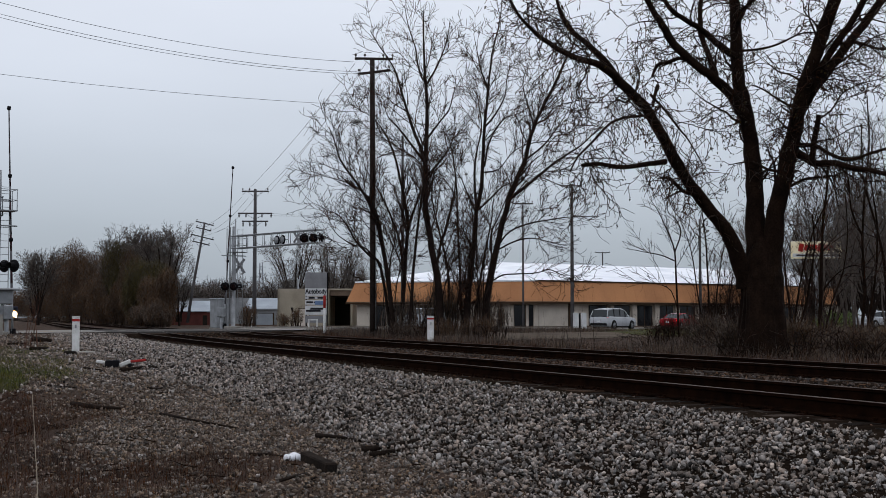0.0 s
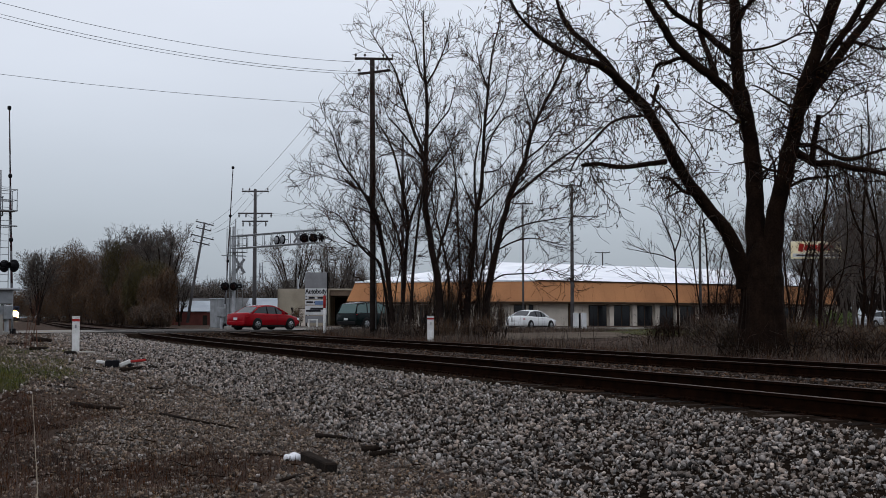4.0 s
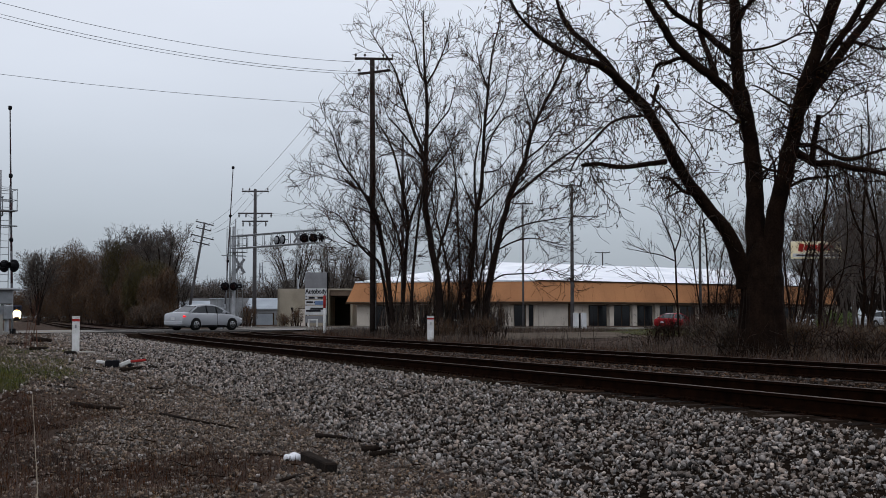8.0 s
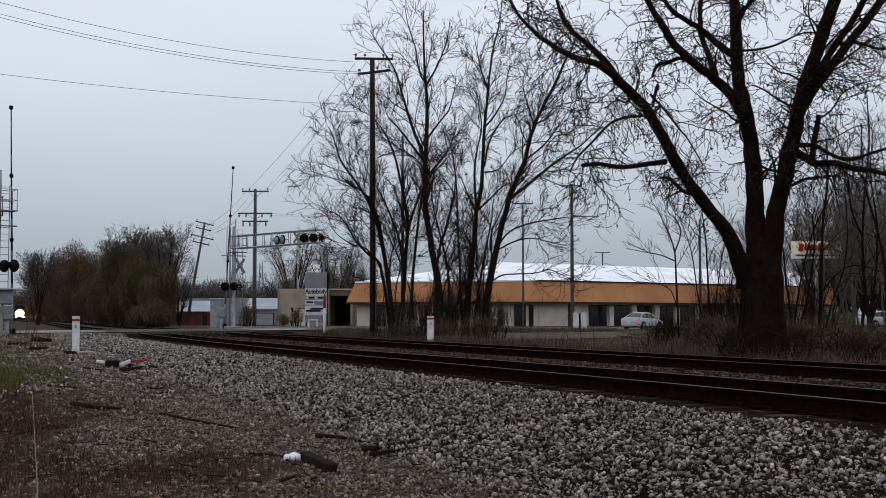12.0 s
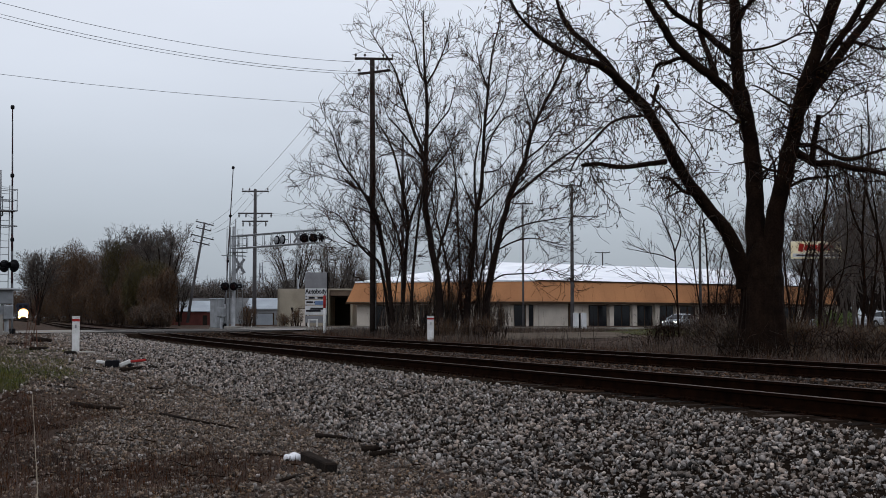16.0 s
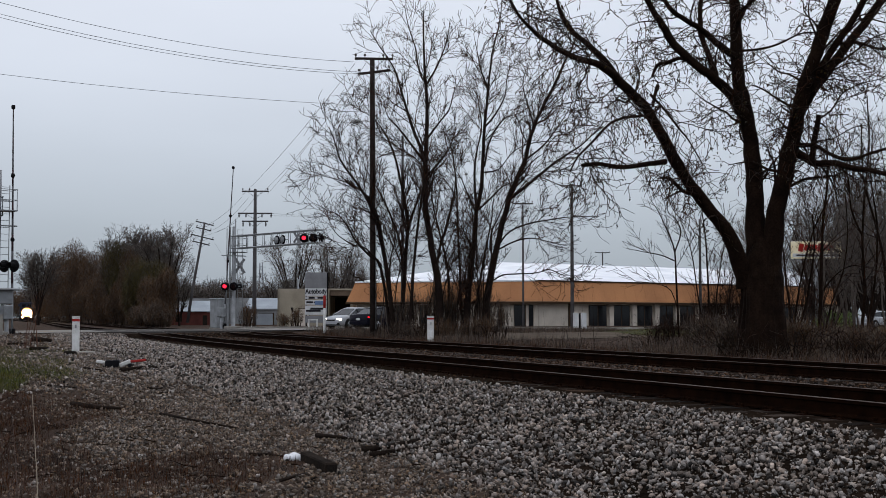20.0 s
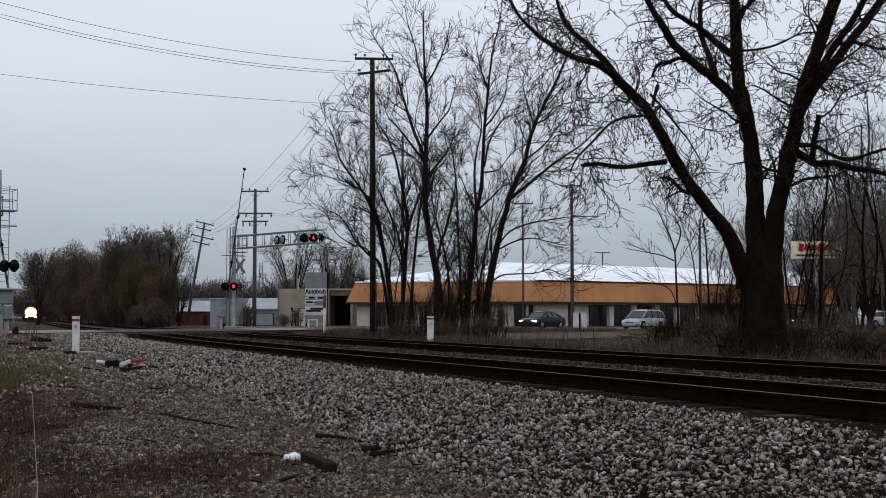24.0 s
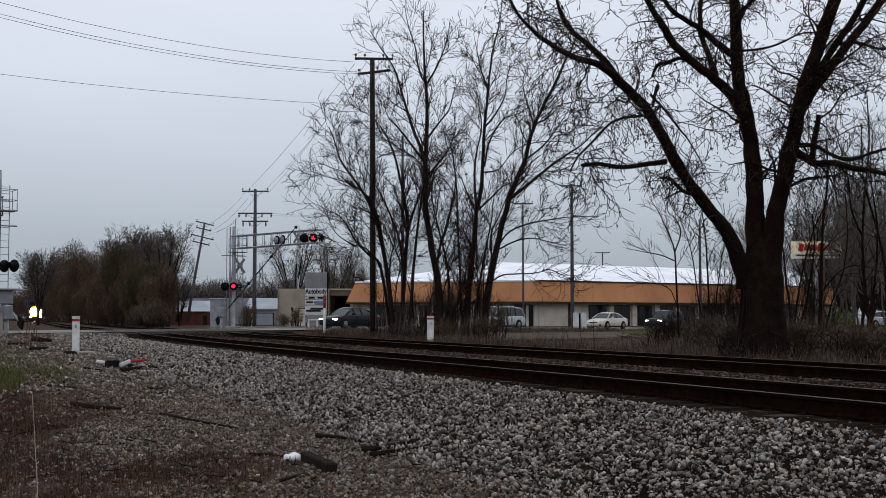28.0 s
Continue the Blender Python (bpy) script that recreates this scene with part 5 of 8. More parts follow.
CLUMP = {"rows": [(2.1, 2.3, 40, 6, 0.20, 0.07, 0.22, 0.45), (3.3, 1.2, 42, 5, 0.25, 0.05, 0.1, 0.55), (3.0, 0.62, 46, 3, 0.30, 0.02, 0.1, 0.6)], "stout": 0, "slim": 0.024, "least": 0.0122, "buds": 0.04, "bud_size": 0.045}
clumps = (
    ((-2.48, 65.12, -0.07), "clump of slender bare trees leaning beside the pole", (
        stem(0.133, 0.017, 65.1, 61.6, -2.57, -0.24, -2.76, 2.05, -3.10, 4.38, -3.52, 6.10, -4.02, 7.09, -4.65, 7.99, -5.17, 8.77, -5.39, 9.51, -5.67, 10.31),
        stem(0.104, 0.014, 65.1, 62.5, -2.48, -0.24, -2.83, 2.65, -3.28, 5.56, -3.67, 6.65, -4.18, 7.34, -5.02, 7.74, -6.00, 7.98, -6.68, 8.20),
        stem(0.089, 0.014, 65.1, 63.4, -2.71, -0.01, -3.25, 3.38, -3.79, 4.02, -4.51, 4.74, -4.93, 5.55, -5.36, 6.05, -5.92, 6.32, -6.71, 6.70),
        stem(0.058, 0.011, 63.4, 61.6, -3.12, 3.46, -3.90, 4.31, -4.52, 4.46, -5.20, 4.89, -5.59, 5.36),
        stem(0.120, 0.016, 66.0, 68.6, -2.27, -0.26, -2.11, 2.09, -1.99, 4.20, -1.89, 5.74, -2.08, 7.14, -2.34, 8.40, -2.72, 9.83, -3.22, 10.96, -4.03, 11.94, -4.66, 12.30, -4.27, 13.20),
        stem(0.075, 0.012, 66.0, 66.9, -1.86, 5.69, -1.48, 6.77, -1.13, 8.02, -1.23, 9.27),
        stem(0.076, 0.012, 66.9, 68.6, -2.07, 2.71, -2.33, 4.86, -2.89, 6.42, -3.47, 7.69, -4.24, 8.98, -4.52, 9.91),
        stem(0.088, 0.011, 64.2, 62.5, -1.75, -0.23, -1.57, 2.63, -1.36, 4.94, -1.10, 6.96, -0.93, 8.10, -1.32, 8.86, -1.99, 9.26, -2.69, 9.70, -3.43, 10.07),
        stem(0.059, 0.012, 65.1, 63.4, -2.36, -0.24, -2.65, 1.46, -2.76, 3.51, -2.45, 4.96, -2.73, 6.10, -3.01, 6.94))),
    ((-0.12, 65.12, -0.13), "tall straight bare tree with several stems", (
        stem(0.207, 0.033, 65.1, 65.1, -0.12, -0.30, -0.24, 2.36, -0.59, 4.43, -0.86, 6.21, -0.95, 8.31, -0.87, 10.10, -0.84, 11.90, -0.95, 13.41, -1.02, 14.91, -1.05, 17.03),
        stem(0.104, 0.015, 65.1, 66.9, -0.95, 8.91, -1.17, 9.77, -1.47, 10.47, -1.87, 11.71, -2.18, 12.72, -2.46, 13.77, -2.93, 14.74, -3.49, 15.55, -3.96, 16.39),
        stem(0.074, 0.012, 65.1, 63.4, -1.01, 9.05, -1.69, 9.89, -2.38, 10.72, -2.86, 11.21, -3.02, 11.90),
        stem(0.059, 0.012, 65.1, 64.2, -0.81, 10.25, -0.27, 10.96, 0.32, 11.68, 0.56, 12.54, 0.94, 13.24),
        stem(0.074, 0.012, 65.1, 66.9, -0.86, 8.24, -0.27, 8.97, 0.34, 9.90, 0.67, 10.78),
        stem(0.059, 0.012, 65.1, 66.0, -0.83, 13.04, -1.25, 13.81, -1.48, 15.16, -1.87, 16.44, -2.07, 17.56),
        stem(0.059, 0.012, 65.1, 64.2, -0.83, 13.17, -0.29, 14.07, 0.18, 15.24, 0.38, 16.37),
        stem(0.091, 0.012, 66.9, 68.6, -0.42, -0.33, -0.37, 2.10, -0.25, 4.25, 0.19, 5.81, 0.68, 8.00, 0.59, 9.27, 0.40, 10.41, -0.13, 11.39),
        stem(0.076, 0.012, 66.9, 68.6, 0.33, -0.33, 0.31, 2.71, 0.03, 4.56, -0.37, 6.13, -0.62, 7.55, -0.44, 8.99, -0.06, 9.97))),
    ((1.41, 65.12, -0.16), "forked bare tree with upright thin stems", (
        stem(0.074, 0.015, 65.1, 66.9, 1.01, -0.30, 0.92, 2.67, 0.78, 5.67, 0.72, 7.82, 0.57, 9.07, 0.52, 10.10),
        stem(0.192, 0.104, 65.1, 65.1, 1.16, -0.30, 1.36, 2.36, 1.60, 4.43, 1.75, 6.45),
        stem(0.104, 0.022, 65.1, 65.1, 1.75, 6.36, 2.02, 7.71, 2.11, 9.50, 2.18, 10.84, 2.33, 12.20, 2.39, 13.04, 2.51, 14.01, 2.66, 15.07, 3.00, 16.43, 3.12, 17.49),
        stem(0.074, 0.015, 65.1, 66.0, 1.75, 6.36, 1.66, 8.02, 1.70, 8.94, 1.83, 9.80, 2.05, 10.94, 1.93, 12.03, 1.76, 12.97),
        stem(0.059, 0.012, 65.1, 63.4, 2.18, 8.72, 2.40, 9.91, 2.84, 10.76, 3.30, 11.22, 3.87, 11.35, 4.55, 11.77, 4.88, 12.33),
        stem(0.059, 0.012, 65.1, 65.1, 2.18, 10.82, 2.72, 11.45, 3.25, 12.44, 3.37, 13.41, 3.59, 14.25),
        stem(0.059, 0.012, 65.1, 66.0, 2.36, 12.87, 2.04, 13.82, 1.87, 14.73, 1.64, 16.03),
        stem(0.059, 0.012, 65.1, 66.9, 1.75, 6.27, 1.32, 7.32, 1.00, 8.19, 0.48, 9.12),
        stem(0.059, 0.012, 65.1, 63.4, 1.78, 6.39, 2.42, 6.95, 3.11, 7.61, 3.96, 7.91, 4.45, 8.16),
        stem(0.044, 0.012, 65.1, 63.4, 2.11, 8.43, 2.91, 8.57, 3.58, 9.37, 4.29, 9.78, 5.22, 9.93, 6.31, 9.86, 6.92, 9.48, 7.59, 8.63),
        stem(0.076, 0.012, 66.9, 66.9, 1.64, -0.33, 1.88, 2.10, 2.25, 4.22, 2.56, 5.75, 2.75, 7.28, 2.93, 7.89))),
    ((2.11, 65.12, -0.18), "bare tree leaning outwards with long low side branches", (
        stem(0.192, 0.043, 65.1, 62.5, 2.10, -0.30, 2.30, 1.76, 2.59, 3.52, 2.91, 4.99, 3.20, 6.15, 3.51, 7.16, 3.85, 8.01, 4.25, 9.02, 4.53, 10.16, 4.82, 11.00, 5.26, 11.85, 5.83, 12.97, 6.28, 13.95, 6.84, 15.21),
        stem(0.088, 0.014, 64.2, 59.8, 3.52, 7.02, 4.24, 7.52, 5.07, 8.18, 5.72, 8.68, 6.38, 9.05, 6.93, 9.41, 7.70, 10.13, 7.97, 10.72),
        stem(0.058, 0.011, 64.2, 61.6, 4.26, 8.97, 5.11, 9.59, 5.64, 10.22, 6.16, 10.98, 6.55, 11.81),
        stem(0.058, 0.011, 64.2, 61.6, 2.96, 4.68, 3.42, 5.22, 4.35, 5.59, 5.31, 5.73, 6.40, 5.85, 7.75, 5.82),
        stem(0.051, 0.012, 64.2, 65.1, 2.86, 4.32, 3.70, 4.75, 4.59, 4.94, 5.50, 4.78, 6.58, 4.55),
        stem(0.044, 0.011, 64.2, 62.5, 2.45, 2.63, 3.08, 3.00, 3.94, 3.05, 4.79, 3.09, 5.39, 3.25, 5.89, 3.02, 6.36, 2.75),
        stem(0.059, 0.012, 65.1, 66.9, 2.61, 3.54, 2.51, 5.06, 3.01, 6.29, 3.67, 8.00, 3.61, 9.27),
        stem(0.058, 0.012, 64.2, 65.1, 4.73, 10.72, 4.47, 11.80, 4.19, 13.05, 4.42, 14.07))))
for i, (base, label, stems) in enumerate(clumps):
    g = random.Random(40 + i)
    stems = [(p, a, b) for p, a, b in stems]
    for k in range(3):
        foot = Vector(base) + Vector((g.uniform(-1.2, 1.2), g.uniform(-1.2, 1.2), -0.2))
        side, deep, high = max(-2.2, min(2.2, g.gauss(0, 1.3))), g.gauss(0, 1.6), g.uniform(3.0, 7.5)
        stems.append((tuple(foot + Vector((side * q ** 1.4 + g.uniform(-0.2, 0.2), deep * q, high * q)) for q in (0, 0.3, 0.6, 1.0)), g.uniform(0.03, 0.055), 0.012))
    tree("bare_tree", label, [(rel(base, p), a, b) for p, a, b in stems], CLUMP, 60 + 30 * i, M["bark_grey"], M["twig"], base, None, M["bud"], "trees behind the tracks")

SAPLING = {"rows": [(2.6, 1.5, 34, 4, 0.18, 0.04, 0.2, 0.45), (4.0, 0.7, 38, 3, 0.22, 0.02, 0.1, 0.6)], "stout": 0, "least": 0.0085, "buds": 0.1, "bud_size": 0.04}
saplings = (
    ((8.74, 45.76, -0.09), (
        stem(0.042, 0.010, 45.8, 45.8, 8.67, 0.11, 8.59, 2.10, 8.54, 3.25, 8.30, 3.95, 7.97, 4.70, 7.64, 5.20),
        stem(0.031, 0.008, 45.8, 45.8, 8.54, 3.23, 8.78, 3.95, 8.59, 4.44, 8.28, 4.78, 8.39, 5.35, 8.48, 5.55),
        stem(0.026, 0.008, 45.8, 45.8, 8.68, 0.86, 8.40, 1.79, 7.82, 2.06, 7.09, 2.15),
        stem(0.026, 0.008, 45.8, 45.8, 8.53, 2.90, 8.04, 3.11, 7.42, 3.23, 6.79, 3.36))),
    ((10.26, 47.52, -0.13), (
        stem(0.043, 0.011, 47.5, 47.5, 10.17, 0.00, 10.13, 1.72, 10.08, 3.24, 9.99, 4.32, 9.84, 5.41, 9.72, 6.28),
        stem(0.032, 0.011, 47.5, 49.3, 10.30, 0.00, 10.55, 1.73, 10.84, 3.06, 11.13, 4.19, 11.15, 5.35),
        stem(0.032, 0.010, 47.5, 45.8, 10.00, 0.00, 9.63, 1.71, 9.38, 2.98, 9.09, 3.81, 8.80, 4.27),
        stem(0.032, 0.009, 47.5, 47.5, 10.74, 0.00, 10.93, 1.51, 11.11, 2.80, 11.04, 3.89))),
    ((11.84, 42.24, -0.14), (
        stem(0.048, 0.019, 42.2, 42.2, 11.68, 0.01, 11.78, 0.86, 11.64, 2.01, 11.57, 2.97, 11.46, 3.55),
        stem(0.058, 0.019, 42.2, 42.2, 11.76, 0.01, 12.20, 0.86, 12.44, 2.01, 12.61, 3.16, 12.56, 4.32),
        stem(0.038, 0.014, 42.2, 42.2, 11.80, 0.09, 12.05, 1.62, 12.30, 2.78, 12.66, 3.93, 13.23, 5.10, 13.40, 6.25))),
    ((13.43, 44.00, -0.22), (
        stem(0.070, 0.030, 44.0, 44.0, 13.28, -0.02, 13.35, 1.65, 13.41, 3.06, 13.48, 4.26, 13.66, 5.68, 13.65, 7.09),
        stem(0.040, 0.016, 44.0, 45.8, 13.40, -0.02, 13.85, 1.26, 14.45, 2.49, 14.78, 3.95, 14.84, 5.66),
        stem(0.030, 0.010, 44.0, 44.0, 13.35, 1.65, 13.93, 2.35, 14.53, 2.66, 15.33, 2.50))),
    ((16.70, 49.28, -0.30), (
        stem(0.067, 0.022, 49.3, 49.3, 16.49, -0.12, 16.71, 1.76, 16.65, 3.78, 16.78, 5.80, 16.99, 7.84, 16.94, 9.66),
        stem(0.056, 0.017, 49.3, 49.3, 16.67, -0.12, 17.11, 2.20, 17.25, 4.45, 17.02, 6.48, 17.16, 8.30),
        stem(0.045, 0.017, 49.3, 49.3, 16.68, 4.01, 16.23, 5.12, 16.08, 6.71, 15.61, 8.30))),
    ((18.31, 51.04, -0.34), (
        stem(0.070, 0.023, 51.0, 51.0, 18.15, -0.15, 18.15, 2.72, 17.73, 4.82, 17.30, 6.69, 17.29, 8.80),
        stem(0.058, 0.017, 51.0, 51.0, 18.19, -0.15, 18.48, 2.72, 18.34, 5.52, 18.36, 8.56))))
for i, (base, stems) in enumerate(saplings):
    tree("sapling", "thin bare sapling in the dark thicket", [(rel(base, p), a, b) for p, a, b in stems], SAPLING, 300 + 20 * i, M["bark"], M["twig"], base, None, None, "saplings behind the tracks", "sapling")
# a tangle of many-stemmed young trees to the side of the old one
TANGLE = {"rows": [(1.9, 1.9, 44, 5, 0.24, 0.03, 0.40, 0.5), (3.4, 0.95, 46, 4, 0.3, 0.02, 0.1, 0.6), (3.6, 0.5, 50, 3, 0.34, 0.0, 0.1, 0.6)], "stout": 0, "least": 0.0095, "buds": 0.0, "bud_size": 0.04}
for i, (x, y, high) in enumerate(((18.0, 58.0, 8.6), (18.5, 56.0, 9.4), (19.5, 54.5, 10.0), (20.6, 56.0, 10.0))):
    g = random.Random(1200 + i)
    stems = []
    for k in range(5):
        side, deep, h = g.gauss(0, 1.1), g.gauss(0, 1.0), high * g.uniform(0.6, 1.0)
        foot = Vector((g.uniform(-0.4, 0.4), g.uniform(-0.4, 0.4), -0.1))
        stems.append((tuple(foot + Vector((side * q ** 1.3 + g.uniform(-0.15, 0.15), deep * q, h * q)) for q in (0, 0.25, 0.5, 0.75, 1.0)), g.uniform(0.04, 0.075), 0.014))
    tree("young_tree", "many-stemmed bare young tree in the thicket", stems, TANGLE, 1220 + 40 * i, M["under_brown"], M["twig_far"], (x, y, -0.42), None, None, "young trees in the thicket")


# ---- far trees ----
FAR = {"rows": [(1.9, 1.9, 40, 5, 0.22, 0.08, 0.3, 0.5), (3.2, 1.1, 44, 4, 0.28, 0.05, 0.1, 0.6), (3.8, 0.6, 48, 3, 0.3, 0.03, 0.1, 0.7)], "stout": 0, "least": 0.016, "buds": 0.0, "bud_size": 0.1}
models = []
for k in range(4):
    rng = random.Random(500 + k)
    hgt = (9.5, 8.0, 11.0, 7.0)[k]
    stems = []
    for j in range(11):
        t = 2 * math.pi * j / 11 + rng.uniform(-0.4, 0.4)
        out = rng.uniform(0.12, 0.38) * hgt
        stems.append((((0, 0, hgt * 0.12), (math.cos(t) * out * 0.3, math.sin(t) * out * 0.3, hgt * 0.38), (math.cos(t) * out * 0.7, math.sin(t) * out * 0.7, hgt * 0.68), (math.cos(t) * out, math.sin(t) * out, hgt * rng.uniform(0.78, 1.0))), 0.10, 0.014))
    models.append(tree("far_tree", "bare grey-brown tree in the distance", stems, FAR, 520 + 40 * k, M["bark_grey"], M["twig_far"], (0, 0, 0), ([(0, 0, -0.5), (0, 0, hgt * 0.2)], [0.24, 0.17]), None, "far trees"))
spots = [(-38.81, 154.88, 0.96), (-33.28, 147.84, 0.95), (-25.31, 211.20, 1.01), (-22.37, 220.00, 1.02), (-17.58, 225.28, 1.02), (-33.43, 264.00, 1.06), (-17.25, 264.00, 1.06), (-27.02, 299.20, 1.09),
         (-54.83, 281.60, 1.07), (-52.83, 299.20, 1.09), (-46.66, 290.40, 1.08), (-43.90, 308.00, 1.10), (-34.37, 316.80, 1.11), (-68.91, 334.40, 1.12), (-65.35, 352.00, 1.14), (-109.89, 334.40, 1.12), (-99.80, 316.80, 1.11), (-90.18, 299.20, 1.09),
         (-10.73, 281.60, 1.07), (-1.91, 299.20, 1.09), (9.49, 316.80, 1.11), (40.56, 237.60, 1.03), (42.66, 264.00, 1.06), (49.85, 264.00, 1.06), (42.91, 299.20, 1.09), (61.16, 193.60, 0.99), (62.57, 184.80, 0.99), (74.39, 211.20, 1.01),
         (65.50, 220.00, 1.02), (65.43, 264.00, 1.06), (23.90, 299.20, 1.09), (30.19, 88.00, 0.31), (29.60, 80.96, 0.35), (41.86, 126.72, 0.07), (44.67, 147.84, -0.05), (-27.72, 207.68, 1.01), (-18.44, 204.16, 1.00), (-14.48, 200.64, 1.00), (-71.70, 422.40, 1.20), (-61.37, 404.80, 1.18), (-56.71, 440.00, 1.22), (-88.67, 440.00, 1.22), (-83.31, 387.20, 1.17), (-35.86, 151.36, 0.96), (-44.41, 168.96, 0.97), (-31.27, 147.84, 0.95), (-101.24, 313.28, 1.10), (-93.30, 302.72, 1.09),
         (-33.25, 151.36, 0.96),
         (47.36, 147.84, -0.05), (49.57, 140.80, -0.01), (57.19, 168.96, -0.18), (55.00, 184.80, -0.27)]
rng = random.Random(77)
for i, p in enumerate(spots):
    k = 2 if i < 2 else i % 4
    big = 1.06 if i < 2 else 1.4 if i in (2, 4, 36) else 1.5 if i in (15, 16, 17, 46, 47) else 0.98 if i in (43, 44) else 0.72 if i == 45 else 0.85 if i == 48 else 1.35 if i > 48 else rng.uniform(0.9, 1.15)
    copy_thing(models[k], Matrix.Translation((p[0], p[1], -0.5)) @ Matrix.Rotation(rng.uniform(0, 6.28), 4, "Z") @ Matrix.Scale(big, 4))
for x, y, k, big in ((40.5, 136.0, 2, 1.35), (45.5, 140.0, 0, 1.6), (38.2, 150.0, 0, 1.4)):
    copy_thing(models[k], Matrix.Translation((x, y, -0.5)) @ Matrix.Rotation(rng.uniform(0, 6.28), 4, "Z") @ Matrix.Scale(big, 4))
for k, p in enumerate(((-51.00, 369.60, 1.15), (-18.22, 352.00, 1.14), (-39.37, 387.20, 1.17), (80.14, 211.20, 1.01))):
    models[k].matrix_basis = Matrix.Translation((p[0], p[1], -0.5))


CROWN_TREE = {"rows": [(2.0, 2.6, 36, 5, 0.2, 0.10, 0.35, 0.5), (3.2, 1.4, 40, 4, 0.26, 0.07, 0.1, 0.6), (3.6, 0.8, 44, 3, 0.3, 0.04, 0.1, 0.7)], "stout": 0, "least": 0.020, "buds": 0.0, "bud_size": 0.1}
for i, (x, y, high) in enumerate(((-40.6, 158.0, 11.4), (-37.6, 156.0, 12.6), (-35.0, 156.0, 12.3), (-52.0, 160.0, 9.6))):
    g = random.Random(1900 + i)
    stems = []
    for k in range(8):
        t = 2 * math.pi * k / 8 + g.uniform(-0.4, 0.4)
        out = g.uniform(0.5, 2.6)
        stems.append((tuple((math.cos(t) * out * q ** 1.3, math.sin(t) * out * q ** 1.3, high * (0.15 + 0.70 * q)) for q in (0, 0.33, 0.67, 1.0)), 0.11, 0.02))
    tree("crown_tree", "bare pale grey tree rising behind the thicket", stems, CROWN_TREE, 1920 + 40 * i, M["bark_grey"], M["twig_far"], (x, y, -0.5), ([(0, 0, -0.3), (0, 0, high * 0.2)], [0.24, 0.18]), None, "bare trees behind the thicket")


# ---- thickets, weeds and grass ----
def blades(n, rng, place, size, width, lean, rise=1.0):
    """n slender leaves or stalks; place(rng) gives the foot of each; arrays of corners and triangles."""
    v = np.zeros((n * 3, 3), dtype=np.float32)
    for i in range(n):
        p = place(rng)
        ln = rng.uniform(*size)
        w = rng.uniform(*width)
        t = rng.uniform(0, 6.2832)
        out = rng.uniform(0, lean)
        d = (math.cos(t) * out, math.sin(t) * out, rise)
        q = math.sqrt(out * out + rise * rise)
        c, s = math.cos(t + 1.3), math.sin(t + 1.3)
        v[3 * i] = (p[0] - c * w, p[1] - s * w, p[2])
        v[3 * i + 1] = (p[0] + c * w, p[1] + s * w, p[2])
        v[3 * i + 2] = (p[0] + d[0] / q * ln, p[1] + d[1] / q * ln, p[2] + d[2] / q * ln)
    return v, np.arange(n * 3, dtype=np.int32).reshape(-1, 3)


def thicket(base, radius, height, n, material, label, seed, name="bush", size=(0.35, 1.0), width=(0.018, 0.05), group="bushes beyond the road", lean=1.9):
    """A dense leafless shrub: stems from the ground and a ragged mass of twigs."""
    rng = random.Random(seed)
    t = thing(name, label, "bush", Matrix.Translation(base), group)
    lobes = [(rng.uniform(-0.55, 0.55) * radius, rng.uniform(-0.55, 0.55) * radius, rng.uniform(0.32, 0.78) * height, rng.uniform(0.45, 0.72)) for _ in range(7)]

    g = np.random.default_rng(seed)
    pick = np.array(lobes)[g.integers(0, 7, n)]
    ball = g.normal(size=(n, 3))
    ball *= (g.random(n) ** (1 / 3) * (1 - 0.2 * g.random(n)) / np.linalg.norm(ball, axis=1))[:, None]
    foot = np.stack([pick[:, 0] + ball[:, 0] * radius * pick[:, 3], pick[:, 1] + ball[:, 1] * radius * pick[:, 3], np.maximum(0, pick[:, 2] + ball[:, 2] * height * 0.4)], axis=1)
    ln, wide, turn, out = g.uniform(*size, n), g.uniform(*width, n), g.uniform(0, 6.2832, n), g.uniform(0, lean, n)
    way = np.stack([np.cos(turn) * out, np.sin(turn) * out, np.ones(n)], axis=1) / np.sqrt(out * out + 1)[:, None]
    side = np.stack([np.cos(turn + 1.3) * wide, np.sin(turn + 1.3) * wide, np.zeros(n)], axis=1)
    v = np.stack([foot - side, foot + side, foot + way * ln[:, None]], axis=1).reshape(-1, 3)
    f = np.arange(n * 3, dtype=np.int32).reshape(-1, 3)
    ob = new("crown", quick_mesh("crown", v, f, material))
    ob.parent = t
    tagged(ob, kind="stuff")
    w = Wood(seed)
    for _ in range(14):
        a = rng.uniform(0, 6.28)
        w.limb(w.stray(Vector((math.cos(a) * radius * 0.3, math.sin(a) * radius * 0.3, -0.3)), Vector((math.cos(a) * 0.35, math.sin(a) * 0.35, 1)), height * rng.uniform(0.6, 0.95), 5, 0.12, 0.05), 0.035, 0.006, 4)
    ob = new("stem", quick_mesh("stem", w.v, w.f, M["bark_grey"]))
    ob.parent = t
    tagged(ob, kind="stuff")
    return t


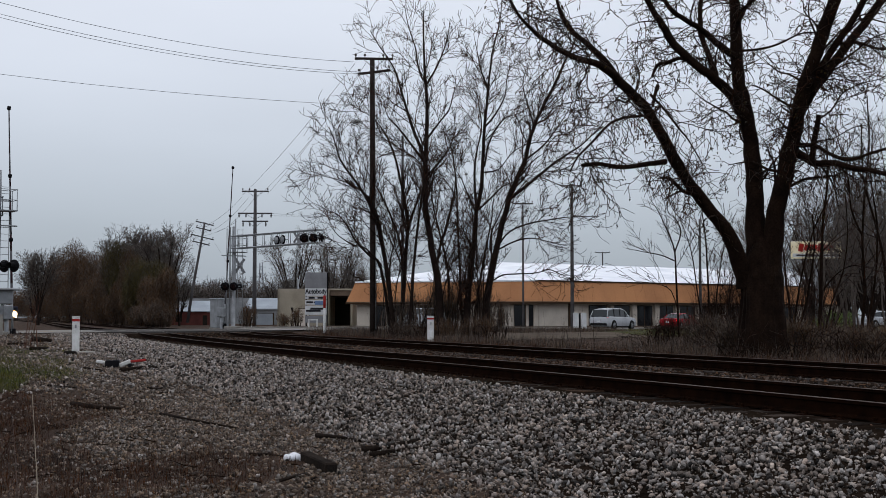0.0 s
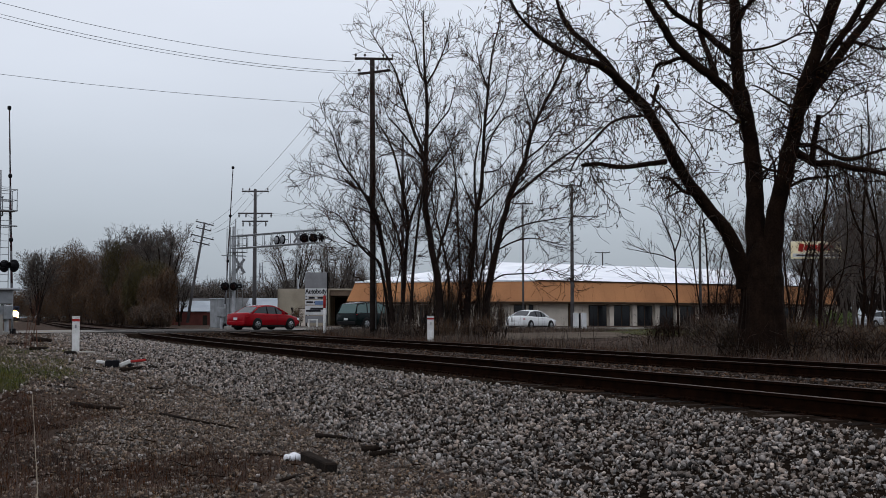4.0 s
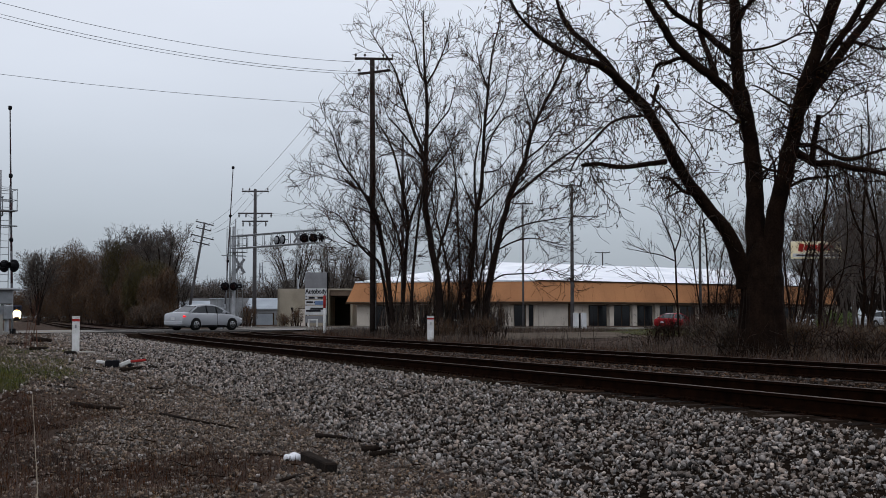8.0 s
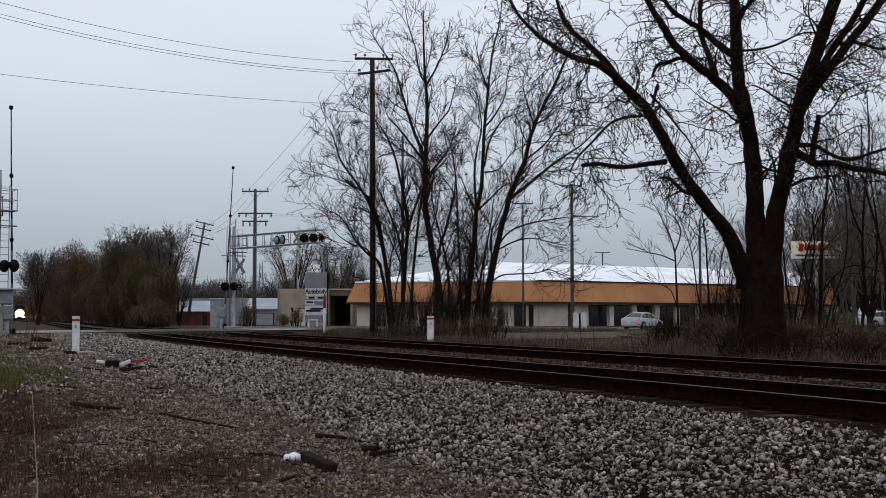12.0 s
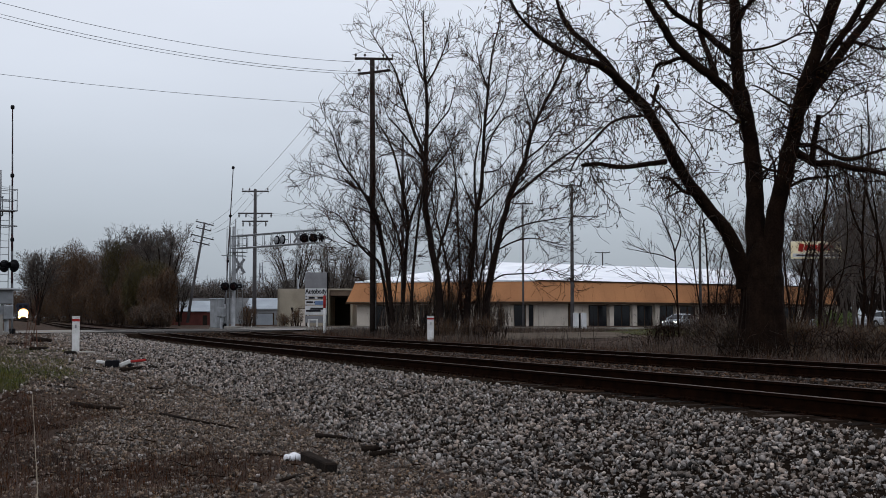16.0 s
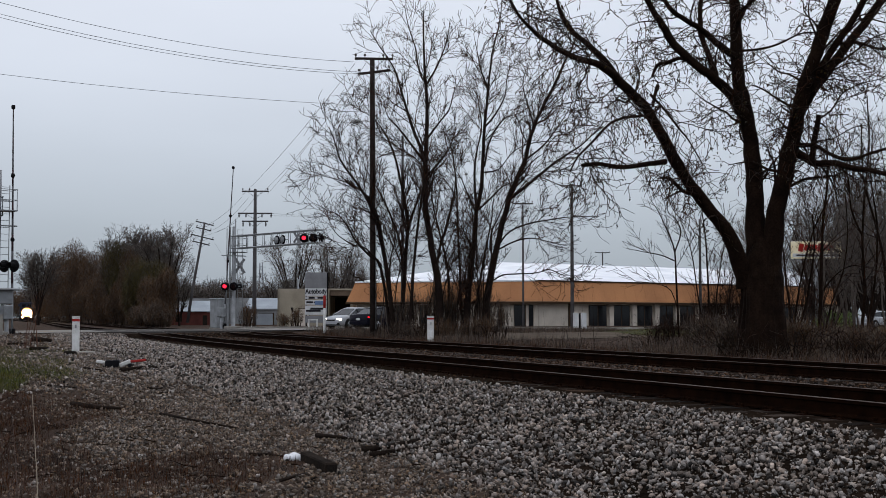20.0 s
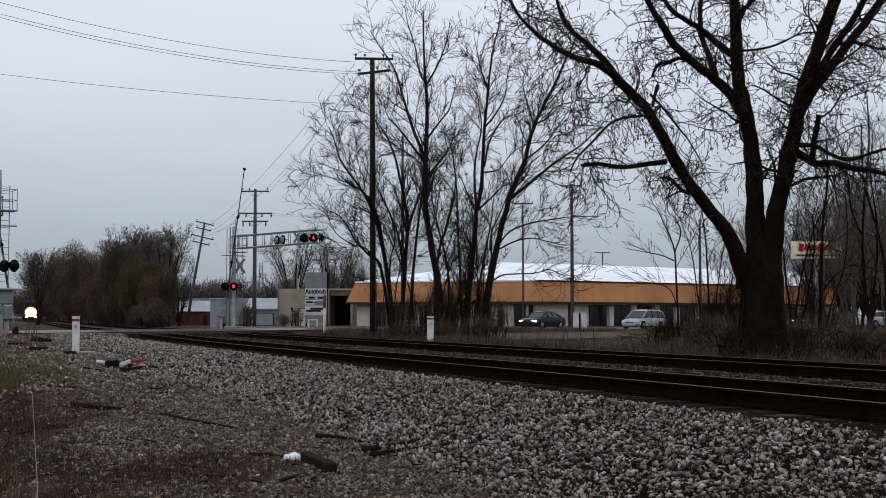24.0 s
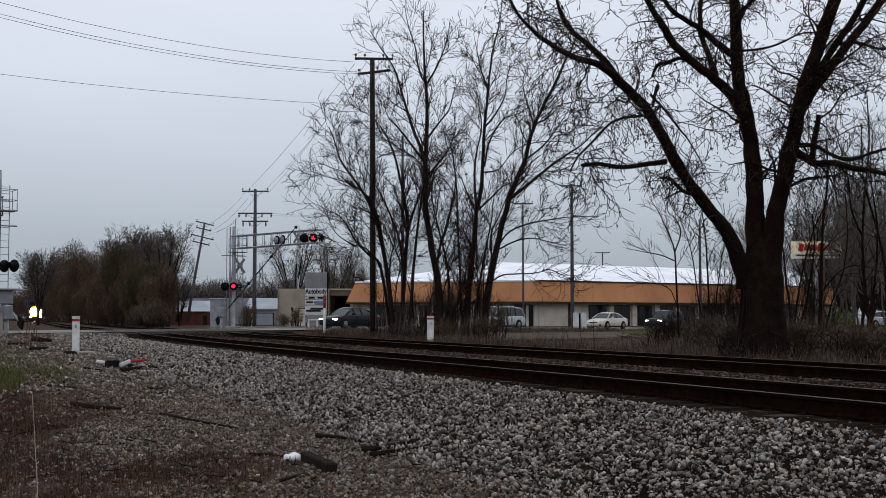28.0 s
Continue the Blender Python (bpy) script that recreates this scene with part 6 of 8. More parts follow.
for i, (p, r, h, n, m) in enumerate((
        ((-33.22, 140.80, 0.11), 3.0, 7.2, 6500, "bush_green"),
        ((-38.58, 154.88, 0.04), 3.8, 8.6, 8000, "bush_green"),
        ((-30.84, 133.76, 0.16), 2.0, 5.2, 5000, "bush_brown"),
        ((-34.64, 144.32, 0.10), 2.8, 7.2, 6000, "bush_brown"),
        ((-45.31, 172.48, -0.04), 4.2, 9.6, 8000, "bush_brown"),
        ((-54.02, 197.12, -0.17), 4.6, 11, 9000, "bush_brown"),
        ((-64.30, 225.28, -0.31), 5.4, 12.6, 9500, "bush_brown"),
        ((-76.26, 256.96, -0.46), 6.2, 13.2, 9500, "bush_brown"),
        ((-89.08, 292.16, -0.64), 5.6, 13.5, 9000, "bush_brown"),
        ((-112.12, 352.00, -0.93), 6.0, 8.5, 6000, "bush_brown"),
        ((-150.32, 457.60, -1.46), 8, 9, 6000, "bush_brown"),
        ((-203.10, 598.40, -2.16), 10, 12, 6000, "bush_brown"),
        ((-28.29, 126.72, 0.19), 0.9, 1.6, 900, "brush_pale"),
        ((-28.40, 123.20, 0.21), 1.4, 1.8, 1800, "brush_pale"),
        ((-29.60, 124.96, 0.20), 1.6, 2.1, 1800, "brush_pale"),
        ((-29.55, 126.72, 0.19), 1.5, 2.6, 3000, "bush_brown"),
        ((-38.74, 151.36, 0.06), 2.8, 4.6, 5500, "bush_brown"),
        ((-34.12, 140.80, 0.11), 2.4, 4.2, 5000, "bush_brown"),
        ((-50.99, 183.04, -0.10), 3.2, 5.6, 6000, "bush_brown"),
        ((-67.89, 228.80, -0.32), 4.2, 6.5, 6000, "bush_brown"),
        ((-93.13, 299.20, -0.67), 5, 7.5, 6000, "bush_brown"),
        ((-45.16, 168.96, -0.03), 3, 5, 6000, "bush_brown"))):
    thicket((p[0], p[1], -0.35), r, h * 1.10, int(n * 7), M[m], "dense dull green budding thicket" if m == "bush_green" else "pale brown leafless brush beside the line" if m == "brush_pale" else "dense brown leafless thicket beside the line", 700 + i, "bush", (0.2, 0.36 + p[1] / 800), (0.008, 0.012 + p[1] / 12000), lean=1.5)
for i, (p, r, h, n, m) in enumerate((
        ((-52.60, 264.00, 1.06), 13, 7.0, 9000, "twig_far"), ((-41.22, 264.00, 1.06), 12, 7.6, 9000, "twig_far"), ((-30.43, 264.00, 1.06), 12, 8.4, 9000, "twig_far"), ((-20.25, 264.00, 1.06), 12, 9.0, 9000, "twig_far"), ((-10.06, 264.00, 1.06), 12, 7.5, 7000, "twig_far"),
        ((75.81, 211.20, 0.05), 9, 7.0, 4000, "twig_far"))):
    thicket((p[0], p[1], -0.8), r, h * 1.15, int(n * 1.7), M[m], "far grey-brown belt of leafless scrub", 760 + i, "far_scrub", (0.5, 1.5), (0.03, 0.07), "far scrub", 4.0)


def weed_bed(name, n, a_range, b_range, size, width, material, label, seed, lean=0.7, keep=None, lift=0.0):
    rng = random.Random(seed)

    def place(r):
        while True:
            a, b = r.uniform(*a_range), r.uniform(*b_range)
            if keep is None or keep(a, b, r):
                return ab(a, b, ground_z(a, b) - 0.02 + lift)

    v, f = blades(n, rng, place, size, width, lean)
    ob = new(name, quick_mesh(name, v, f, material))
    return tagged(ob, label, "weeds", kind="stuff")


def patchy(scale, cut, seed):
    return lambda a, b, r: noise.noise((a * scale + seed, b * scale, 0.3)) + 0.25 * r.random() > cut


weed_bed("dry_weeds", 42000, (14.8, 18.8), (-8, 37), (0.08, 0.36), (0.003, 0.009), M["straw"], "dry brown weeds behind the tracks", 11, 1.8)
weed_bed("dark_brush", 16000, (16.9, 22.5), (-10, 19), (0.2, 0.8), (0.004, 0.010), M["under_brown"], "tangled dark brush round the tree foot", 12, 2.2, patchy(0.5, -0.15, 2))
weed_bed("low_brush", 16000, (17.2, 21.0), (18, 36), (0.15, 0.6), (0.004, 0.010), M["under_brown"], "low brown brush below the clump of trees", 13, 1.6, patchy(0.4, -0.05, 5))
weed_bed("dead_stalks", 160, (16.5, 21), (-6, 34), (0.9, 2.4), (0.006, 0.012), M["bark"], "dead standing stalks behind the tracks", 14, 0.35)
weed_bed("spring_grass", 12000, (35, 60), (28, 38.6), (0.08, 0.22), (0.012, 0.03), M["grass"], "short spring grass beside the road", 15, 0.7)

weed_bed("roadside_weeds", 26000, (16.5, 52), (33.0, 39.2), (0.18, 0.50), (0.006, 0.014), M["under_brown"], "dry brown weeds on the bank beside the road", 16, 0.9, lambda a, b, r: noise.noise((a * 0.25, b * 0.3, 6.0)) + 0.5 * r.random() > 0.0 + (0.55 if 36 < a < 46 else 0))
# dark undergrowth among the saplings
for i, (p, r, h, n) in enumerate((((8.64, 36.96, -0.12), 0.8, 1.0, 2500), ((10.15, 36.08, -0.13), 0.9, 1.0, 2200), ((11.69, 38.72, -0.20), 1.2, 0.8, 1500), ((11.99, 36.96, -0.15), 1.3, 0.75, 1700), ((12.92, 36.96, -0.15), 1.4, 0.8, 1800), ((14.50, 38.72, -0.20), 1.5, 0.9, 1800), ((15.47, 45.76, -0.30), 1.8, 0.85, 1800), ((14.56, 47.52, -0.26), 1.6, 0.8, 1500), ((18.01, 49.28, -0.38), 2.2, 0.9, 2200), ((9.11, 42.24, -0.10), 0.9, 1.1, 2500),
                                  ((0.17, 63.36, -0.38), 1.2, 1.0, 1300), ((1.61, 63.36, -0.38), 1.2, 1.1, 1300), ((-1.98, 63.36, -0.27), 1.1, 0.9, 1100))):
    thicket((p[0], p[1], -0.42), r, h, n, M["bush_brown" if i % 3 else "under_brown"], "dark leafless undergrowth behind the tracks", 820 + i, "undergrowth", (0.25, 0.8), (0.004, 0.009), "undergrowth behind the tracks", 5.0)
for i, (p, r, h, n) in enumerate((((9.72, 47.52, -0.26), 0.9, 1.3, 500), ((10.97, 49.28, -0.30), 1.2, 2.6, 900), ((12.47, 52.80, -0.37), 1.1, 3.6, 1000), ((8.53, 47.52, -0.26), 0.7, 1.0, 400), ((14.86, 52.80, -0.23), 1.2, 3.4, 700), ((16.88, 56.32, -0.30), 1.3, 3.4, 700))):
    thicket((p[0], p[1], -0.42), r, h, n * 2, M["twig"], "thin tangle of bare brush under the trees", 880 + i, "undergrowth", (0.4, 1.2), (0.005, 0.010), "undergrowth behind the tracks", 4.0)
for i, (p, r, h, n) in enumerate((((-2.4, 66.0), 1.0, 2.0, 520), ((-1.3, 66.8), 1.0, 2.3, 600), ((-0.2, 66.2), 1.0, 2.5, 650), ((0.8, 67.2), 1.0, 2.5, 650), ((1.8, 66.5), 1.0, 2.3, 600), ((2.9, 66.9), 1.0, 1.7, 380))):
    thicket((p[0], p[1], -0.42), r, h, n, M["under_brown"], "close upright brush between the stems of the clump", 1700 + i, "undergrowth", (0.4, 1.3), (0.008, 0.016), "undergrowth behind the tracks", 0.45)
CANES = {"rows": [(2.4, 0.7, 50, 4, 0.25, -0.05, 0.2, 0.6)], "stout": 0, "least": 0.006, "buds": 0.0, "bud_size": 0.04}
for i, p in enumerate(((8.03, 34.32, -0.11), (9.12, 33.09, -0.11), (10.20, 34.32, -0.14), (10.70, 33.44, -0.15), (11.15, 32.56, -0.15), (12.21, 33.44, -0.18), (13.41, 40.48, -0.17), (8.82, 40.48, -0.17), (2.33, 59.84, -0.32), (-1.23, 61.60, -0.24), (7.30, 44.00, -0.18))):
    g = random.Random(990 + i)
    w = Wood(990 + i)
    stems = []
    for k in range(16):
        t, hgt = g.uniform(0, 6.28), g.uniform(0.6, 1.35)
        out = g.uniform(0.5, 1.5)
        foot = (g.uniform(-0.3, 0.3), g.uniform(-0.3, 0.3), -0.1)
        stems.append((tuple((foot[0] + math.cos(t) * out * q, foot[1] + math.sin(t) * out * q, hgt * (1.9 * q - 1.25 * q * q)) for q in (0, 0.25, 0.5, 0.75, 1.0)), 0.012, 0.005))
    tree("bramble", "tangle of arching bare canes", stems, CANES, 1000 + 40 * i, M["bark"], M["twig"], (p[0], p[1], -0.4), None, None, "brambles behind the tracks", "bramble")
gp = (36.79, 116.16, 0.61)
thicket((gp[0], gp[1], -0.3), 2.3, 1.7, 4500, M["fresh_green"], "pale green young bush by the shop", 860, "green_bush", (0.15, 0.4), (0.02, 0.05), "bushes near the shop")

for i, (p, h) in enumerate((((-14.81, 93.28, 0.19), 1.9), ((-15.02, 96.80, 0.17), 1.5), ((-11.63, 98.56, 0.16), 1.7), ((-12.83, 100.32, 0.13), 1.0))):
    thicket((p[0], p[1], -0.1), 0.6, h, 700, M["bush_brown"], "small bare shrub beside the road", 1500 + i, "roadside_shrub", (0.2, 0.6), (0.008, 0.016), "shrubs beside the road", 1.2)


# ---- ballast and litter ----
def pebble(seed):
    """One angular crushed stone of unit size: corners and triangles."""
    rng = random.Random(seed)
    if seed % 5 < 3:
        v = np.array([(x, y, z) for x in (-1, 1) for y in (-1, 1) for z in (-1, 1)], dtype=float) * 0.64
        v *= np.array([[rng.uniform(0.55, 1.3) for _ in range(3)] for _ in range(8)])
        f = np.array([(0, 1, 3), (0, 3, 2), (4, 6, 7), (4, 7, 5), (0, 4, 5), (0, 5, 1), (2, 3, 7), (2, 7, 6), (0, 2, 6), (0, 6, 4), (1, 5, 7), (1, 7, 3)], dtype=np.int64)
    else:
        v = np.array([(1, 0, 0), (-1, 0, 0), (0, 1, 0), (0, -1, 0), (0, 0, 1), (0, 0, -1)], dtype=float)
        v = v * np.array([[rng.uniform(0.75, 1.1)] for _ in range(6)]) + np.array([[rng.uniform(-0.38, 0.38) for _ in range(3)] for _ in range(6)])
        f = np.array([(0, 2, 4), (2, 1, 4), (1, 3, 4), (3, 0, 4), (2, 0, 5), (1, 2, 5), (3, 1, 5), (0, 3, 5)], dtype=np.int64)
    v *= np.array([[1.15, rng.uniform(0.6, 0.95), rng.uniform(0.45, 0.8)]])
    return v, f


def turns(n, rng):
    """n random turns, as matrices."""
    q = rng.normal(size=(n, 4))
    q /= np.linalg.norm(q, axis=1, keepdims=True)
    w, x, y, z = q.T
    return np.stack([1 - 2 * (y * y + z * z), 2 * (x * y - z * w), 2 * (x * z + y * w), 2 * (x * y + z * w), 1 - 2 * (x * x + z * z), 2 * (y * z - x * w), 2 * (x * z - y * w), 2 * (y * z + x * w), 1 - 2 * (x * x + y * y)], axis=1).reshape(n, 3, 3)


def strew(a_range, b_range, per_m2, size, seed, keep=None, sink=0.25, lift=0.035):
    """Loose stones over a stretch of ground."""
    rng = np.random.default_rng(seed)
    n = int((a_range[1] - a_range[0]) * (b_range[1] - b_range[0]) * per_m2)
    a, b = rng.uniform(*a_range, n), rng.uniform(*b_range, n)
    if keep is not None:
        ok = np.array([keep(p, q) for p, q in zip(a, b)], dtype=bool)
        a, b = a[ok], b[ok]
        n = len(a)
    z = np.array([ground_z(p, q) for p, q in zip(a, b)])
    s = rng.uniform(*size, n) * rng.choice([0.6, 0.8, 1.0, 1.0, 1.15], n)
    p, q = ACROSS * a, ALONG * b + SLANT * a
    spots = np.stack([p * CT - q * ST, p * ST + q * CT, z + s * (0.45 - sink) + rng.uniform(0, 1, n) ** 2 * lift * np.clip((6.9 - a) * 1.6, 0.25, 1)], axis=1)
    rot = turns(n, rng)
    kinds = rng.integers(0, 10, n)
    vv, ff, k = [], [], 0
    for i in range(10):
        pick = kinds == i
        m = int(pick.sum())
        if not m:
            continue
        v, f = pebble(i)
        pts = np.einsum("nij,kj->nki", rot[pick], v) * s[pick][:, None, None] + spots[pick][:, None, :]
        vv.append(pts.reshape(-1, 3))
        ff.append((f[None] + (np.arange(m) * len(v))[:, None, None]).reshape(-1, 3) + k)
        k += m * len(v)
    return np.concatenate(vv), np.concatenate(ff)


def stones(name, beds, material, label):
    vv, ff, k = [], [], 0
    for bed in beds:
        v, f = strew(*bed)
        vv.append(v)
        ff.append(f + k)
        k += len(v)
    ob = new(name, quick_mesh(name, np.concatenate(vv), np.concatenate(ff), material))
    return tagged(ob, label, "gravel", kind="stuff")


def weedy(a, b):
    """Where dead weeds cover the soil and the gravel is thin."""
    edge = 0.35 * noise.noise((a * 1.3, b * 0.9, 21.0)) + 0.2 * noise.noise((a * 5, b * 4, 22.0))
    strip = a < 1.0 + edge * 1.5 and 4 < b < 14.5
    patch = ((a - 1.85) / 0.85) ** 2 + ((b - 6.75) / 0.75) ** 2 < 1 + 2.2 * edge
    return strip or patch


fading = lambda a, b: noise.noise((a * 0.8, b * 0.5, 9.0)) + 0.35 * noise.noise((a * 9, b * 9, 2.0)) > 0.45 - 0.22 * a and not weedy(a, b)
stones("ballast", [((3.6, 6.50), (0.6, 8), 760, (0.017, 0.034), 1, None, 0.25, 0.075), ((3.6, 6.50), (8, 15), 520, (0.020, 0.038), 2, None, 0.25, 0.075), ((3.4, 6.52), (15, 26), 280, (0.024, 0.045), 3, None, 0.25, 0.07), ((3.4, 6.55), (26, 39), 130, (0.03, 0.052), 4),
                   ((3.6, 6.50), (-8, 0.6), 120, (0.026, 0.046), 17)],
       M["stone"], "grey crushed-stone ballast on the track shoulder")
stones("small_ballast", [((3.6, 6.5), (0.4, 8), 620, (0.009, 0.018), 41, None, 0.3, 0.03), ((3.6, 6.5), (8, 15), 300, (0.012, 0.022), 42, None, 0.3, 0.03)], M["stone"], "small chips between the ballast stones")
stones("soil_stones", [((0.6, 3.7), (2.2, 12), 270, (0.010, 0.028), 14, fading, 0.1, 0.01), ((-1.0, 3.6), (12, 27), 110, (0.018, 0.042), 15, fading, 0.1, 0.01)], M["soil_stone"], "dull crushed stones strewn over the soil")
stones("track_ballast", [((6.45, 7.16), (-6, 38), 120, (0.012, 0.030), 16, None, 0.3, 0.008), ((7.4, 8.6), (0, 22), 110, (0.025, 0.042), 5), ((8.9, 11.6), (0, 22), 120, (0.025, 0.045), 6), ((8.9, 11.6), (22, 39), 40, (0.035, 0.055), 7), ((11.9, 13.1), (2, 30), 60, (0.03, 0.05), 8), ((13.4, 15.6), (2, 30), 70, (0.03, 0.05), 9)],
       M["stained_stone"], "rust-stained crushed stone between the rails")
thin = lambda a, b: noise.noise((a * 0.7, b * 0.7, 4.0)) > -0.4 - 0.35 * max(0, (a - 1.5) / 2.5) and not (weedy(a, b) and noise.noise((a * 11, b * 11, 1.0)) < 0.04)
stones("loose_gravel", [((-4, 3.9), (-6, 2.5), 60, (0.012, 0.03), 18, thin, 0.1, 0.004), ((-1.5, 3.9), (2.5, 12), 900, (0.008, 0.026), 10, thin, 0.1, 0.004), ((-2.5, 3.8), (12, 26), 240, (0.014, 0.034), 11, thin, 0.1, 0.004), ((-4, 3.8), (26, 39), 90, (0.025, 0.055), 12, thin, 0.1, 0.004)],
       M["grit"], "fine gravel and grit scattered over bare soil")
stones("pale_chips", [((0.5, 4.2), (2.5, 14), 9, (0.016, 0.036), 13, None, 0.05, 0.004), ((-3, 3.8), (14, 38), 22, (0.025, 0.055), 19, None, 0.05, 0.004)], M["stone"], "pale stone chips lying on the soil")

# the nearest stones, one by one
bed_group = thing("ballast_edge", "loose ballast stones at the foot of the shoulder", "ballast")
singles = []
for i in range(10):
    v, f = pebble(i)
    singles.append(quick_mesh("stone", v, f, M["stone_single"]))
rng = random.Random(31)
for i in range(290):
    a, b = rng.uniform(3.0, 6.2), rng.uniform(1.6, 5.2)
    ob = new("stone", singles[i % 10])
    ob.parent = bed_group
    s = rng.uniform(0.026, 0.044)
    ob.matrix_basis = Matrix.LocRotScale(ab(a, b, ground_z(a, b) + s * 0.45), Euler((rng.uniform(0, 6), rng.uniform(0, 6), rng.uniform(0, 6))), (s, s, s))

# weeds and grass in front
weed_bed("verge_grass", 16000, (0.0, 2.9), (16, 29), (0.04, 0.15), (0.004, 0.009), M["grass"], "thin green grass on the verge", 21, 1.0, lambda a, b, r: noise.noise((a * 0.9, b * 0.35, 3.0)) + 0.5 * r.random() > 0.05 + 0.22 * (a - 0.6))
weed_bed("grass_tuft", 9000, (0.0, 1.7), (14, 20), (0.06, 0.2), (0.003, 0.008), M["grass"], "tuft of fresh green grass", 22, 0.9, lambda a, b, r: (a - 0.3) ** 2 / 0.5 + (b - 16.8) ** 2 / 6 < 0.8 + 0.5 * r.random())
weed_bed("red_brown_weeds", 56000, (-0.6, 2.9), (4.2, 14.5), (0.03, 0.13), (0.0018, 0.0052), M["weed_red"], "matted reddish-brown dead weeds", 28, 3.5, lambda a, b, r: weedy(a, b))
weed_bed("brown_weeds", 36000, (-0.4, 2.4), (4.8, 14.5), (0.03, 0.13), (0.0016, 0.0046), M["straw"], "flattened dry brown weeds", 23, 3.5, lambda a, b, r: noise.noise((a * 0.6, b * 0.4, 3.0)) + 0.4 * r.random() > 0.32 * (a - 0.9))
weed_bed("standing_weeds", 2600, (-0.4, 1.6), (5, 13), (0.10, 0.38), (0.0012, 0.0025), M["straw"], "thin standing dry weeds", 26, 1.3, patchy(0.7, 0.0, 3))
weed_bed("weed_litter", 30000, (0.0, 3.8), (4, 22), (0.03, 0.11), (0.0015, 0.004), M["bush_brown"], "dead leaves and stalks on the gravel", 24, 4.0, patchy(0.9, -0.02, 13))
weed_bed("dark_litter", 34000, (-0.4, 3.9), (4, 18), (0.02, 0.09), (0.002, 0.005), M["twig"], "dark rotten twigs on the gravel", 27, 4.0, patchy(1.1, 0.0, 31))
weed_bed("far_verge_weeds", 6000, (-14, 2.5), (26, 38.5), (0.08, 0.35), (0.006, 0.016), M["straw"], "dry weeds beside the road", 25, 0.9, patchy(0.4, -0.1, 17))


litter = Wood(77)
for k in range(280):
    a, b = litter.rng.uniform(0.1, 4.6), litter.rng.uniform(4.6, 20)
    if noise.noise((a * 0.8, b * 0.5, 40.0)) < -0.1:
        continue
    turn, n = litter.rng.uniform(0, 6.28), litter.rng.uniform(0.06, 0.32)
    foot = Vector(ab(a, b, ground_z(a, b) + 0.03))
    litter.limb(litter.stray(foot, Vector((math.cos(turn), math.sin(turn), litter.rng.uniform(-0.02, 0.10))), n, 4, 0.2, 0.0), litter.rng.uniform(0.004, 0.009), 0.002, 4)
tagged(new("fallen_twigs", quick_mesh("fallen_twigs", litter.v, litter.f, M["bark"])), "short dark fallen twigs on gravel and soil", "twigs", kind="stuff")


def stick(pts, r, label, material="old_wood"):
    pts = [Vector(p) for p in pts]
    single("stick", Shape().tube(pts, [r * (1 - 0.5 * i / (len(pts) - 1)) for i in range(len(pts))], 6), M[material], label, "stick", group="sticks on the gravel")


def on_ground(a, b, up=0.0):
    return Vector(ab(a, b, ground_z(a, b) + up))


# ---- vehicles ----
def loft(rings, soft=True, close=True):
    """Skin over rings of equal count."""
    s = Shape()
    n = len(rings[0])
    for ring in rings:
        s.v += [tuple(p) for p in ring]
    for i in range(len(rings) - 1):
        for j in range(n):
            q = (j + 1) % n
            s.f.append((i * n + j, i * n + q, (i + 1) * n + q, (i + 1) * n + j))
            s.soft.append(soft)
    if close:
        s.f += [tuple(range(n))[::-1], tuple(range((len(rings) - 1) * n, len(rings) * n))]
        s.soft += [False, False]
    return s


SEDAN = {"L": 4.45, "W": 1.80, "H": 1.46, "belt": 0.98,
         "deck": ((-2.22, 0.62, 0.80), (-2.17, 0.94, 0.92), (-1.79, 1.02, 0.98), (-1.29, 1.0, 1.0), (0.00, 0.97, 1.0), (0.87, 0.95, 1.0), (1.38, 0.90, 0.98), (1.93, 0.78, 0.92), (2.15, 0.64, 0.82), (2.22, 0.48, 0.74)),
         "cabin": ((-1.70, 1.0, 0.80), (-1.06, 1.36, 0.66), (-0.46, 1.45, 0.64), (0.14, 1.45, 0.64), (0.50, 1.36, 0.66), (1.15, 0.95, 0.80)), "pillars": (-0.38, 0.32), "axle": (-1.30, 1.30), "r": 0.33}
SUV = {"L": 4.65, "W": 1.86, "H": 1.76, "belt": 1.08,
       "deck": ((-2.3, 0.62, 0.86), (-2.28, 1.02, 0.96), (-1.9, 1.10, 1.0), (-1.2, 1.08, 1.0), (0.0, 1.06, 1.0), (0.95, 1.05, 1.0), (1.45, 1.03, 0.98), (2.05, 0.95, 0.94), (2.26, 0.78, 0.86), (2.32, 0.55, 0.78)),
       "cabin": ((-2.26, 1.06, 0.86), (-2.02, 1.62, 0.74), (-1.2, 1.74, 0.73), (0.0, 1.76, 0.73), (0.45, 1.68, 0.73), (1.15, 1.05, 0.84)), "pillars": (-1.15, -0.25, 0.55), "axle": (-1.38, 1.38), "r": 0.36}
VAN = {"L": 5.0, "W": 1.95, "H": 1.78, "belt": 1.02,
       "deck": ((-2.46, 0.60, 0.86), (-2.44, 0.98, 0.96), (-2.0, 1.05, 1.0), (-1.2, 1.04, 1.0), (0.0, 1.02, 1.0), (1.1, 1.0, 1.0), (1.7, 0.95, 0.97), (2.2, 0.84, 0.92), (2.42, 0.68, 0.84), (2.5, 0.5, 0.76)),
       "cabin": ((-2.42, 1.02, 0.86), (-2.2, 1.66, 0.76), (-1.2, 1.77, 0.75), (0.2, 1.77, 0.75), (0.7, 1.66, 0.75), (1.65, 1.0, 0.84)), "pillars": (-1.2, -0.2, 0.75), "axle": (-1.5, 1.55), "r": 0.35}


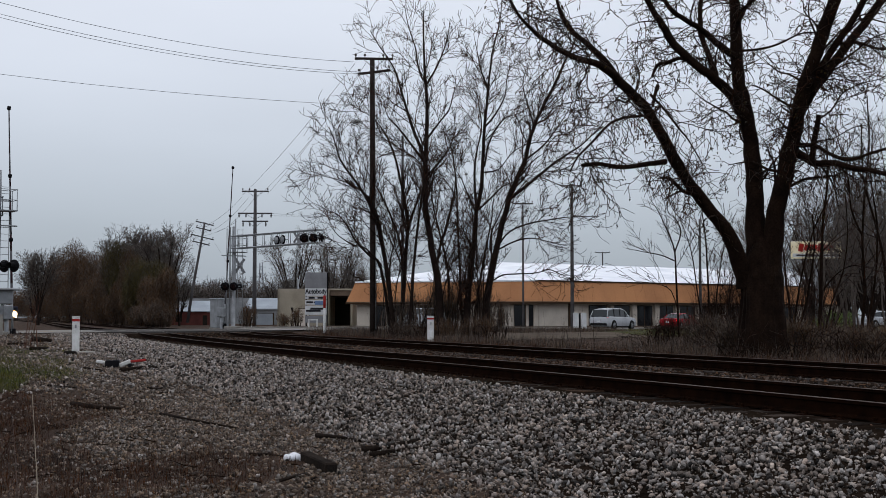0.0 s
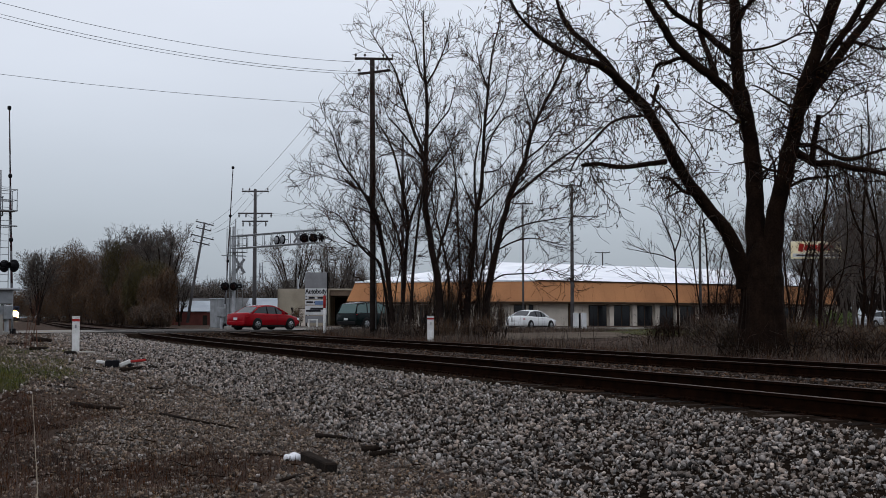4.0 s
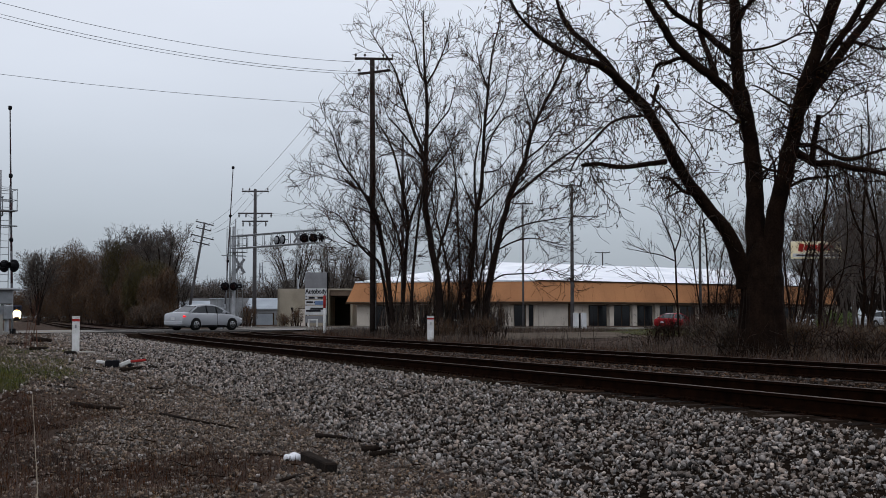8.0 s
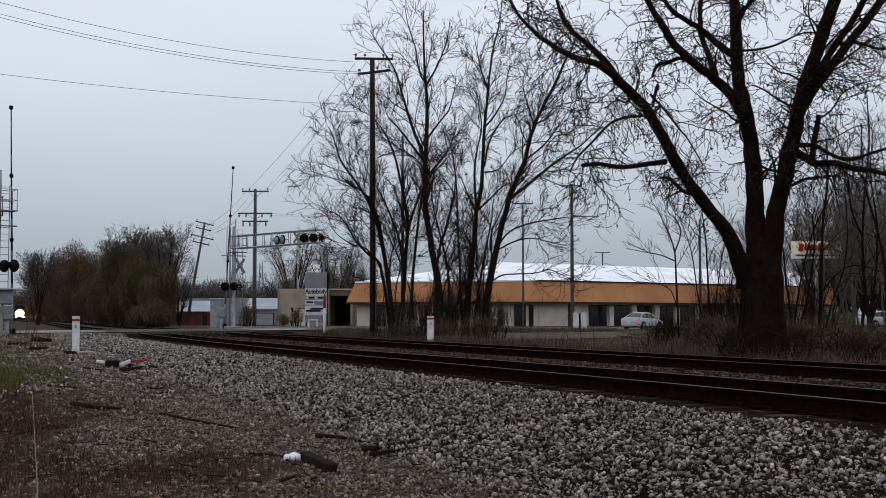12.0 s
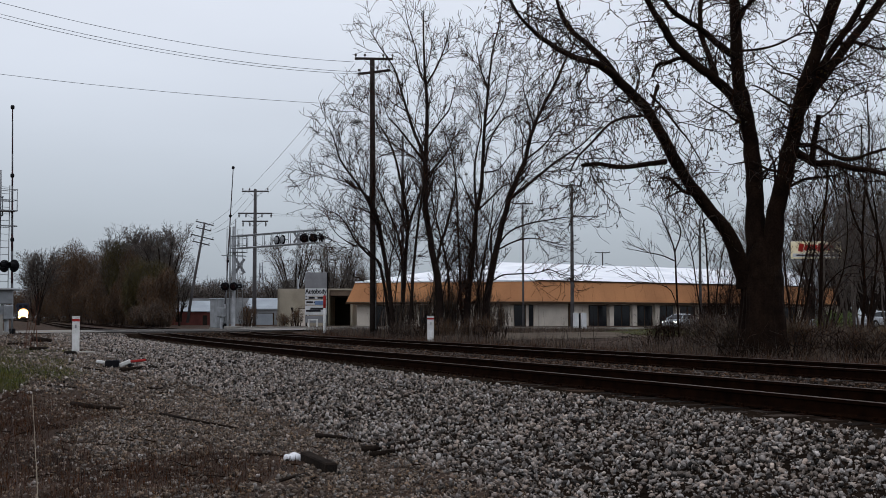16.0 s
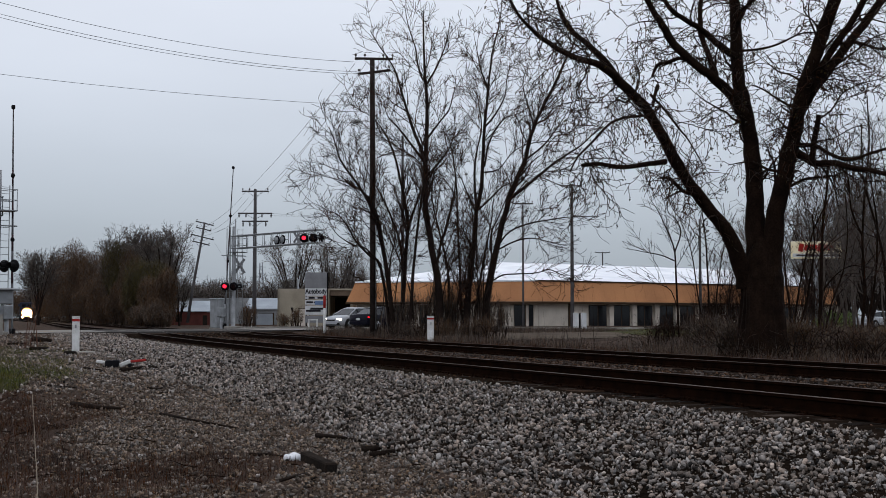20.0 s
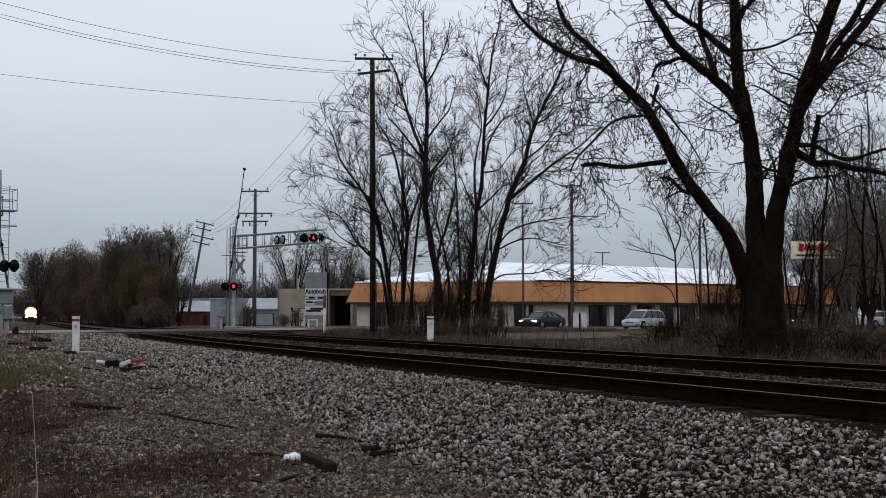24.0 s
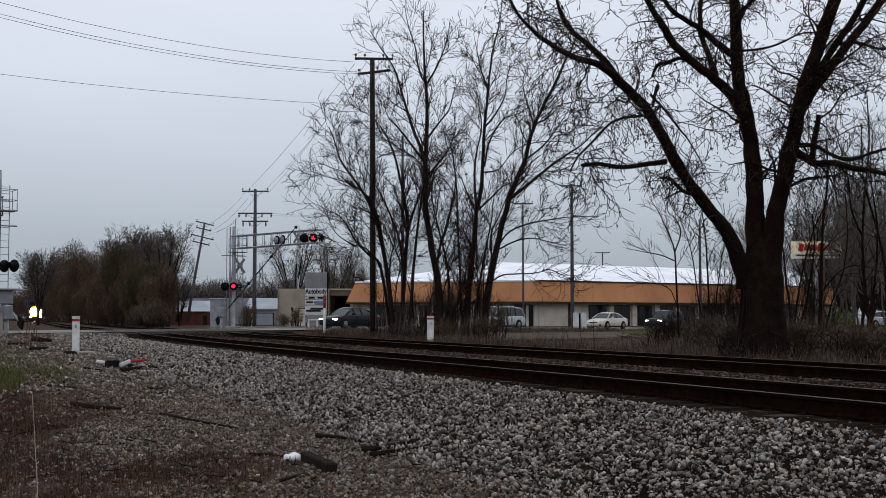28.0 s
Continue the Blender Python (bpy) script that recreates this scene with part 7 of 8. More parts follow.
def car(model, color, label, rear_lit=False, front_lit=False, glass_mat="car_glass"):
    """A road vehicle; x is its way forward, its wheels stand on z = 0."""
    d = model
    w = d["W"] / 2
    t = thing("car", label, "car", None, "cars on the road")
    pm = paint("car_paint", color)
    rings = []
    for x, top, k in d["deck"]:
        a = w * k
        low = 0.30 if abs(x) > d["L"] * 0.46 else 0.22
        mid = low + (top - low) * 0.45
        rings.append([(x, -a * 0.86, low), (x, -a * 0.98, low + 0.12), (x, -a, mid), (x, -a * 0.985, top - 0.10), (x, -a * 0.90, top - 0.012), (x, -a * 0.45, top + 0.015), (x, a * 0.45, top + 0.015), (x, a * 0.90, top - 0.012), (x, a * 0.985, top - 0.10), (x, a, mid), (x, a * 0.98, low + 0.12), (x, a * 0.86, low)])
    body = part("body", loft(rings), pm, t, "glossy painted body")
    cab = d["cabin"]
    rings = []
    for x, top, k in cab:
        base = d["belt"] - 0.05
        lo_w = w * 0.90
        rings.append([(x, -lo_w, base), (x, -w * k * 1.03, max(base + 0.01, top - 0.08)), (x, -w * k * 0.92, max(base + 0.015, top)), (x, w * k * 0.92, max(base + 0.015, top)), (x, w * k * 1.03, max(base + 0.01, top - 0.08)), (x, lo_w, base)])
    part("greenhouse", loft(rings, soft=False), M[glass_mat], t, "dark car windows")
    roof_rings = []
    for x, top, k in cab[1:-1]:
        roof_rings.append([(x, -w * k * 1.045, top - 0.10), (x, -w * k * 0.93, top + 0.012), (x, 0, top + 0.03), (x, w * k * 0.93, top + 0.012), (x, w * k * 1.045, top - 0.10)])
    part("roof", loft(roof_rings, close=False), pm, t)
    base = d["belt"] - 0.03
    for sy in (-1, 1):
        for a, b in ((0, 1), (-1, -2)):
            x0, z0, k0 = cab[a]
            x1, z1, k1 = cab[b]
            part("pillar", Shape().tube([(x0, sy * w * 0.885, base), (x1, sy * w * k1 * 1.03, z1 - 0.06)], [0.055, 0.045], 6), pm, t)
        for x in d["pillars"]:
            k = float(np.interp(x, [c[0] for c in cab], [c[2] for c in cab]))
            z = float(np.interp(x, [c[0] for c in cab], [c[1] for c in cab]))
            part("pillar", Shape().tube([(x - 0.06, sy * w * 0.905, base), (x, sy * w * k * 1.04, z - 0.06)], 0.035, 6), M["car_trim"], t)
        part("door_line", Shape().box((d["pillars"][-1] - 0.1, sy * w * 0.995, 0.62), (0.012, 0.012, 0.62)), M["car_trim"], body)
        part("sill", Shape().box((0, sy * w * 0.93, 0.25), (d["axle"][1] * 2 - 0.85, 0.06, 0.10), bevel=0.02), M["car_trim"], t)
        mirror = part("mirror", Shape().box((cab[-2][0] + 0.12, sy * (w + 0.08), base + 0.06), (0.12, 0.2, 0.14), bevel=0.03), pm, t)
        for x in (d["pillars"][-1] - 0.25, d["pillars"][0] - 0.35):
            part("door_handle", Shape().box((x, sy * w * 0.995, base - 0.12), (0.2, 0.03, 0.035), bevel=0.01), pm, body)
        tail = M["tail_lit"] if rear_lit else M["tail"]
        part("tail_lamp", Shape().box((d["deck"][1][0] + 0.12, sy * w * 0.76, d["deck"][1][1] - 0.16), (0.22, 0.34, 0.11 if d is not SUV else 0.26), bevel=0.03), tail, t, "red tail lamp")
        part("head_lamp", Shape().box((d["deck"][-3][0] + 0.05, sy * w * 0.68, d["deck"][-2][1] + 0.0), (0.30, 0.40, 0.13), bevel=0.04), M["head_lit"] if front_lit else M["head_lamp"], t, "lit head lamp" if front_lit else "clear head lamp")
    part("rear_bumper", Shape().box((-d["L"] / 2 + 0.1, 0, 0.42), (0.24, d["W"] * 0.88, 0.22), bevel=0.05), M["car_trim"] if d is SUV else pm, t)
    part("front_bumper", Shape().box((d["L"] / 2 - 0.14, 0, 0.36), (0.26, d["W"] * 0.80, 0.20), bevel=0.05), M["car_trim"], t)
    part("grille", Shape().box((d["L"] / 2 - 0.06, 0, 0.56), (0.08, 0.8, 0.13), bevel=0.02), M["car_trim"], t)
    part("number_plate", Shape().box((-d["L"] / 2 - 0.01, 0, 0.66), (0.03, 0.32, 0.15), bevel=0.005), M["sign_white"], t, "plain pale plate")
    part("underbody", Shape().box((0, 0, 0.24), (d["L"] * 0.86, d["W"] * 0.8, 0.16)), M["car_trim"], t)
    if d is not SEDAN:
        for sy in (-1, 1):
            part("roof_rail", Shape().tube([(-1.7, sy * w * 0.66, d["H"] + 0.03), (0.2, sy * w * 0.66, d["H"] + 0.04)], 0.02, 6), M["car_trim"], t)
    wheels = []
    r = d["r"]
    for x in d["axle"]:
        for sy in (-1, 1):
            # black disc on the uncut side, for the shaded opening round the wheel
            part("wheel_arch", Shape().disc((x, sy * (w - 0.06), r + 0.03), (0, 1, 0), r + 0.028, 0.125, 22), M["car_trim"], t)
            wheel = thing("wheel", "", "")
            wheel.parent = t
            wheel.matrix_basis = pose(x, sy * (w - 0.08), r)
            part("tyre", Shape().tube([(0, -0.115, 0), (0, -0.10, 0), (0, 0.10, 0), (0, 0.115, 0)], [r - 0.03, r, r, r - 0.03], 22), M["tyre"], wheel)
            rim = part("rim", Shape().disc((0, sy * 0.105, 0), (0, 1, 0), r * 0.60, 0.035, 18), M["rim"], wheel)
            for k in range(5):
                q = 2 * math.pi * k / 5
                part("slot", Shape().disc((math.cos(q) * r * 0.40, sy * 0.12, math.sin(q) * r * 0.40), (0, 1, 0), r * 0.13, 0.016, 8), M["car_trim"], rim)
            wheels.append(wheel)
    return t, wheels


NEAR_LANE, FAR_LANE = 41.0, 43.7
SILVER, WHITE, RED, BLACK, GREEN, NAVY, PALE, GREY = (0.37, 0.385, 0.41), (0.66, 0.67, 0.68), (0.24, 0.004, 0.009), (0.006, 0.006, 0.008), (0.003, 0.007, 0.0072), (0.005, 0.005, 0.011), (0.55, 0.52, 0.46), (0.018, 0.018, 0.02)
TRAFFIC = [
    (SUV, SILVER, "silver sport utility vehicle with lit tail lamps", 1, 0, NEAR_LANE, [(0, 44.9), (0.5, 50.6), (1, 56.5)]),
    (SEDAN, RED, "dark red sedan far along the road", 1, 0, NEAR_LANE, [(0, 53.5), (0.5, 59.4)]),
    (SEDAN, SILVER, "silver sedan ahead on the road", 0, 0, NEAR_LANE, [(1, 37.0), (1.5, 42.3), (2, 47.3), (2.5, 51.3)]),
    (SEDAN, WHITE, "white sedan crossing the tracks", 0, 0, NEAR_LANE, [(0.6, 3.2), (0.9, 6.0), (1.4, 10.7), (1.8, 14.6), (2.2, 18.4), (2.6, 22.0), (3, 25.9), (5.5, 50.7), (6, 55.6)]),
    (SUV, GREEN, "dark green sport utility vehicle with greenish windows", 0, 0, NEAR_LANE, [(1.8, 3.9), (2.2, 7.0), (2.6, 10.0), (3, 13.3), (3.4, 16.6), (5.5, 36.6), (6, 41.2), (6.5, 46.1), (7, 51.7)]),
    (SEDAN, RED, "bright red sedan crossing the tracks", 0, 0, NEAR_LANE, [(2.6, 2.0), (3, 5.2), (3.4, 8.9), (6, 34.0), (6.5, 38.4), (7, 43.7), (7.5, 48.7), (8, 52.8)]),
    (SEDAN, BLACK, "black sedan with lit red brake lamps", 1, 0, NEAR_LANE, [(5.5, 5.4), (6, 10.3), (6.5, 15.3), (7, 20.1), (8.5, 35.3), (9, 39.4), (9.5, 44.0), (10, 48.3), (10.5, 52.5)]),
    (SEDAN, SILVER, "silver-blue sedan with lit brake lamps", 1, 0, NEAR_LANE, [(7, 2.4), (7.5, 6.5), (8, 11.3), (8.5, 16.2), (9, 20.4), (10.5, 35.7), (11, 40.1), (11.5, 44.6), (12, 48.5), (12.5, 52.0)]),
    (SEDAN, NAVY, "dark blue sedan with lit red tail lamps", 1, 0, NEAR_LANE, [(18.1, 2.5), (18.3, 4.7), (18.6, 7.9), (19.1, 13.3), (19.5, 17.8), (19.9, 21.7), (21, 35.9), (21.5, 41.5)]),
    (SEDAN, SILVER, "silver sedan with lit head lamps driving towards the crossing", 0, 1, FAR_LANE, [(16, 57.1), (16.5, 53.8), (17, 49.5), (17.5, 45.7), (18, 41.1), (18.5, 36.8), (20, 22.1), (20.3, 18.8), (20.6, 15.5), (21.1, 10.0), (21.5, 5.5)]),
    (SEDAN, GREY, "dark grey sedan with lit head lamps stopping", 0, 1, FAR_LANE, [(23.5, 42.9), (24, 39.4), (24.5, 35.8), (26, 28.0), (26.5, 26.1), (27, 24.2), (27.5, 22.8), (28, 21.8)]),
    (VAN, SILVER, "silver minivan slowing towards the crossing", 0, 0, FAR_LANE, [(23.5, 55.4), (24, 51.8), (24.5, 48.6), (25, 45.4), (25.5, 42.7), (26, 40.4), (26.5, 38.3), (27, 36.6), (27.5, 35.5), (28, 34.7)]),
    (SEDAN, PALE, "pale beige sedan slowing on the road", 0, 0, FAR_LANE, [(26.5, 56.3), (27, 53.4), (27.5, 50.0), (28, 47.0)]),
    (SUV, GREY, "dark vehicle with lit head lamps", 0, 1, FAR_LANE, [(27.5, 57.7), (28, 54.9)]),
]
CARS = []
for model, color, label, rear, front, lane, rows in TRAFFIC:
    ob, wheels = car(model, color, label, bool(rear), bool(front), "car_glass_green" if color is GREEN else "car_glass")
    CARS.append((ob, wheels, model, lane, rows))

parked, _ = car(SEDAN, SILVER, "pale parked car behind the thicket")
pp = (36.98, 105.60, -0.04)
parked.matrix_basis = Matrix.Translation((pp[0], pp[1], -0.1)) @ Matrix.Rotation(radians(25), 4, "Z")


# ---- the train ----
def locomotive():
    t = thing("locomotive", "dark diesel locomotive with glaring headlights", "locomotive")
    part("frame", Shape().box((0, 10, 1.15), (3.0, 20, 0.5), bevel=0.05), M["black"], t)
    part("nose", Shape().box((0, 1.1, 2.2), (1.7, 1.8, 1.6), bevel=0.15), M["loco"], t)
    part("cab", Shape().box((0, 3.2, 2.95), (3.0, 2.4, 3.0), bevel=0.15), M["loco"], t)
    part("hood", Shape().box((0, 11.5, 2.75), (1.9, 14.0, 2.7), bevel=0.12), M["loco"], t)
    part("radiator", Shape().box((0, 17.2, 3.9), (2.9, 3.2, 0.7), bevel=0.1), M["loco"], t)
    for x in (-0.65, 0.65):
        part("windscreen", Shape().box((x, 1.98, 3.65), (0.9, 0.05, 0.6), bevel=0.02), M["glass_dark"], t)
        part("ditch_lamp", Shape().disc((x * 1.5, -0.22, 0.95), (0, 1, 0), 0.24, 0.12, 14), M["ditch_light"], t, "glaring ditch lamp")
        part("handrail", Shape().tube([(x * 2.1, 0.0, 1.4), (x * 2.1, 0.0, 2.4)], 0.03, 6), M["steel"], t)
    # lenses far larger than real ones, to stand for the glare
    for x in (-0.30, 0.30):
        part("headlamp", Shape().disc((x, -0.22, 1.95), (0, 1, 0), 0.74, 0.2, 20), M["headlight"], t, "twin headlamp, oversized for its glare")
    # added glowing disc: the orange fringe of the glare, no part of the train
    part("reflector", Shape().disc((0, -0.06, 1.95), (0, 1, 0), 1.22, 0.16, 24), M["glare_halo"], t, "added orange disc for the headlamps' glare")
    part("pilot", Shape().box((0, -0.05, 0.55), (2.9, 0.25, 0.8), bevel=0.05), M["black"], t)
    part("coupler", Shape().box((0, -0.5, 0.85), (0.3, 0.8, 0.3), bevel=0.05), M["black"], t)
    for y in (4.0, 15.5):
        part("bogie", Shape().box((0, y, 0.62), (2.5, 4.2, 0.55), bevel=0.1), M["black"], t)
        for k in (-1.6, 0, 1.6):
            for x in (-0.75, 0.75):
                part("wheel", Shape().disc((x, y + k, 0.5), (1, 0, 0), 0.5, 0.14, 18), M["black"], t)
    return t


loco = locomotive()


# ---- small things ----
def marker_post(base, height, half, label):
    p = thing("marker_post", label, "marker post", Matrix.Translation(base), "marker posts")
    part("post", Shape().box((0, 0, height / 2 - 0.15), (half * 2, half * 1.4, height + 0.3), bevel=0.012), M["white"], p)
    part("band", Shape().box((0, 0, height - 0.11), (half * 2 + 0.012, half * 1.4 + 0.012, 0.09), bevel=0.012), M["red_paint"], p, "red band near the top")
    part("cap", Shape().box((0, 0, height + 0.005), (half * 2 + 0.02, half * 1.4 + 0.02, 0.03), bevel=0.01), M["white"], p)
    part("tag", Shape().box((0.02, -half * 0.7 - 0.008, height * 0.72), (0.05, 0.012, 0.12), bevel=0.003), M["sign_grey"], p, "small grey tag")
    return p


marker_post(((-11.92, 40.48, -0.28)[0], 40.48, -0.27), 0.84 - -0.27, 0.105, "white square marker post with a red band on the verge")
marker_post(((-0.58, 58.08, -0.31)[0], 58.08, -0.30), 0.87 - -0.30, 0.155, "white square marker post with a red band behind the tracks")
fp = (-6.70, 70.40, -0.17)
flag = thing("thin_post", "thin white post with a red top beside the tracks", "post", Matrix.Translation(fp))
part("post", Shape().tube([(0, 0, -0.4), (0, 0, 1.36 - -0.16)], 0.07, 8), M["white"], flag)
part("red_top", Shape().tube([(0, 0, 1.36 - -0.16), (0, 0, 2.07 - -0.16)], 0.075, 8), M["red_paint"], flag, "red painted top")
cp = (-14.85, 96.80, 0.17)
part("post", Shape().tube([(0, 0, -0.4), (0, 0, 1.2)], 0.06, 8), M["white"], thing("short_post", "short white post beside the road", "post", Matrix.Translation((cp[0], cp[1], -0.05))))

leaning = thing("leaning_post", "white post leaning beside the tan building", "post", Matrix.Translation((-12.22, 104.0, -0.25)))
part("post", Shape().tube([(0, 0, 0), (-0.34, 0, 1.54)], 0.07, 8), M["white"], leaning)
part("cap", Shape().tube([(-0.34, 0, 1.54), (-0.41, 0, 1.89)], 0.08, 8), M["black"], leaning, "dark top")
trestle = thing("trestle", "small white trestle under the roadside sign", "trestle", Matrix.Translation((-10.23, 98.0, 0.11)))
part("bar", Shape().box((0, 0, 0.52), (0.78, 0.10, 0.09), bevel=0.01), M["white"], trestle)
for x in (-0.32, 0.32):
    part("leg", Shape().box((x, 0, 0.20), (0.09, 0.08, 0.60), bevel=0.01), M["white"], trestle)

# fallen red and white marker on the gravel
fm = (-8.06, 30.75, -0.43)
fallen = thing("fallen_marker", "broken white and red marker with a black box on the gravel", "broken marker", Matrix.Translation((fm[0], fm[1], fm[2] + 0.06)) @ Matrix.Rotation(radians(12), 4, "Z"))
part("box", Shape().box((-0.08, 0, 0.04), (0.34, 0.3, 0.2), bevel=0.02), M["black"], fallen, "black box")
part("white_end", Shape().box((-0.36, 0.02, 0.1), (0.22, 0.14, 0.07), Matrix.Rotation(radians(8), 4, "Y"), 0.015), M["white"], fallen)
part("white_arm", Shape().box((0.22, -0.02, 0.06), (0.3, 0.13, 0.10), Matrix.Rotation(radians(-22), 4, "Y"), 0.02), M["white"], fallen)
part("red_arm", Shape().box((0.52, -0.02, 0.12), (0.42, 0.11, 0.06), Matrix.Rotation(radians(-6), 4, "Y"), 0.015), M["red_paint"], fallen, "red arm")
part("foot", Shape().box((0.36, 0, -0.0), (0.16, 0.2, 0.1), bevel=0.02), M["black"], fallen)

# white bag and the block of sawn timber beside it
bag = Shape()
rng = random.Random(5)
rings = []
for i in range(7):
    t = math.pi * (i + 0.001) / 6.002
    ring = []
    for j in range(12):
        q = 2 * math.pi * j / 12
        r = (0.15 + math.sin(t)) * (1 + 0.9 * noise.noise((math.cos(q) * 2.1, math.sin(q) * 2.1, t * 2.5)))
        ring.append((-math.cos(t) * 0.11, math.cos(q) * r * 0.065, max(-0.035, math.sin(q) * r * 0.055) + 0.035))
    rings.append(ring)
bb_ = (-1.48, 12.48, -0.63)
single("plastic_bag", loft(rings), M["plastic"], "crumpled white plastic bag on the gravel", "bag", Matrix.Translation((bb_[0], bb_[1], bb_[2] + 0.012)) @ Matrix.Rotation(radians(10), 4, "Z"))
tp = (-1.19, 11.95, -0.56)
block = thing("timber_block", "sawn length of dark weathered timber on the gravel", "timber", Matrix.Translation(tp) @ Matrix.Rotation(radians(-71), 4, "Z"))
part("block", Shape().box((0, 0, 0.0), (1.08, 0.11, 0.10), bevel=0.012), M["old_wood"], block)
part("end_grain", Shape().box((0.541, 0, 0.0), (0.008, 0.09, 0.08), bevel=0.003), M["cut_wood"], block, "dark end grain")
for pts, r, label in (
        (((-0.85, 13.09, -0.62), (-0.56, 13.15, -0.59), (-0.19, 13.50, -0.54)), 0.028, "broken dark length of wood on the ballast foot"),
        (((-0.74, 12.72, -0.63), (-0.49, 12.80, -0.60), (-0.21, 12.90, -0.57)), 0.024, "second broken length of dark wood"),
        (((-1.48, 14.66, -0.61), (-1.20, 14.36, -0.60), (-0.89, 13.89, -0.60)), 0.02, "dark stick half buried in gravel"),
        (((-3.98, 17.62, -0.58), (-3.45, 16.83, -0.59), (-2.56, 15.63, -0.61)), 0.016, "long thin fallen stick"),
        (((-5.63, 18.99, -0.55), (-5.12, 18.44, -0.56), (-4.71, 18.29, -0.57)), 0.03, "dark rotten stick on the soil"),
        (((-7.43, 23.51, -0.50), (-7.09, 23.23, -0.51), (-6.75, 22.97, -0.51)), 0.014, "short thin stick on the soil"),
        (((-7.41, 28.74, -0.45), (-7.15, 29.55, -0.43), (-6.50, 29.09, -0.40)), 0.035, "dark rotten plank on the gravel"),
        (((-1.99, 12.87, -0.63), (-1.79, 12.87, -0.63), (-1.60, 12.67, -0.63)), 0.014, "rusty brown strip beside the bag"),
        (((-1.41, 10.77, -0.63), (-1.32, 11.12, -0.63), (-1.22, 11.35, -0.63)), 0.012, "thin broken twig on gravel"),
        (((-8.56, 29.81, -0.43), (-8.23, 29.36, -0.44), (-7.93, 28.90, -0.44)), 0.02, "pale splinter of wood"),
        (((-5.39, 22.84, -0.52), (-5.17, 22.58, -0.53), (-5.16, 23.20, -0.52)), 0.02, "short dark stick on gravel"),
        (((-4.00, 17.90, -0.58), (-4.10, 18.57, -0.57), (-4.61, 20.73, -0.55)), 0.006, "thin upright dry twig"),
        (((-2.49, 19.73, -0.48), (-2.36, 19.80, -0.47)), 0.02, "dark chip of wood"),
        (((-15.93, 45.71, -0.22), (-15.48, 46.52, -0.21)), 0.04, "pale board lying on the verge"),
        (((-13.53, 40.97, -0.29), (-13.32, 42.06, -0.28)), 0.05, "dark board lying on the verge"),
        (((-16.30, 49.65, -0.17), (-15.29, 48.61, -0.19)), 0.09, "dark rotten timber on the verge")):
    stick([Vector(p) + Vector((0, 0, r * 0.9 + 0.034)) for p in pts], r * 1.45, label)
sb = (-11.42, 38.23, -0.34)
single("stone_block", Shape().box((0, 0, 0.05), (0.36, 0.25, 0.16), bevel=0.04), M["cut_wood"], "dark block beside the post", "block", Matrix.Translation(sb))
slab = (-11.20, 39.95, -0.32)
single("stone_slab", Shape().box((0, 0, 0.0), (1.2, 0.9, 0.08), bevel=0.02), M["concrete"], "pale flat slab by the marker post", "slab", Matrix.Translation((slab[0], slab[1], slab[2] + 0.01)))
for i, (p, q) in enumerate((((-2.91, 8.80, 0.27), (-2.61, 8.10, -0.41)), ((-2.67, 7.74, 0.20), (-2.49, 7.39, -0.31)), ((-2.80, 9.15, -0.03), (-2.87, 8.80, -0.44)))):
    w = Wood(900 + i)
    pts = w.stray(Vector(q), Vector(p) - Vector(q), (Vector(p) - Vector(q)).length, 7, 0.03, 0.0)
    ob = new("weed_stalk", quick_mesh("weed_stalk", *(lambda w: (w.v, w.f))((w.limb(pts, 0.004, 0.002, 4), w)[1]), M["straw_pale" if i == 0 else "straw"]))
    tagged(ob, "tall thin dry weed stalk", "weed", "weed stalks")
rp = (-14.13, 42.86, -0.27)
red_weed = Wood(950)
for k in range(9):
    red_weed.limb(red_weed.stray(Vector((rp[0] + random.uniform(-0.25, 0.25), rp[1] + random.uniform(-0.2, 0.2), -0.25)), Vector((random.uniform(-0.15, 0.15), random.uniform(-0.1, 0.1), 1)), random.uniform(0.9, 1.9), 5, 0.1, 0.02), 0.010, 0.004, 4)
ob = new("red_shrub", quick_mesh("red_shrub", red_weed.v, red_weed.f, M["red_twig"]))
tagged(ob, "thin reddish-brown shrub on the verge", "shrub")


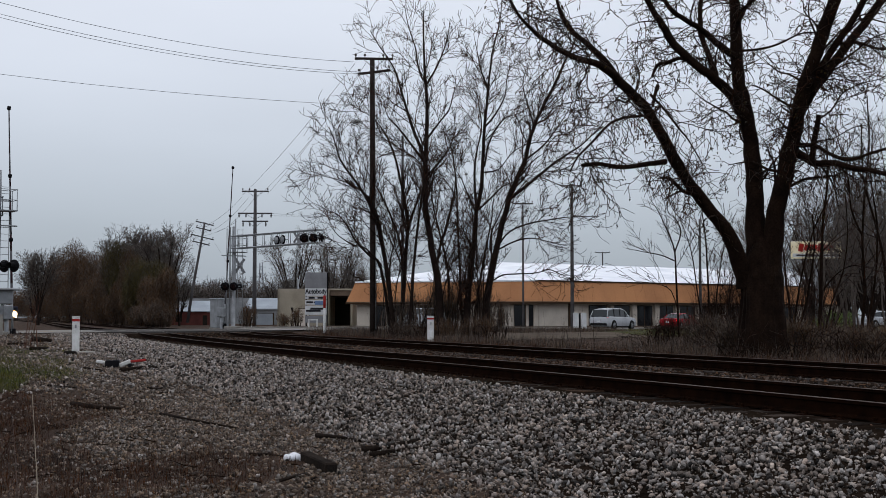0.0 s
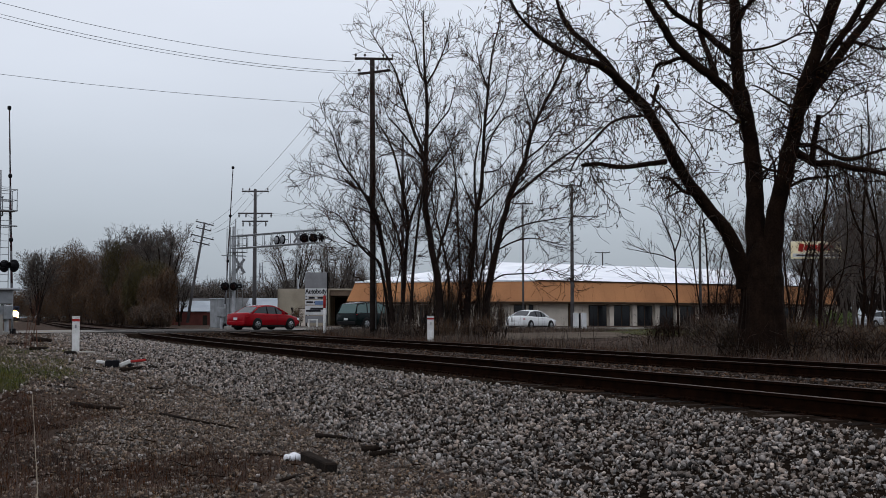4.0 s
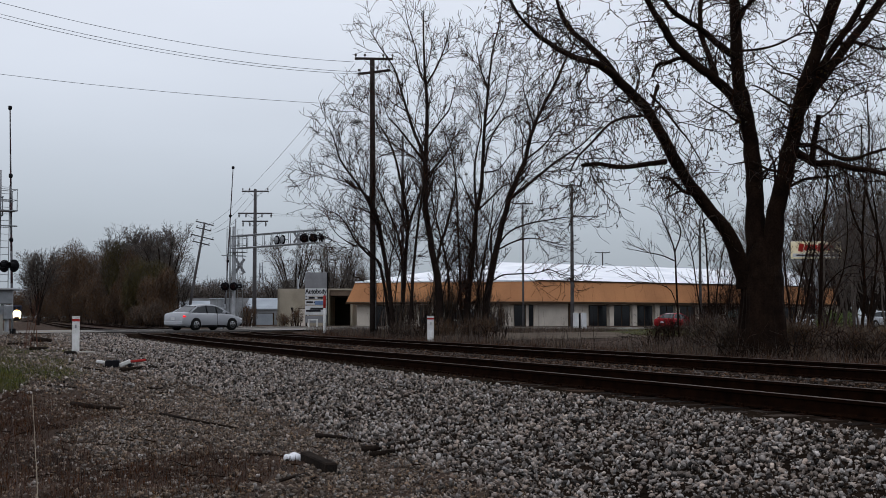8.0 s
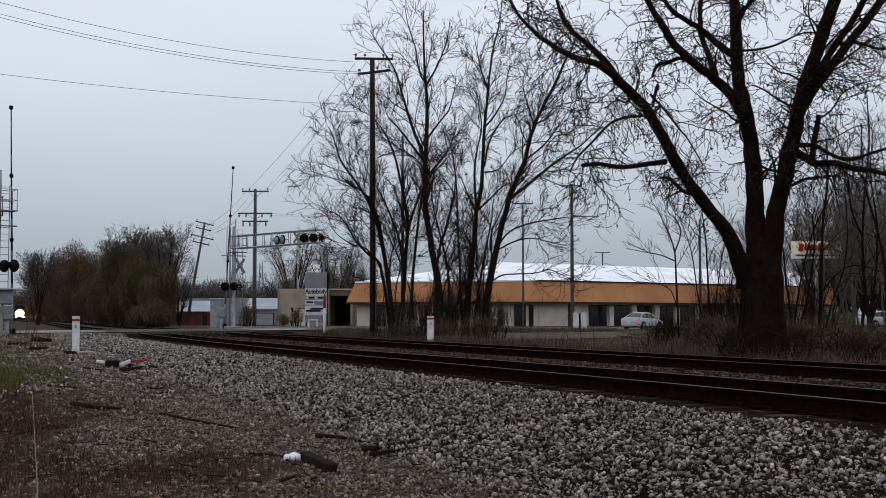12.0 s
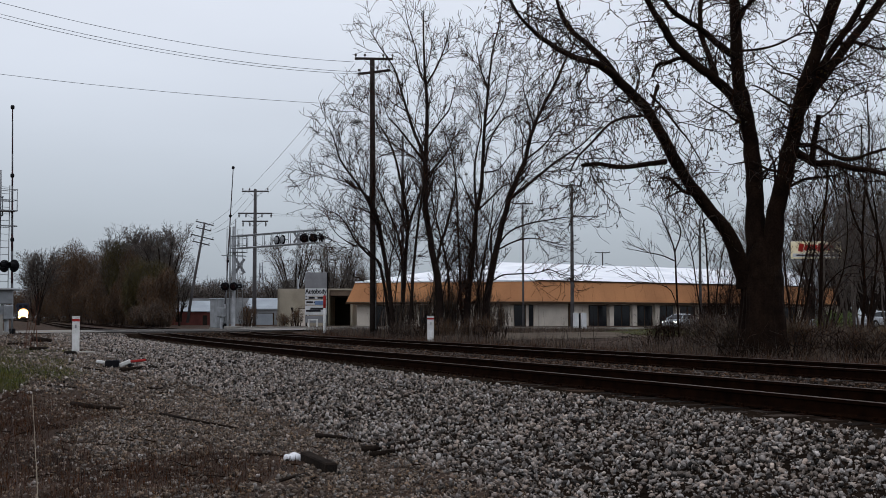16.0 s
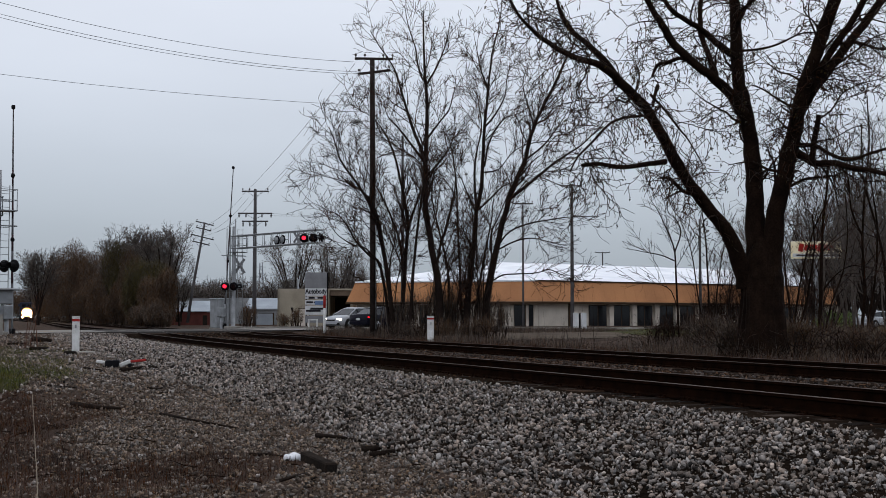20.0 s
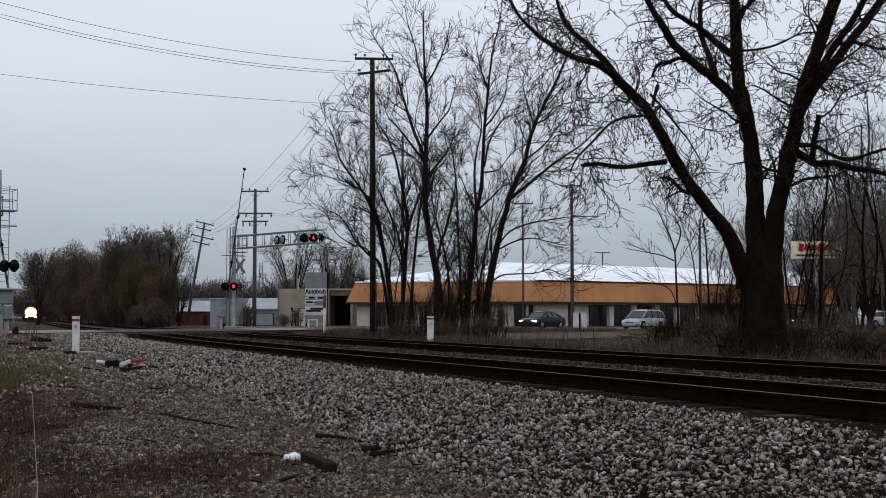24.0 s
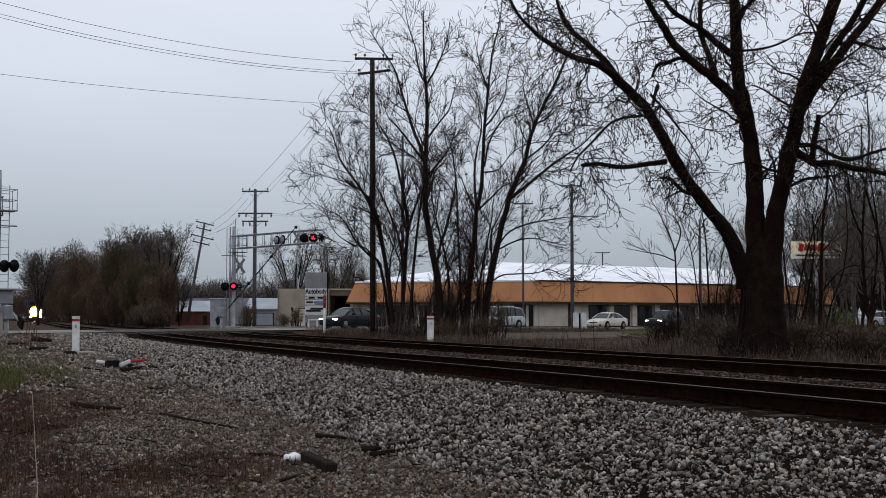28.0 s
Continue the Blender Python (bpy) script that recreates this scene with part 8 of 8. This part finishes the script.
# ---- motion ----
def motions():
    # gates
    walk(far_arm, [(t, pose(0, 0, 0, a)) for t, a in ((0, 5.0), (12, 5.2), (22.4, 5.4), (23.5, 8.5), (24.1, 14.5), (25, 25), (26.5, 41.3), (28, 57))])
    walk(near_arm, [(t, pose(0, 0, 0, a)) for t, a in ((0, 0), (12, 1.5), (20, 3), (22.2, 3), (23.5, -12), (25, -30), (26.5, -46), (28, -62))])
    # flashing lamps: the added plates turn over from the dark to the lit side and back, in place of switching
    def flash(plate, face, lit):
        m = plate.matrix_basis.translation.copy()
        rows, side = [(0, 0)], 0
        for t in lit:
            rows += [(t - 0.07, 180 * side), (t - 0.035, 180 * side + 65), (t, 180 * side + 125), (t + 0.03, 180 * side + 180)]
            side += 1
        rows.append((28.2, 180 * side))
        walk(plate, [(t, pose(m.x, m.y, m.z, 0, 0, a)) for t, a in rows])

    right, left = [18.52, 18.66], [18.68]
    for k in range(9):
        c = 19.4 + 1.09 * k
        right += [c - 0.27, c + 0.27]
        left += [c - 0.29, c + 0.34]
    for plate in (MAST_R, BOOM_R):
        flash(plate, 1, [t for t in right if t < 28])
    for plate in (MAST_L, BOOM_L):
        flash(plate, 1, [t for t in left if t < 28])
    # traffic
    for ob, wheels, model, lane, rows in CARS:
        ahead = 1 if lane == NEAR_LANE else -1
        ts, aa = [t for t, a in rows], [a for t, a in rows]
        v0 = (aa[1] - aa[0]) / (ts[1] - ts[0])
        v1 = (aa[-1] - aa[-2]) / (ts[-1] - ts[-2])
        if abs(v0) < 7.9:
            v0 = 8.8 * ahead
        if ts[0] > 0:
            ts, aa = [0] + ts, [aa[0] - v0 * ts[0]] + aa
        if ts[-1] < 28:
            if abs(v1) < 7.9:
                v1 = 8.8 * ahead
            ts, aa = ts + [28], aa + [aa[-1] + v1 * (28 - ts[-1])]
        yaw = ROAD_WAY + (0 if ahead > 0 else math.pi)

        def stand(a):
            x, y = ab(a, lane)
            tip = math.atan2(road_z(a + ahead * 1.4) - road_z(a - ahead * 1.4), 2.8 * ROAD_STEP)
            return Matrix.Translation((x, y, road_z(a))) @ Matrix.Rotation(yaw, 4, "Z") @ Matrix.Rotation(-tip, 4, "Y")

        walk(ob, [(t, stand(a)) for t, a in zip(ts, aa)])
        # wheels roll while the car is near the crossing
        stretch = [(t, float(np.interp(t, ts, aa))) for t in np.arange(0, 28.001, 1 / 30)]
        seen = [(t, a) for t, a in stretch if -2 < a < 30]
        if len(seen) > 2:
            r = model["r"]
            for wheel in wheels:
                m = wheel.matrix_basis.translation.copy()
                turn, last, keys = 0.0, seen[0][1], [(0, pose(m.x, m.y, m.z))]
                for t, a in seen[1:]:
                    turn += abs(a - last) * ROAD_STEP / r
                    last = a
                    if t - keys[-1][0] > 0.03:
                        keys.append((t, pose(m.x, m.y, m.z, 0, math.degrees(turn), 0)))
                walk(wheel, keys + [(28.1, keys[-1][1])])
    # the train comes slowly round the bend
    def rails_at(b):
        x, y = ab(8.0 + bed_shift(b), b)
        u, w = ab(8.0 + bed_shift(b + 12), b + 12)
        return Matrix.Translation((x, y, 0)) @ Matrix.Rotation(math.atan2(w - y, u - x) - math.pi / 2, 4, "Z")

    walk(loco, [(t, rails_at(b)) for t, b in TRAIN])


TRAIN = ((0, 273), (4, 262), (8, 248), (15, 216), (21, 192), (28, 165))
motions()
